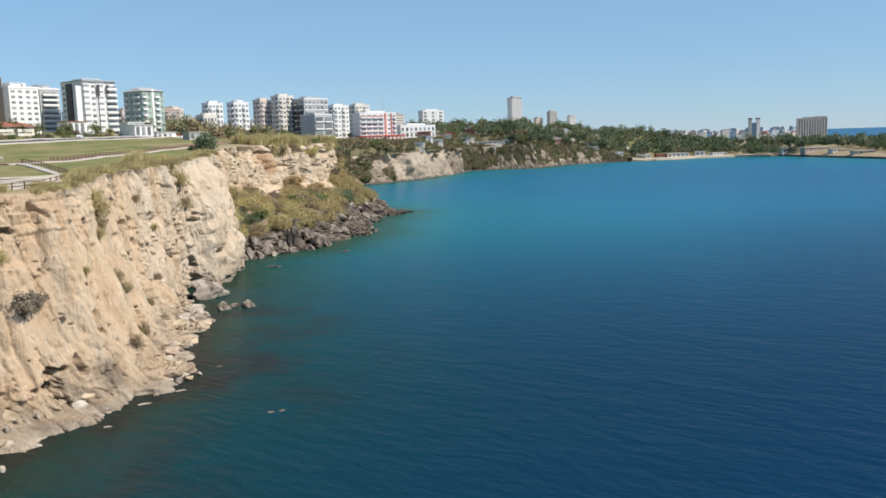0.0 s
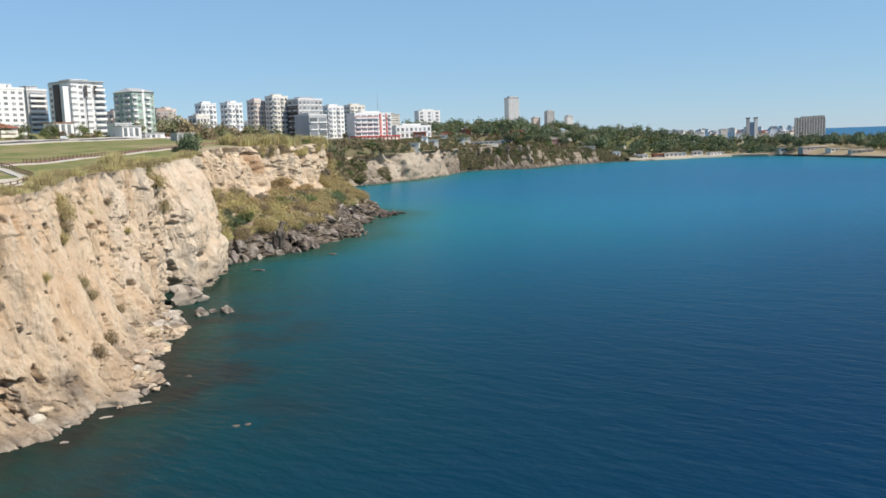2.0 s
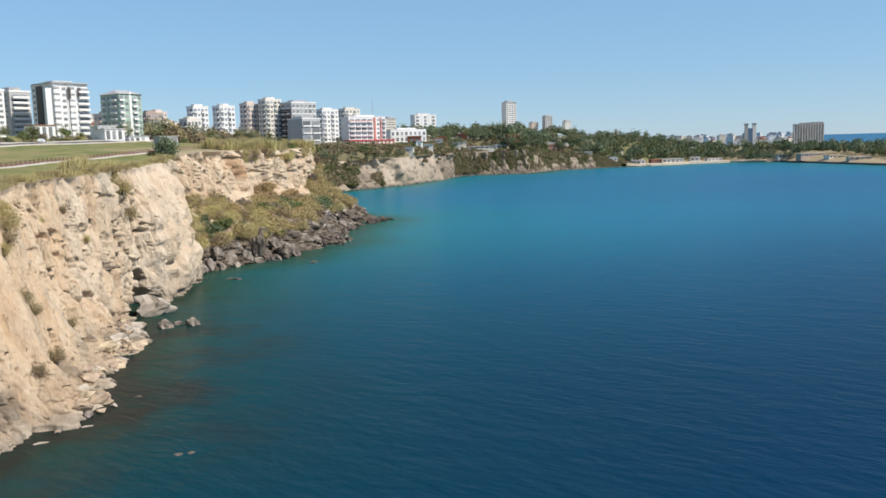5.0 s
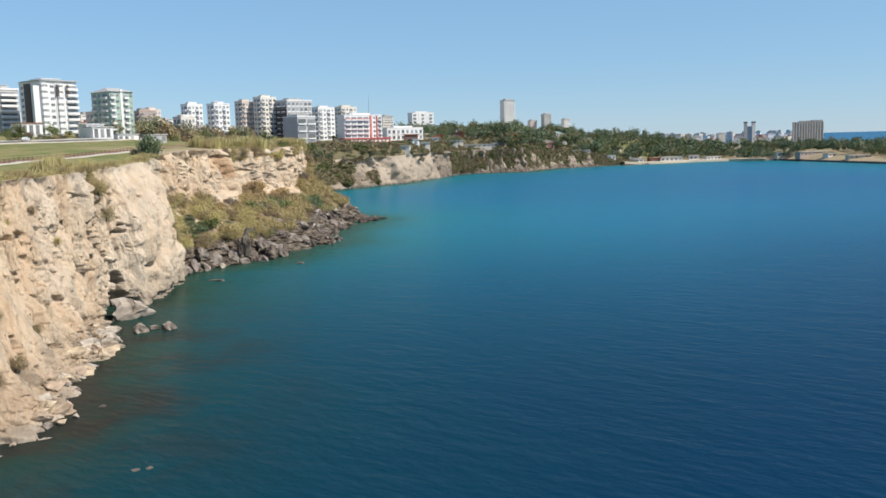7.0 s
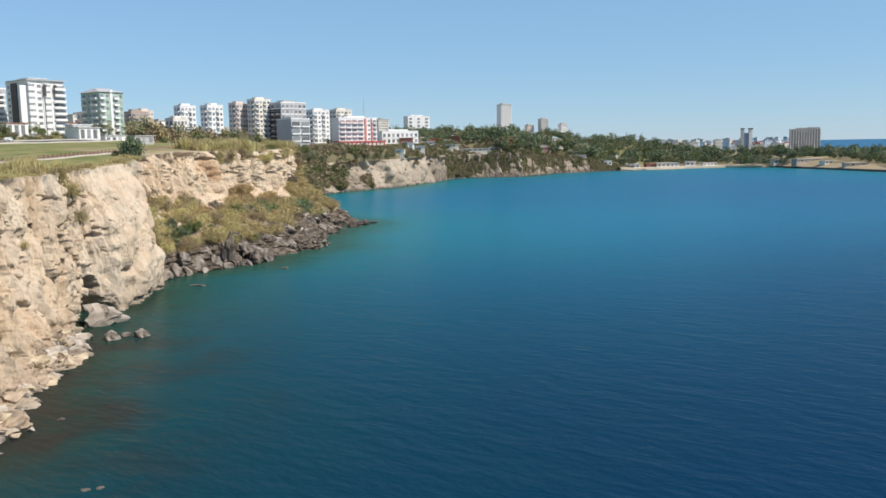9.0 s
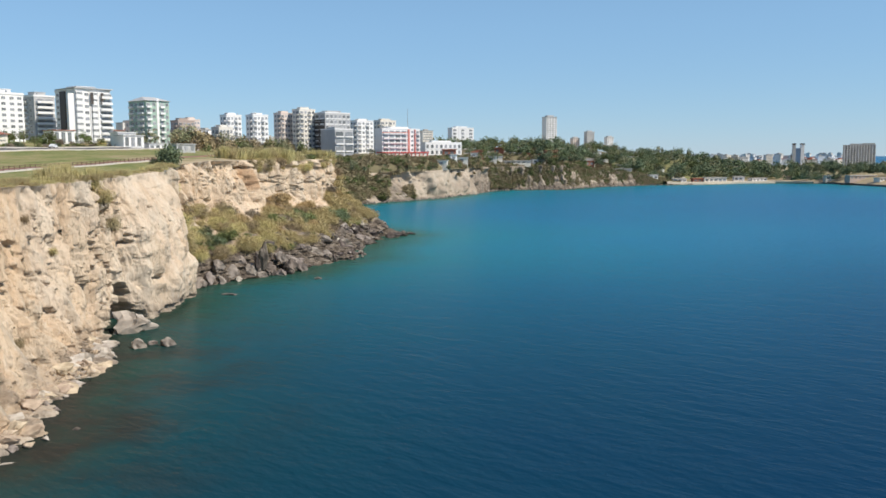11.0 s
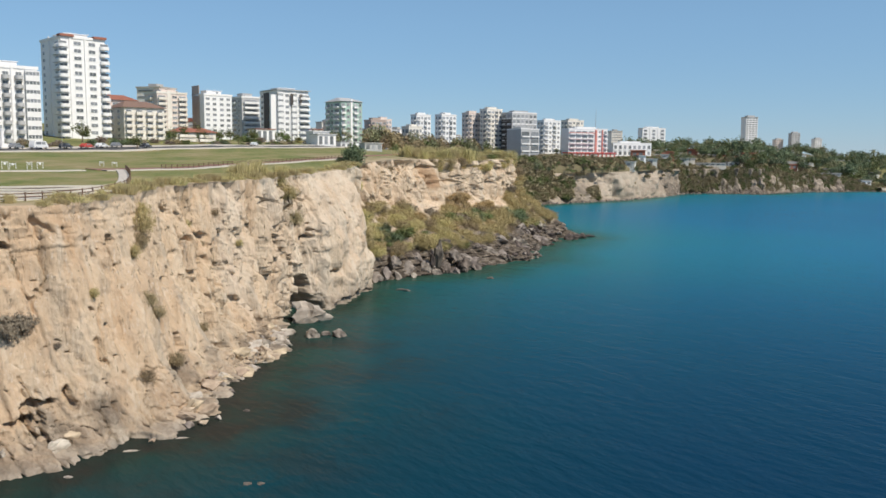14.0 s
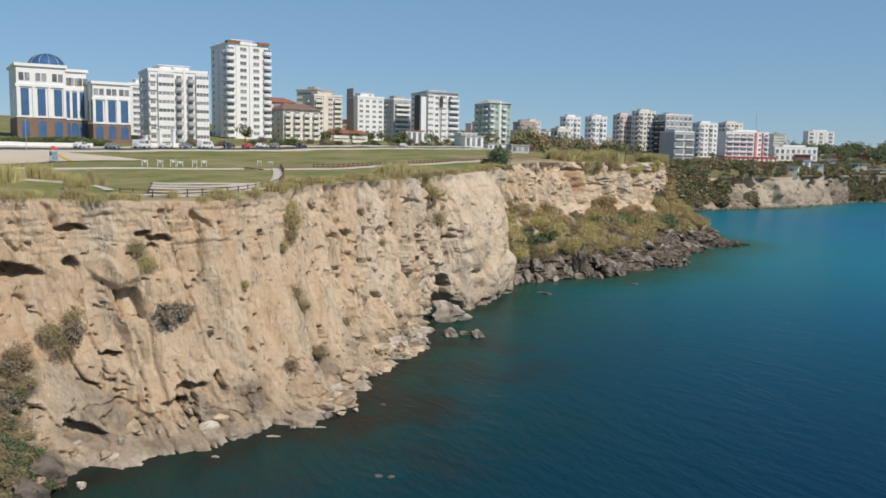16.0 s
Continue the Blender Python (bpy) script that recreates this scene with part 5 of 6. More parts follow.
def apartment(label, cx, cy, yaw, W, D, top, floors, wall, front=(), left=(), roof="flat", trim=None, ground=0.8, name="apartment_building", panes=True, group="apartment blocks by the street", deep=1.3):
    """A block of flats. front and left list bays as (kind, from, to) in shares of the face; kinds: w window, b balcony, s stack of shallow loggias, r rounded balcony, o rounded grey balcony, e enclosed balcony, p pilaster."""
    trim = trim or wall
    base = gz(cx, cy) - 0.8
    h = top - base
    fh = (h - 1.2 - ground) / floors
    b = thing(name, pose(cx, cy, base, 0, 0, yaw), label, "building", group)
    body = bmesh.new()
    box(body, -W / 2, -D / 2, -2.5, W / 2, D / 2, h - 0.9)
    part("wall", body, wall, b)
    for side, spec, L in (("front", front, W), ("left", left, D)):
        m = face_frame(side, W, D)
        for kind, a, e in spec:
            w = (e - a) * L
            xc = (a + e) / 2 * L
            if kind == "p":
                part("pilaster", boxes((xc - w / 2, -0.35, 0, xc + w / 2, 0.02, h + 0.4)), trim, b, m=m)
                continue
            for f in range(floors):
                z = ground + f * fh
                if kind == "e":
                    part("enclosed_balcony", bay_mesh(w, 1.0, fh, trim), None, b, m=m @ pose(xc, -0.004, z))
                elif kind == "w":
                    fr, pa = window_meshes(min(w, 2.6), fh * 0.5, panes)
                    k = part("window", fr, None, b, m=m @ pose(xc, -0.008, z + fh * 0.3))
                    if panes:
                        part("pane", pa, None, k)
                else:
                    d = deep if kind == "b" else 0.5
                    fr, pa = window_meshes(max(w - 0.5, 0.8), fh * 0.74, panes)
                    k = part("window", fr, None, b, m=m @ pose(xc, -0.008, z + 0.06))
                    if panes:
                        part("pane", pa, None, k)
                    bowed = kind in ("r", "o")
                    part("balcony", round_balcony_mesh(w, 1.5, M_GREY if kind == "o" else trim) if bowed else balcony_mesh(w, d, trim), None, b, m=m @ pose(xc, -0.07, z))
    if roof == "flat":
        part("roof", boxes((-W / 2 - 0.25, -D / 2 - 0.25, h - 0.9, W / 2 + 0.25, D / 2 + 0.25, h - 0.6), (-W / 2 - 0.25, -D / 2 - 0.25, h - 0.6, W / 2 + 0.25, -D / 2 - 0.05, h),
                           (-W / 2 - 0.25, -D / 2 - 0.05, h - 0.6, -W / 2 - 0.05, D / 2 + 0.25, h), (W / 2 + 0.05, -D / 2 - 0.05, h - 0.6, W / 2 + 0.25, D / 2 + 0.25, h)), trim, b)
        part("penthouse", boxes((-W * 0.28, -D * 0.2, h - 0.6, W * 0.25, D * 0.3, h + 1.5), (-W * 0.3, -D * 0.22, h + 1.5, W * 0.27, D * 0.32, h + 1.7)), wall, b)
        r = random.Random(int(cx * 7 + cy))
        for _ in range(3):
            x, y = r.uniform(-0.4, 0.4) * W, r.uniform(-0.42, 0.4) * D
            part("roof_tank", tube(boxes((x - 0.7, y - 0.7, h - 0.6, x + 0.7, y + 0.7, h - 0.2)), (x, y, h - 0.2), (x, y, h + 0.9), 0.5, 0.5, 10), M_STEEL, b)
    else:
        bm = bmesh.new()
        o = 0.9
        vs = [bm.verts.new(p) for p in ((-W / 2 - o, -D / 2 - o, h - 0.9), (W / 2 + o, -D / 2 - o, h - 0.9), (W / 2 + o, D / 2 + o, h - 0.9), (-W / 2 - o, D / 2 + o, h - 0.9))]
        up = [bm.verts.new((x, 0, h + 0.12 * min(W, D))) for x in (-W * 0.28, W * 0.28)]
        for f in ((0, 1, 5, 4), (1, 2, 5), (2, 3, 4, 5), (3, 0, 4), (3, 2, 1, 0)):
            bm.faces.new([(vs + up)[k] for k in f])
        part("roof", bm, roof, b)
    return b


apartment("white eight-storey apartment block with rounded rows of balconies", -185, 243, 54, 18.5, 16, 63.6, 8, M_WHITE,
          (("s", 0.01, 0.13), ("e", 0.15, 0.42), ("o", 0.45, 0.57), ("p", 0.585, 0.625), ("o", 0.645, 0.77), ("e", 0.80, 1.02)), (("w", 0.1, 0.3), ("b", 0.45, 0.7), ("w", 0.78, 0.92)))
apartment("white block of flats behind the street", -215, 262, 52, 14, 14, 61.5, 8, M_WHITE, (("w", 0.1, 0.3), ("w", 0.4, 0.6), ("w", 0.7, 0.9)), (("w", 0.2, 0.4), ("w", 0.6, 0.8)))
TOWER = apartment("tall white fourteen-storey apartment tower with stacked balconies", -196, 292, 58, 15.5, 20, 78.6, 13, M_WHITE,
          (("r", -0.07, 0.15), ("p", 0.18, 0.22), ("w", 0.28, 0.46), ("p", 0.52, 0.55), ("w", 0.62, 0.78), ("r", 0.87, 1.09)), (("p", 0.42, 0.46), ("r", 0.70, 0.94), ("w", 0.1, 0.2)), trim=M_WHITE)
for x0, x1 in ((-8.2, -3.4), (3.6, 8.2)):
    part("awning", boxes((x0, -10.9, 78.6 - gz(-196, 292) + 0.5, x1, -7.6, 78.6 - gz(-196, 292) + 1.3)), M_TILE, TOWER, "red-brown tiled roof awning")
apartment("cream five-storey hotel with a red-brown roof and rows of small balconies", -182, 309, 56, 15.5, 16, 55.5, 5, M_CREAM,
          (("b", 0.03, 0.2), ("b", 0.28, 0.46), ("b", 0.54, 0.72), ("b", 0.8, 0.97)), (("w", 0.2, 0.35), ("w", 0.6, 0.75)), roof=M_BRICK, name="hotel")
apartment("orange-roofed house beside the cream hotel", -200, 322, 56, 12, 12, 59.5, 5, M_PINK, (("w", 0.2, 0.4), ("w", 0.6, 0.8)), (), roof=M_TILE, name="house")
apartment("pinkish eight-storey apartment block with balconies", -207, 369, 56, 14.1, 13.9, 65.4, 8, M_PINK, (("b", 0.02, 0.3), ("p", 0.33, 0.47), ("w", 0.5, 0.66), ("b", 0.7, 0.98)), (("b", 0.3, 0.7),), trim=M_CREAM)
WHITE_BLOCK = apartment("white eight-storey block with a dark blank side wall", -189, 379, 56, 13.8, 11.9, 65.1, 8, M_WHITE, (("w", 0.06, 0.2), ("w", 0.3, 0.44), ("w", 0.56, 0.7), ("w", 0.8, 0.94)), ())
part("cladding", boxes((0.1, -0.25, 0, 7.4, 0.0, 25)), M_BROWN, WHITE_BLOCK, "brown blank side wall", m=face_frame("left", 13.8, 11.9))
apartment("small two-storey house with a tiled roof and a white veranda", -171, 330, 56, 17, 9, 47.0, 2, M_CREAM, (("b", 0.05, 0.45), ("b", 0.55, 0.95)), (("w", 0.3, 0.6),), roof=M_TILE, name="house")
apartment("grey and white stepped apartment block", -207, 447, 56, 11, 12, 69.0, 9, M_GREY, (("b", 0.1, 0.9),), (("b", 0.1, 0.5), ("w", 0.6, 0.85)), trim=M_WHITE)
t10 = apartment("white ten-storey apartment block with a dark brown stripe and canopy", -179, 436, 52, 17.6, 20, 70.6, 9, M_WHITE,
                (("e", 0.0, 0.17), ("p", 0.19, 0.22), ("w", 0.25, 0.37), ("p", 0.40, 0.42), ("e", 0.45, 0.60), ("p", 0.63, 0.65), ("r", 0.69, 1.06)), (("w", 0.06, 0.18), ("r", 0.62, 0.8), ("w", 0.84, 0.96)))
for x0 in (7.0, 12.2):
    part("glass_slot", boxes((x0, -1.12, 21.0, x0 + 1.5, -1.01, 26.6)), M_DARK, t10, "tall dark glass slot under the roof", m=face_frame("front", 17.6, 20))
part("fin", boxes((18.6, -3.4, -1, 19.3, 0.0, 26.0)), M_WHITE, t10, "white fin wall standing out from the side", m=face_frame("left", 17.6, 20))
part("cladding", boxes((5.0, -0.5, -1, 10.5, 0.0, 27.5)), M_DARK, t10, "dark brown vertical stripe of cladding", m=face_frame("left", 17.6, 20))
part("canopy", boxes((-9.8, -11.2, 28.4, 9.9, 8, 28.8), (-8, -9, 27, -7.6, -8.6, 28.4), (8, -9, 27, 8.4, -8.6, 28.4), (0, -9, 27, 0.4, -8.6, 28.4)), M_GREY, t10, "thin grey canopy slab over the roof")
apartment("pale green ten-storey apartment block with a low hipped roof", -180, 527, 52, 15.4, 19, 72.0, 9, M_GREEN,
          (("b", 0.0, 0.2), ("w", 0.26, 0.4), ("p", 0.44, 0.54), ("b", 0.58, 0.78), ("w", 0.84, 0.96)), (("b", 0.08, 0.3), ("w", 0.36, 0.5), ("b", 0.6, 0.9)), roof=M_GREY, trim=M_WHITE)
for label, cx, cy, yaw, W, D, top, n, mat, roof in (
        ("brown and cream apartment block", -208, 672, 50, 14.4, 10.9, 66.5, 7, M_BROWN, "flat"), ("pinkish apartment block with balconies", -214, 710, 50, 12.0, 9.0, 69.0, 7, M_PINK, "flat"),
        ("white apartment block with balconies", -191, 748, 50, 15.4, 9.5, 74.5, 8, M_WHITE, "flat"), ("white apartment block with balconies", -172, 764, 50, 16.4, 10.5, 75.3, 8, M_WHITE, "flat"),
        ("narrow brownish apartment tower", -158, 810, 50, 14.5, 10.9, 79.2, 9, M_PINK, "flat"), ("tall pale apartment tower with red-brown balcony strips", -139, 810, 50, 18.6, 10.9, 82.6, 10, M_CREAM, "flat"),
        ("white apartment block behind the hotel", -95, 901, 45, 21.8, 12.0, 75.8, 7, M_WHITE, "flat"), ("white apartment block behind the hotel", -76, 959, 45, 22.3, 12.0, 78.4, 7, M_CREAM, "flat"),
        ("pinkish apartment block among low houses", -224, 625, 50, 15.3, 12.0, 64.5, 5, M_PINK, "flat"), ("cream apartment block among low houses", -184, 696, 50, 13.1, 10.9, 62.1, 4, M_CREAM, "flat")):
    apartment(label, cx, cy, yaw, W, D, top, n, mat, (("b", 0.02, 0.26), ("w", 0.32, 0.46), ("b", 0.52, 0.74), ("w", 0.8, 0.95)), (("w", 0.15, 0.35), ("b", 0.5, 0.9)), roof, panes=False)
fb = apartment("unfinished grey building with open white-edged floors", -113, 817, 45, 29.0, 17.2, 79.4, 8, M_GREY, [("s", k / 6 + 0.02, k / 6 + 0.15) for k in range(6)], (("s", 0.1, 0.4), ("s", 0.55, 0.9)), trim=M_WHITE, panes=False)
# a solid dark panel stands in for the shade inside the open floors
part("cladding", boxes((0.4, -0.55, 2, 16.4, 0, 36)), M_DARK, fb, "dark panel for the shaded open concrete bay", m=face_frame("left", 29, 17.2))
for k in range(9):
    part("slab", boxes((0.2, -0.9, 3 + k * 3.9, 16.8, -0.56, 3.35 + k * 3.9)), M_GREY, fb, m=face_frame("left", 29, 17.2))
apartment("blue-grey office block with window bands", -104, 783, 45, 20.2, 21.8, 63.1, 4, M_GREY, (("b", 0.02, 0.46), ("b", 0.54, 0.98)), (), trim=M_WHITE, panes=False)
part("cladding", boxes((0.3, -0.3, 0, 19.7, 0, 16)), M_BLUE, bpy.data.objects["apartment_building" + ".%03d" % (len([o for o in bpy.data.objects if o.name.startswith("apartment_building")]) - 1)], "plain blue cladding", m=face_frame("left", 18.5, 20))
rh = apartment("white seaside hotel with red trim and rows of balconies", -52.5, 833, 38, 43.5, 13.1, 64.8, 6, M_WHITE, [("b", 0.02, 0.16), ("b", 0.18, 0.32), ("b", 0.34, 0.48), ("b", 0.50, 0.64), ("w", 0.76, 0.83), ("b", 0.90, 0.99)], (), trim=M_WHITE, name="hotel", panes=False, deep=1.7)
for x0, x1 in ((29.2, 31.2), (36.9, 38.1)):
    part("stripe", boxes((x0, -0.9, 0, x1, 0.02, 27)), M_SALMON, rh, "red painted vertical stripe", m=face_frame("front", 43.5, 13.1))
part("roof_band", boxes((0, -0.6, 23.5, 29, 0.02, 24.1)), M_SALMON, rh, "red painted roof edge", m=face_frame("front", 43.5, 13.1))
hb = thing("hotel_annex", pose(-46, 817, gz(-46, 817) - 0.3, 0, 0, 38), "low red-framed terrace building in front of the hotel", "building")
part("wall", boxes((-26, -4, -3, 26, 5, 5.2)), M_CREAM, hb)
for k in range(12):
    part("post", boxes((-26 + k * 4.6, -4.6, -2, -25.2 + k * 4.6, -4.02, 5.0)), M_RED, hb)
part("roof", boxes((-26.6, -5, 5.2, 26.6, 5.4, 6.2)), M_RED, hb)
apartment("long low white building with a flat roof", -12, 912, 30, 43.6, 11, 53, 2, M_WHITE, [("s", k / 8 + 0.02, k / 8 + 0.1) for k in range(8)], (), panes=False)
apartment("three white towers joined in one block on the skyline", 9, 1136, 30, 33, 12, 76, 6, M_WHITE, [("s", 0.05, 0.2), ("p", 0.3, 0.36), ("s", 0.42, 0.56), ("p", 0.64, 0.7), ("s", 0.78, 0.94)], (), panes=False)


def civic_hall():
    """White civic building: brick base with arched windows, tall blue strips of glass, a blue glass dome."""
    yaw, base = 57, gz(-188, 203) - 0.5
    top = 59.5
    b = thing("civic_building", pose(-190.5, 202.5, base, 0, 0, yaw), "white civic building with brick base, blue glass and blue dome", "building")
    for x0, x1, y0, y1, h in ((-12.6, 0, -9.5, 9, top - base + 1.2), (6.8, 17.2, -10.5, 7, top - base - 2.6), (0, 6.8, -2, 9, top - base + 1.0)):
        brick = h * 0.30
        wing = part("wing", boxes((x0, y0, -2, x1, y1, brick)), M_BRICK, b, "brown brick base")
        part("wall", boxes((x0 + 0.1, y0 + 0.1, brick, x1 - 0.1, y1 - 0.1, h - 0.8)), M_WHITE, wing)
        part("cornice", boxes((x0 - 0.4, y0 - 0.4, h - 0.8, x1 + 0.4, y1 + 0.4, h), (x0 - 0.25, y0 - 0.25, h * 0.70, x1 + 0.25, y0 + 0.08, h * 0.735), (x0 - 0.2, y0 - 0.2, brick, x1 + 0.2, y0 + 0.08, brick + 0.35)), M_WHITE, wing)
        n = 3
        for k in range(n):
            xc = x0 + (k + 0.5) * (x1 - x0) / n
            w = 1.0
            part("window", boxes((xc - w, y0 - 0.05, brick + 0.6, xc + w, y0 + 0.12, h * 0.68)), M_BLUEGLASS, wing, "tall strip of blue glass")
            for q in (-1, 1):
                part("window", boxes((xc + q * 0.75 - 0.6, y0 - 0.05, h * 0.78, xc + q * 0.75 + 0.6, y0 + 0.12, h * 0.88)), M_GLASS, wing)
            arch = bmesh.new()
            box(arch, xc - w, y0 - 0.06, 1.0, xc + w, y0 + 0.05, brick * 0.72)
            bmesh.ops.create_cone(arch, cap_ends=True, segments=20, radius1=w, radius2=w, depth=0.11, matrix=pose(xc, y0 - 0.003, brick * 0.72, 90, 0, 0))
            part("window", arch, M_BLUEGLASS, wing, "arched blue window")
        for k in range(4):
            yc = y0 + (k + 0.5) * (y1 - y0) / 4
            part("window", boxes((x0 + 0.05, yc - 0.7, brick + 0.6, x0 + 0.14, yc + 0.7, h * 0.68)), M_GLASS, wing)
        for k in range(4):
            xc = x0 + 0.4 + (x1 - x0 - 0.8) * k / 3
            part("pilaster", boxes((xc - 0.35, y0 - 0.28, brick + 0.4, xc + 0.35, y0 + 0.09, h * 0.70)), M_WHITE, wing)
    h = top - base
    part("drum", tube(bmesh.new(), (-3, 4, h), (-3, 4, h + 1.8), 5.6, 5.6, 40), M_WHITE, b)
    dome = bmesh.new()
    bmesh.ops.create_uvsphere(dome, u_segments=40, v_segments=20, radius=5.1)
    bmesh.ops.delete(dome, geom=[v for v in dome.verts if v.co.z < -0.05], context="VERTS")
    for v in dome.verts:
        v.co = Vector((v.co.x - 3, v.co.y + 4, v.co.z * 0.72 + h + 1.8))
    d = part("dome", dome, M_BLUEGLASS, b, "blue glass dome", flat=False)
    for k in range(12):
        a = k * math.pi / 6
        bm = bmesh.new()
        pts = [Vector((-3 + 5.14 * math.cos(t) * math.cos(a), 4 + 5.14 * math.cos(t) * math.sin(a), h + 1.8 + 5.14 * 0.72 * math.sin(t))) for t in np.linspace(0, 1.5, 8)]
        for p, q in zip(pts, pts[1:]):
            tube(bm, p, q, 0.08, 0.08, 5)
        part("rib", bm, M_STEEL, d)


civic_hall()


# ---- street, paths, park ----
def strip(name, pts, width, mat, label, category, lift=0.14, thick=0.35, kind="structure", kerb=0):
    """A paved ribbon that follows the ground, with sides."""
    pts = np.array(pts, float)
    seg = np.r_[0, np.cumsum(np.hypot(*np.diff(pts, axis=0).T))]
    s = np.arange(0, seg[-1], 2.0)
    x, y = np.interp(s, seg, pts[:, 0]), np.interp(s, seg, pts[:, 1])
    k = np.ones(5) / 5
    x, y = np.convolve(np.pad(x, 2, "edge"), k, "valid"), np.convolve(np.pad(y, 2, "edge"), k, "valid")
    tx, ty = np.gradient(x), np.gradient(y)
    ln = np.hypot(tx, ty)
    nx, ny = -ty / ln, tx / ln
    cols = []
    for o, dz in ((-1.0, -thick), (-1.0, 0), (-0.5, 0), (0, 0), (0.5, 0), (1.0, 0), (1.0, -thick)):
        px, py = x + nx * o * width / 2, y + ny * o * width / 2
        cols.append(np.stack([px, py, ground_z(px, py) + lift + dz], -1))
    ob = sheet(name, np.stack(cols, 1), mat, flip=True)
    ob.data.polygons.foreach_set("use_smooth", np.zeros(len(ob.data.polygons), dtype=bool))
    return tagged(ob, label, category, kind=kind)


ROAD = [(-149, 60), (-150, 120), (-151.5, 190), (-151, 230), (-149, 260), (-142, 300), (-139, 360), (-138, 420), (-132, 480), (-120, 540)]
strip("road", ROAD, 8.0, M_ASPHALT, "grey asphalt street along the park", "road", 0.12)
strip("pavement", [(x + 5.6, y) for x, y in ROAD], 2.8, M_PAVE, "pale paved pavement between street and lawn", "pavement", 0.26)
strip("pavement", [(x - 6.2, y) for x, y in ROAD], 4.0, M_PAVE, "pale paved pavement before the apartment blocks", "pavement", 0.26)
strip("promenade", [(-95, 168), (-92, 186), (-92.5, 215), (-92.5, 240), (-91, 262), (-88, 288), (-86, 300)], 1.6, M_PAVE, "white paved path across the lawn", "path", 0.2)
strip("track", [(-98, 168), (-95, 186), (-95.5, 215), (-95.5, 240), (-94, 262), (-91, 288), (-93, 330), (-95, 400)], 3.2, M_REDPATH, "red-brown track beside the white path", "path", 0.16)
strip("footpath", [(-116, 96), (-113, 121), (-107, 134), (-99.5, 147), (-96, 168)], 1.6, M_PAVE, "thin pale footpath across the lawn", "path", 0.16)
strip("footpath", [(-96, 176), (-86, 163), (-77, 150), (-71, 140), (-68.5, 130), (-68.5, 121), (-71, 113), (-76, 109)], 1.8, M_PAVE, "pale paved path curving round the stepped terrace", "path", 0.2)
strip("footpath", [(-104, 104), (-97, 112), (-90, 116), (-82, 115), (-77, 111)], 1.4, M_PAVE, "narrow pale path at the terrace's foot", "path", 0.18)
sand = sheet("play_area", np.array([[(x, y, gz(x, y) + 0.14) for y in np.linspace(112, 160, 14)] for x in np.linspace(-143, -118, 8)]), M_SAND, flip=True)
tagged(sand, "bare sandy play area on the lawn", "play area", kind="structure")


def terrace():
    """Long curved stone seating steps let into the lawn, one below the other."""
    b = thing("stepped_terrace", pose(0, 0, 0), "curved pale stone seating steps let into the lawn", "steps")
    for k in range(4):
        x0, y0, x1, y1 = -83.5 + 2.7 * k, 125.6 - 3.1 * k, -71.9 + 1.5 * k, 141.1 - 2.6 * k
        for name, mat, front, low, high in (("riser", M_BRICK, 0.78, -0.6, 0.16), ("step", M_PAVE, 0.95, 0.16, 0.40)):
            bm = bmesh.new()
            ring = []
            for t in np.linspace(0, 1, 25):
                bow = 1.6 * math.sin(math.pi * t)
                x, y = x0 + (x1 - x0) * t + bow * 0.8, y0 + (y1 - y0) * t - bow * 0.6
                ring.append([bm.verts.new((x + 0.8 * o, y - 0.6 * o, gz(x, y) + dz)) for o, dz in ((-0.85, low), (-0.85, high), (front, high), (front, low))])
            for p, q in zip(ring, ring[1:]):
                for i in range(4):
                    bm.faces.new((p[i], p[(i + 1) % 4], q[(i + 1) % 4], q[i]))
            bm.faces.new(ring[0][::-1]), bm.faces.new(ring[-1])
            bmesh.ops.recalc_face_normals(bm, faces=bm.faces)
            part(name, bm, mat, b, "dark stone riser" if name == "riser" else "")


terrace()


def railing(pts, side):
    """Brown wooden railing along a path."""
    pts = np.array(pts, float)
    seg = np.r_[0, np.cumsum(np.hypot(*np.diff(pts, axis=0).T))]
    at = np.arange(0, seg[-1], 2.4)
    x, y = np.interp(at, seg, pts[:, 0]), np.interp(at, seg, pts[:, 1])
    k = np.ones(3) / 3
    x, y = np.convolve(np.pad(x, 1, "edge"), k, "valid"), np.convolve(np.pad(y, 1, "edge"), k, "valid")
    tx, ty = np.gradient(x), np.gradient(y)
    ln = np.hypot(tx, ty)
    x, y = x - ty / ln * side, y + tx / ln * side
    r = thing("railing", pose(0, 0, 0), "brown wooden railing along the curved park path", "railing")
    post = cached("railing_post", lambda: mesh_of("post", boxes((-0.07, -0.07, -0.3, 0.07, 0.07, 1.1)), M_RAIL))
    spots = [Vector((px, py, gz(px, py) + 0.05)) for px, py in zip(x, y)]
    for p in spots:
        part("post", post, None, r, m=Matrix.Translation(p))
    for z in (0.5, 0.95):
        bm = bmesh.new()
        for p, q in zip(spots, spots[1:]):
            tube(bm, p + Vector((0, 0, z)), q + Vector((0, 0, z)), 0.06, 0.06, 6)
        part("rail", bm, M_RAIL, r)


railing([(-96, 176), (-86, 163), (-77, 150), (-71, 140), (-68.5, 130), (-68.5, 121), (-71, 113), (-76, 109)], 1.1)
railing([(-92, 186), (-92.5, 215), (-92.5, 240), (-91, 262), (-88, 288)], 1.1)
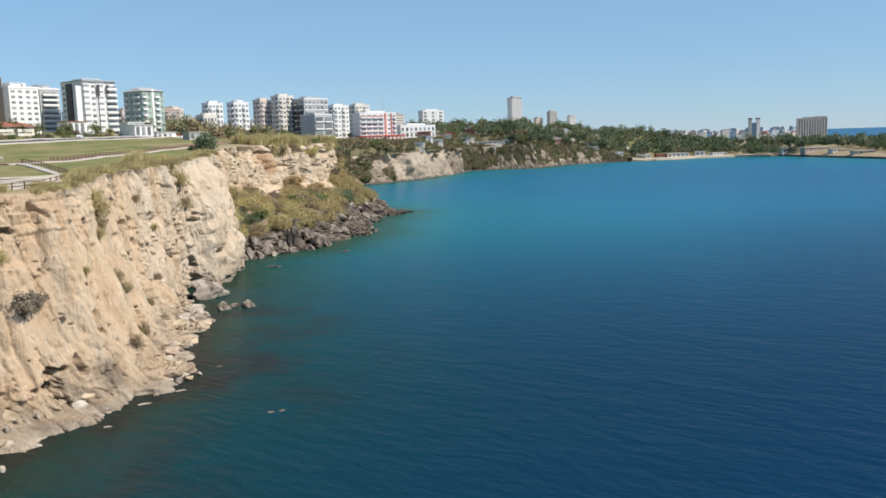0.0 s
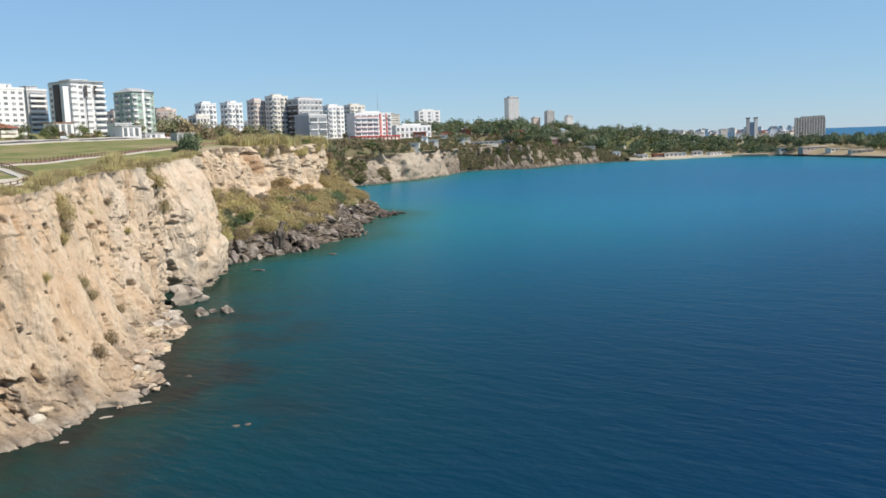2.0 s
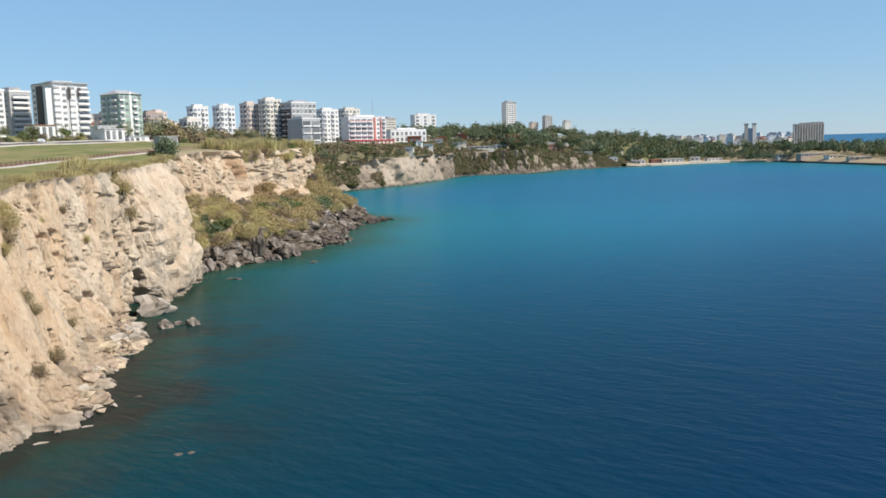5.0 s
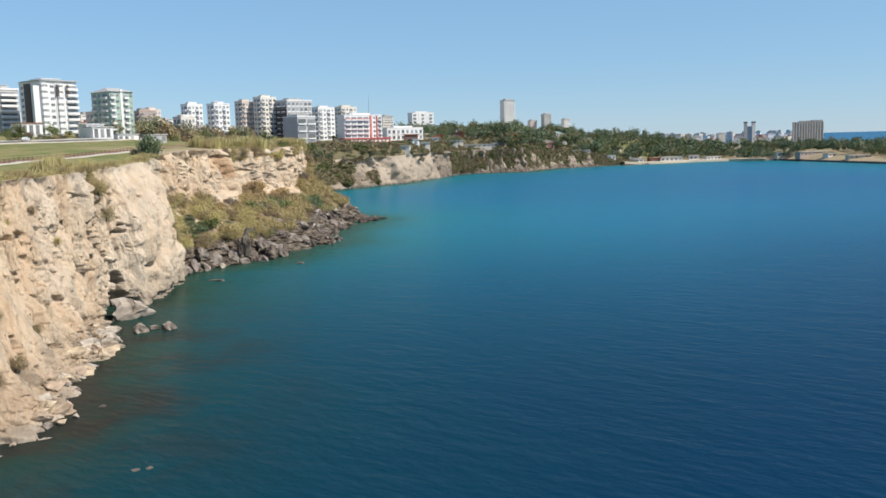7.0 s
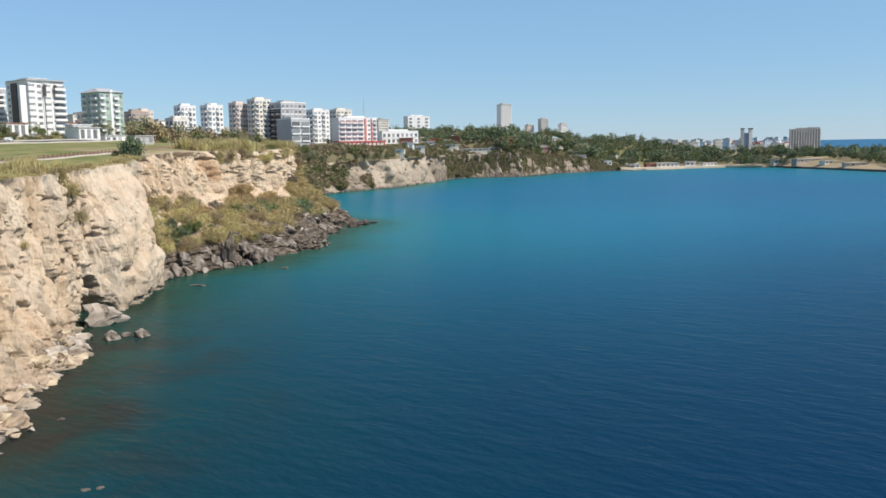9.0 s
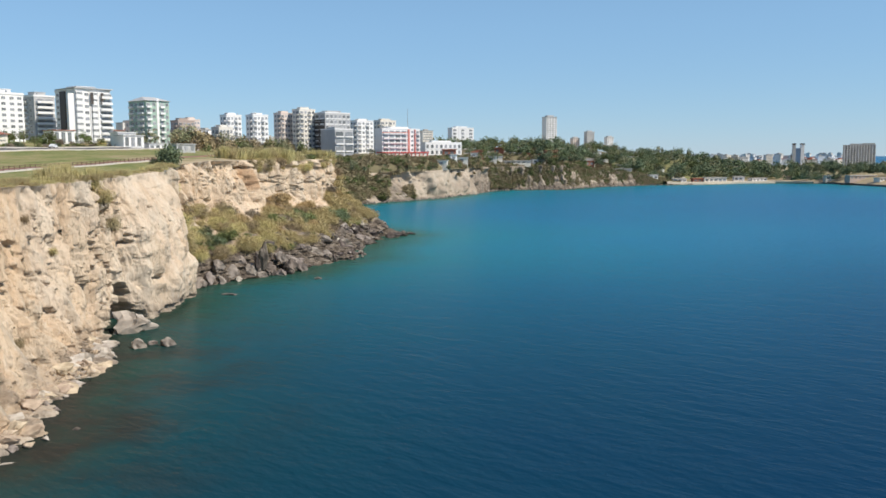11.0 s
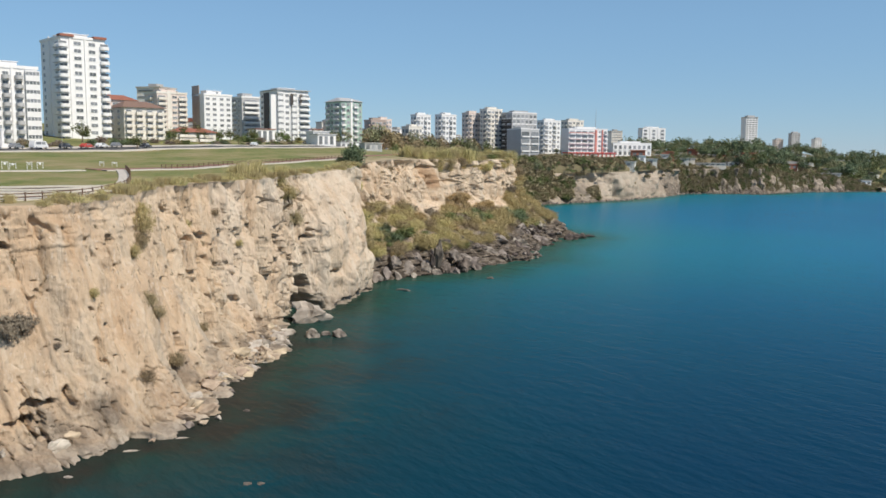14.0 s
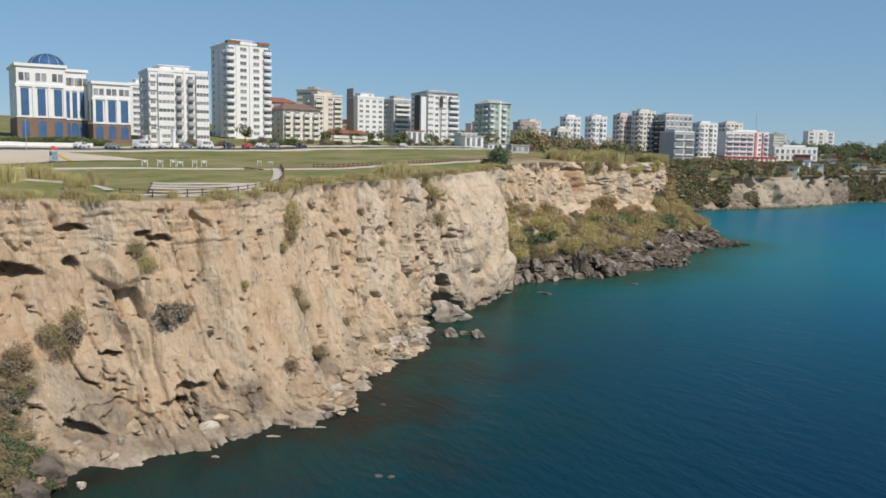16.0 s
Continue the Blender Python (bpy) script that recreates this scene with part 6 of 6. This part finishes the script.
for _ in range(44):
    y = RND.uniform(222, 430)
    x = float(np.interp(y, [p[1] for p in ROAD], [p[0] for p in ROAD])) - RND.uniform(9, 17)
    bush(RND.choice(("green", "grey", "pine", "tawny")), x, y, gz(x, y) - 0.2, RND.uniform(1.0, 2.2), 0.9, "garden bush at the foot of the apartment blocks")


def lamp_post(x, y, h=7.0):
    l = thing("street_lamp", pose(x, y, gz(x, y), 0, 0, RND.uniform(-10, 10)), "grey steel street lamp with a short arm", "lamp", "street lamps")
    part("pole", tube(bmesh.new(), (0, 0, -0.3), (0, 0, h), 0.07, 0.045, 8), M_STEEL, l)
    part("arm", tube(bmesh.new(), (0, 0, h - 0.1), (1.3, 0, h + 0.25), 0.05, 0.04, 6), M_STEEL, l)
    part("lamp_head", boxes((1.0, -0.14, h + 0.2, 1.7, 0.14, h + 0.34)), M_STEEL, l)


for k in range(9):
    y = 120 + 34 * k
    lamp_post(float(np.interp(y, [p[1] for p in ROAD], [p[0] for p in ROAD])) + 4.6, y)


def car(x, y, turn, paint, van=False, label=""):
    c = thing("van" if van else "car", pose(x, y, gz(x, y) + 0.26, 0, 0, turn), label, "van" if van else "car", "parked vehicles on the street")
    L, Wd, H = (5.4, 1.95, 2.2) if van else (4.3, 1.75, 1.42)
    prof = [(-L / 2, 0.35), (L / 2, 0.35), (L / 2, 0.8), (L / 2 - 0.25, 1.15 if van else 0.85), (L / 2 - 0.9, H - 0.1), (L / 2 - 1.4, H), (-L / 2 + 0.3, H), (-L / 2, 1.1)] if van else \
        [(-L / 2, 0.3), (L / 2, 0.3), (L / 2, 0.65), (L / 2 - 1.0, 0.88), (L / 2 - 1.7, H), (-L / 2 + 0.9, H), (-L / 2 + 0.3, 0.92), (-L / 2, 0.85)]
    bm = bmesh.new()
    a = [bm.verts.new((px, -Wd / 2, pz)) for px, pz in prof]
    e = [bm.verts.new((px, Wd / 2, pz)) for px, pz in prof]
    bm.faces.new(a), bm.faces.new(e[::-1])
    for k in range(len(prof)):
        bm.faces.new((a[k], e[k], e[(k + 1) % len(prof)], a[(k + 1) % len(prof)]))
    bmesh.ops.recalc_face_normals(bm, faces=bm.faces)
    bmesh.ops.bevel(bm, geom=bm.edges[:], offset=0.06, segments=2, affect="EDGES")
    part("body", bm, paint, c)
    z0, z1 = (1.2, H - 0.25) if van else (0.9, H - 0.1)
    for s in (-1, 1):
        for x0, x1 in ((-L * 0.38, -L * 0.02), (L * 0.02, L * 0.27)) if van else ((-L * 0.22, -L * 0.01), (L * 0.02, L * 0.14)):
            part("window", boxes((x0, s * Wd / 2 - 0.02, z0, x1, s * Wd / 2 + 0.02, z1)), M_GLASS, c)
        for wx in (-L * 0.32, L * 0.32):
            w = part("wheel", tube(bmesh.new(), (wx, s * (Wd / 2 - 0.2), 0.32), (wx, s * (Wd / 2 + 0.02), 0.32), 0.32, 0.32, 16), M_TYRE, c)
            part("rim", tube(bmesh.new(), (wx, s * (Wd / 2 - 0.1), 0.32), (wx, s * (Wd / 2 + 0.03), 0.32), 0.19, 0.19, 12), M_STEEL, w)
    return c


car(-154, 196.5, 92, M_CARPAINT, True, "white minibus parked by the street"), car(-154, 222, 88, M_CARPAINT, True, "white delivery van parked by the street")
for x, y, paint, label in ((-154.4, 214, M_SILVER, "silver car parked by the street"), (-154, 233, M_DARKCAR, "dark car parked by the street"), (-153, 241, M_RED, "red car parked by the street"),
                           (-152.6, 247.5, M_CARPAINT, "white car parked by the street"), (-152, 254, M_SILVER, "silver car parked by the street"), (-153.5, 205, M_CARPAINT, "white car parked by the street"),
                           (-153.8, 186, M_SILVER, "silver car parked by the street"), (-153.6, 176, M_CARPAINT, "white car parked by the street"), (-147, 262, M_DARKCAR, "dark car parked by the street"), (-143, 330, M_CARPAINT, "white car parked by the street")):
    car(x, y, RND.uniform(86, 94), paint, False, label)

# garden wall, hedge and gate posts before the civic building
wall = strip("garden_wall", [(-158.5, 120), (-159, 160), (-159.5, 186)], 0.4, M_WHITE, "low white garden wall along the pavement", "wall", 1.1, 1.6)
bush_mass("hedge", [(-161.5 - RND.uniform(0, 2.5), 116 + k * 1.3, gz(-162, 116 + k * 1.3) + 0.3, RND.uniform(1.3, 2.1), 1.0) for k in range(60)], "green",
          "long green hedge behind the garden wall", "hedge", "", 1)
for y in (203, 208.5, 214):
    g = thing("gate_pier", pose(-159, y, gz(-159, y)), "white rendered gate pier by the pavement", "pillar", "gate piers")
    part("shaft", boxes((-0.45, -0.45, -0.5, 0.45, 0.45, 5.0 if y > 204 else 3.0)), M_WHITE, g)
    part("cap", boxes((-0.6, -0.6, 5.0 if y > 204 else 3.0, 0.6, 0.6, 5.3 if y > 204 else 3.3)), M_WHITE, g)
    part("low_wall", boxes((-0.2, 0.5, -0.5, 0.2, 4.6, 1.3)), M_WHITE, g)


def white_post(x, y, h):
    p = thing("exercise_frame", pose(x, y, gz(x, y), 0, 0, RND.uniform(0, 40)), "white steel outdoor exercise frame on the lawn", "frame", "exercise frames on the lawn")
    for s in (-0.5, 0.5):
        part("post", tube(bmesh.new(), (s, 0, -0.2), (s, 0, h), 0.05, 0.05, 8), M_WHITE, p)
    part("bar", tube(bmesh.new(), (-0.55, 0, h - 0.15), (0.55, 0, h - 0.15), 0.05, 0.05, 8), M_WHITE, p)
    part("plate", boxes((-0.2, -0.03, h * 0.6, 0.2, 0.03, h * 0.85)), M_WHITE, p)


for x, y, h in ((-105.5, 147, 1.8), (-104, 149.5, 2.0), (-103, 152, 2.1), (-103.5, 154.5, 1.6), (-102, 157, 2.0), (-103, 161, 1.9), (-104, 181, 1.5), (-103, 184, 1.4)):
    white_post(x, y, h * 0.72)


def slide(x, y):
    s = thing("playground_slide", pose(x, y, gz(x, y) + 0.05, 0, 0, 70) @ Matrix.Diagonal((0.8, 0.8, 0.8, 1)), "yellow playground slide with a red and blue tower", "slide")
    bm = bmesh.new()
    path = [(0, 1.6), (0.8, 1.35), (2.0, 0.6), (2.8, 0.3), (3.3, 0.28)]
    for (a, za), (e, ze) in zip(path, path[1:]):
        for y0, y1, up in ((-0.32, 0.32, 0.06), (-0.38, -0.3, 0.32), (0.3, 0.38, 0.32)):
            vs = [bm.verts.new(p) for p in ((a, y0, za), (e, y0, ze), (e, y1, ze), (a, y1, za), (a, y0, za + up), (e, y0, ze + up), (e, y1, ze + up), (a, y1, za + up))]
            for f in ((3, 2, 1, 0), (4, 5, 6, 7), (0, 1, 5, 4), (2, 3, 7, 6), (1, 2, 6, 5), (0, 4, 7, 3)):
                bm.faces.new([vs[i] for i in f])
    part("chute", bm, M_YELLOW, s)
    for px in (-1.3, -0.05):
        for py in (-0.6, 0.6):
            part("post", tube(bmesh.new(), (px, py, -0.2), (px, py, 3.0), 0.06, 0.06, 8), M_BLUE, s)
    part("platform", boxes((-1.35, -0.62, 1.5, 0.0, 0.62, 1.6)), M_BLUE, s)
    part("panel", boxes((-1.3, -0.66, 1.6, -0.1, -0.62, 2.4), (-1.3, 0.62, 1.6, -0.1, 0.66, 2.4), (-1.3, -0.6, 0.4, -0.1, -0.56, 1.4)), M_BLUE, s)
    bm = bmesh.new()
    bmesh.ops.create_cone(bm, cap_ends=True, segments=4, radius1=1.25, radius2=0.05, depth=0.9, matrix=pose(-0.65, 0, 3.4, 0, 0, 45))
    part("roof", bm, M_RED, s)


slide(-118, 137.5)


def hut(x, y, yaw, W, D, h, label, mat=M_WHITE, roof=M_GREY):
    b = thing("kiosk", pose(x, y, gz(x, y) - 0.3, 0, 0, yaw), label, "kiosk", "low buildings by the park")
    part("wall", boxes((-W / 2, -D / 2, -0.5, W / 2, D / 2, h)), mat, b)
    part("roof", boxes((-W / 2 - 0.5, -D / 2 - 0.5, h, W / 2 + 0.5, D / 2 + 0.5, h + 0.35)), roof, b)
    for k in range(max(1, int(W // 3))):
        w = part("window", boxes((-W / 2 + 0.7 + k * 3, -D / 2 - 0.06, 0.9, -W / 2 + 2.5 + k * 3, -D / 2 + 0.02, h - 0.7)), M_GLASS, b)
        part("sill", boxes((-W / 2 + 0.6 + k * 3, -D / 2 - 0.2, 0.76, -W / 2 + 2.6 + k * 3, -D / 2 - 0.07, 0.88)), M_WHITE, w)
    return b


hut(-112, 382, 50, 9, 5, 3.6, "small blue-grey and white kiosk by the lawn", M_GREY, M_GREY)
hut(-143, 402, 52, 10, 7, 5.5, "white flat-roofed pavilion by the street"), hut(-137, 420, 52, 11, 4, 3.0, "low white pavilion with dark openings")
hut(-150, 412, 52, 9, 7, 6.5, "white cubic house by the street", M_WHITE, M_WHITE), hut(-118, 470, 50, 26, 6, 3.2, "long low dark-roofed shed behind the lawn", M_BROWN, M_DARK)
hut(-108, 500, 50, 20, 6, 3.4, "long low dark-roofed shed behind the lawn", M_BROWN, M_DARK), hut(-172, 395, 56, 10, 8, 6, "small white house among trees", M_WHITE, M_TILE)
hut(-156, 470, 52, 12, 8, 6.0, "red-roofed house among trees", M_CREAM, M_TILE), hut(-150, 490, 52, 12, 8, 7.0, "red-roofed house among trees", M_WHITE, M_TILE)

for _ in range(20):
    x, y = RND.uniform(-225, -140), RND.uniform(545, 720)
    hut(x, y, RND.uniform(40, 60), RND.uniform(9, 16), RND.uniform(7, 10), RND.uniform(4, 11), "small pale house among the apartment blocks", RND.choice((M_WHITE, M_CREAM, M_PINK, M_WHITE)), RND.choice((M_TILE, M_GREY, M_CONC)))

# radio mast behind the hotel
mast = thing("radio_mast", pose(-47, 905, gz(-47, 905)), "thin grey lattice radio mast on the skyline", "mast")
part("pole", tube(bmesh.new(), (0, 0, -1), (0, 0, 47), 0.45, 0.15, 6), M_STEEL, mast)
for z in (14, 24, 34):
    part("bracket", boxes((-0.8, -0.05, z, 0.8, 0.05, z + 0.3)), M_STEEL, mast)


# ---- far shore ----
def tower_block(label, x, y, yaw, W, D, z0, top, floors, mat, name="tower_block", band=M_GREY, group="far towers"):
    b = thing(name, pose(x, y, z0, 0, 0, yaw), label, "building", group)
    h = top - z0
    part("wall", boxes((-W / 2, -D / 2, -4, W / 2, D / 2, h)), mat, b)
    fh = h / floors
    cols = max(2, int(W / 5))
    for f in range(floors):
        for k in range(cols):
            x0 = -W / 2 + W * (k + 0.15) / cols
            part("window", cached(("tw", round(W / cols, 1), round(fh, 1)), lambda: mesh_of("window", boxes((0, -0.12, 0, W * 0.7 / cols, 0.02, fh * 0.5)), M_GLASS)), None, b, m=pose(x0, -D / 2, f * fh + fh * 0.3))
    part("roof", boxes((-W / 2 - 0.4, -D / 2 - 0.4, h, W / 2 + 0.4, D / 2 + 0.4, h + 0.8), (-W * 0.3, -D * 0.3, h + 0.8, W * 0.3, D * 0.3, h + 3.2)), band, b)
    return b


tower_block("tall pale hotel tower with a flat crown", 164, 1490, 20, 20, 18, 50, 105.5, 16, M_WHITE)
tower_block("grey far-off tower block", 292, 1872, 20, 18, 14, 55, 91, 10, M_GREY)
tower_block("pinkish far block of flats", 262, 1880, 20, 16, 14, 55, 78, 6, M_PINK)
tower_block("white far block of flats", 334, 1865, 20, 15, 14, 55, 79, 6, M_WHITE)
slab = tower_block("large pale grey seaside hotel slab with white fins", 767, 1630, -14, 54, 14, 14, 56, 11, M_CONC, "hotel", M_CONC)
for k in range(12):
    part("fin", boxes((-27 + k * 4.85, -8.6, 0, -26.2 + k * 4.85, -7.02, 42)), M_WHITE, slab)
part("penthouse", boxes((6, -5, 42.9, 26, 5, 46)), M_CONC, slab)
tw = thing("twin_tower", pose(648, 1620, 14, 0, 0, -14), "dark and white twin-shafted tower by the bay", "building", "far towers")
part("shaft", boxes((-10, -6, -4, -5, 6, 44)), M_GREY, tw), part("shaft", boxes((4, -6, -4, 10, 6, 44)), M_WHITE, tw)
part("wall", boxes((-5, -5, -4, 4, 5, 37)), M_BLUE, tw)
part("cap", boxes((-10.6, -6.6, 44, -4.4, 6.6, 46)), M_DARK, tw), part("cap", boxes((3.4, -6.6, 44, 10.6, 6.6, 46)), M_DARK, tw)
FARB = []
for k, (W, D, h, mat, n) in enumerate(((18, 12, 22, M_WHITE, 6), (26, 14, 16, M_CREAM, 4), (15, 15, 26, M_CREAM, 8), (34, 14, 12, M_WHITE, 3), (20, 14, 18, M_WHITE, 5))):
    b = thing("far_building", pose(0, -3000 - 60 * k, -200), "pale far-off town building", "building", "far town buildings")
    part("wall", boxes((-W / 2, -D / 2, -12, W / 2, D / 2, h)), mat, b)
    part("roof", boxes((-W / 2 - 0.4, -D / 2 - 0.4, h, W / 2 + 0.4, D / 2 + 0.4, h + 0.7), (-W * 0.2, -D * 0.2, h + 0.7, W * 0.15, D * 0.2, h + 2.5)), M_TILE if k == 1 else M_CONC, b)
    for f in range(n):
        part("window_band", boxes((-W / 2 + 1, -D / 2 - 0.3, f * h / n + 1.2, W / 2 - 1, -D / 2 + 0.02, f * h / n + 2.0)), M_GLASS, b)
    FARB.append(b)
spots = []
for _ in range(250):
    d = RND.uniform(1900, 3900)
    a = radians(RND.uniform(7, 25.5))
    spots.append((math.sin(a) * d, math.cos(a) * d))
for _ in range(40):
    spots.append((RND.uniform(-300, -30), RND.uniform(1050, 1500)))
for _ in range(34):
    spots.append((RND.uniform(-330, -215), RND.uniform(440, 900)))
for i, (x, y) in enumerate(spots):
    m = pose(x, y, gz(x, y), 0, 0, RND.uniform(-30, 50))
    if i < 5:
        FARB[i].matrix_basis = m
    else:
        copy_thing(RND.choice(FARB), m)

# pier, beach and its buildings
pier = sheet("pier", np.array([[(float(np.interp(y, (870, 1140), (526, 494))) + o, y, z) for y in np.linspace(870, 1140, 60)] for o, z in ((-5, -1), (-5, 1.6), (7, 2.6), (7, -1))]), M_DARK_ROCK, flip=True)
tagged(pier, "low dark stone mole along the harbour land", "pier", kind="structure")
strip("beach", [(272, 1118), (330, 1136), (370, 1158), (436, 1172), (485, 1152)], 22, M_SAND, "pale sandy beach at the bay's head", "beach", 0.3, 3.0)
SHORE_HOUSES = [(RND.uniform(-10, 320), RND.uniform(18, 150), RND.uniform(7, 16), RND.uniform(3.5, 7), RND.choice((M_WHITE, M_CREAM, M_CREAM, M_TILE)), "small pale house among the trees of the bay") for _ in range(34)]
SHORE_HOUSES = [(x, float(np.interp(x, SX[0], SX[1]) + np.interp(x, EX[0], EX[1])) + d, W, h + 0.02 * d, mat, label) for x, d, W, h, mat, label in SHORE_HOUSES]
for x, y, W, h, mat, label in ((512, 1082, 40, 4.5, M_BROWN, "grey hangar-like hall on the harbour land"), (518, 1042, 14, 3.5, M_CREAM, "cream harbour shed beside the hall"), (526, 990, 26, 3, M_PAVE, "low white harbour shed beside trees"),
                               (350, 1150, 30, 6, M_CREAM, "low cream beach house by the sand"), (330, 1152, 20, 5, M_TILE, "red-roofed beach restaurant by the sand"), (300, 1140, 18, 5, M_WHITE, "white beach house by the sand"), (420, 1185, 24, 4, M_WHITE, "white beach pavilion by the sand"),
                               (262, 1130, 12, 6, M_WHITE, "small white house above the shore"), (100, 1010, 16, 4, M_CREAM, "low cream house in the wood"), (45, 985, 22, 4, M_PAVE, "pale terrace building above the cliff"), (20, 930, 14, 4, M_WHITE, "white flat-roofed house above the cliff"),
                               (215, 1110, 30, 3, M_PAVE, "long pale terrace wall above the shore"), (395, 1190, 14, 6, M_WHITE, "white beach pavilion by the sand"), (60, 990, 60, 2.5, M_PAVE, "long pale terrace wall above the shore"), (500, 1135, 20, 6, M_CREAM, "cream harbour shed beside the hall")) + tuple(SHORE_HOUSES):
    b = thing("shore_building", pose(x, y, max(gz(x, y), 0.5) - 0.5, 0, 0, RND.uniform(-5, 25)), label, "building", "buildings on the far shore")
    part("wall", boxes((-W / 2, -4, -4, W / 2, 5, h)), mat, b)
    part("roof", boxes((-W / 2 - 0.8, -5, h, W / 2 + 0.8, 5.6, h + 0.8)), M_CONC if mat is not M_TILE else M_TILE, b)
    for k in range(int(W // 6)):
        part("window", boxes((-W / 2 + 1.5 + k * 6, -4.08, h * 0.3, -W / 2 + 5 + k * 6, -3.98, h * 0.75)), M_GLASS, b)
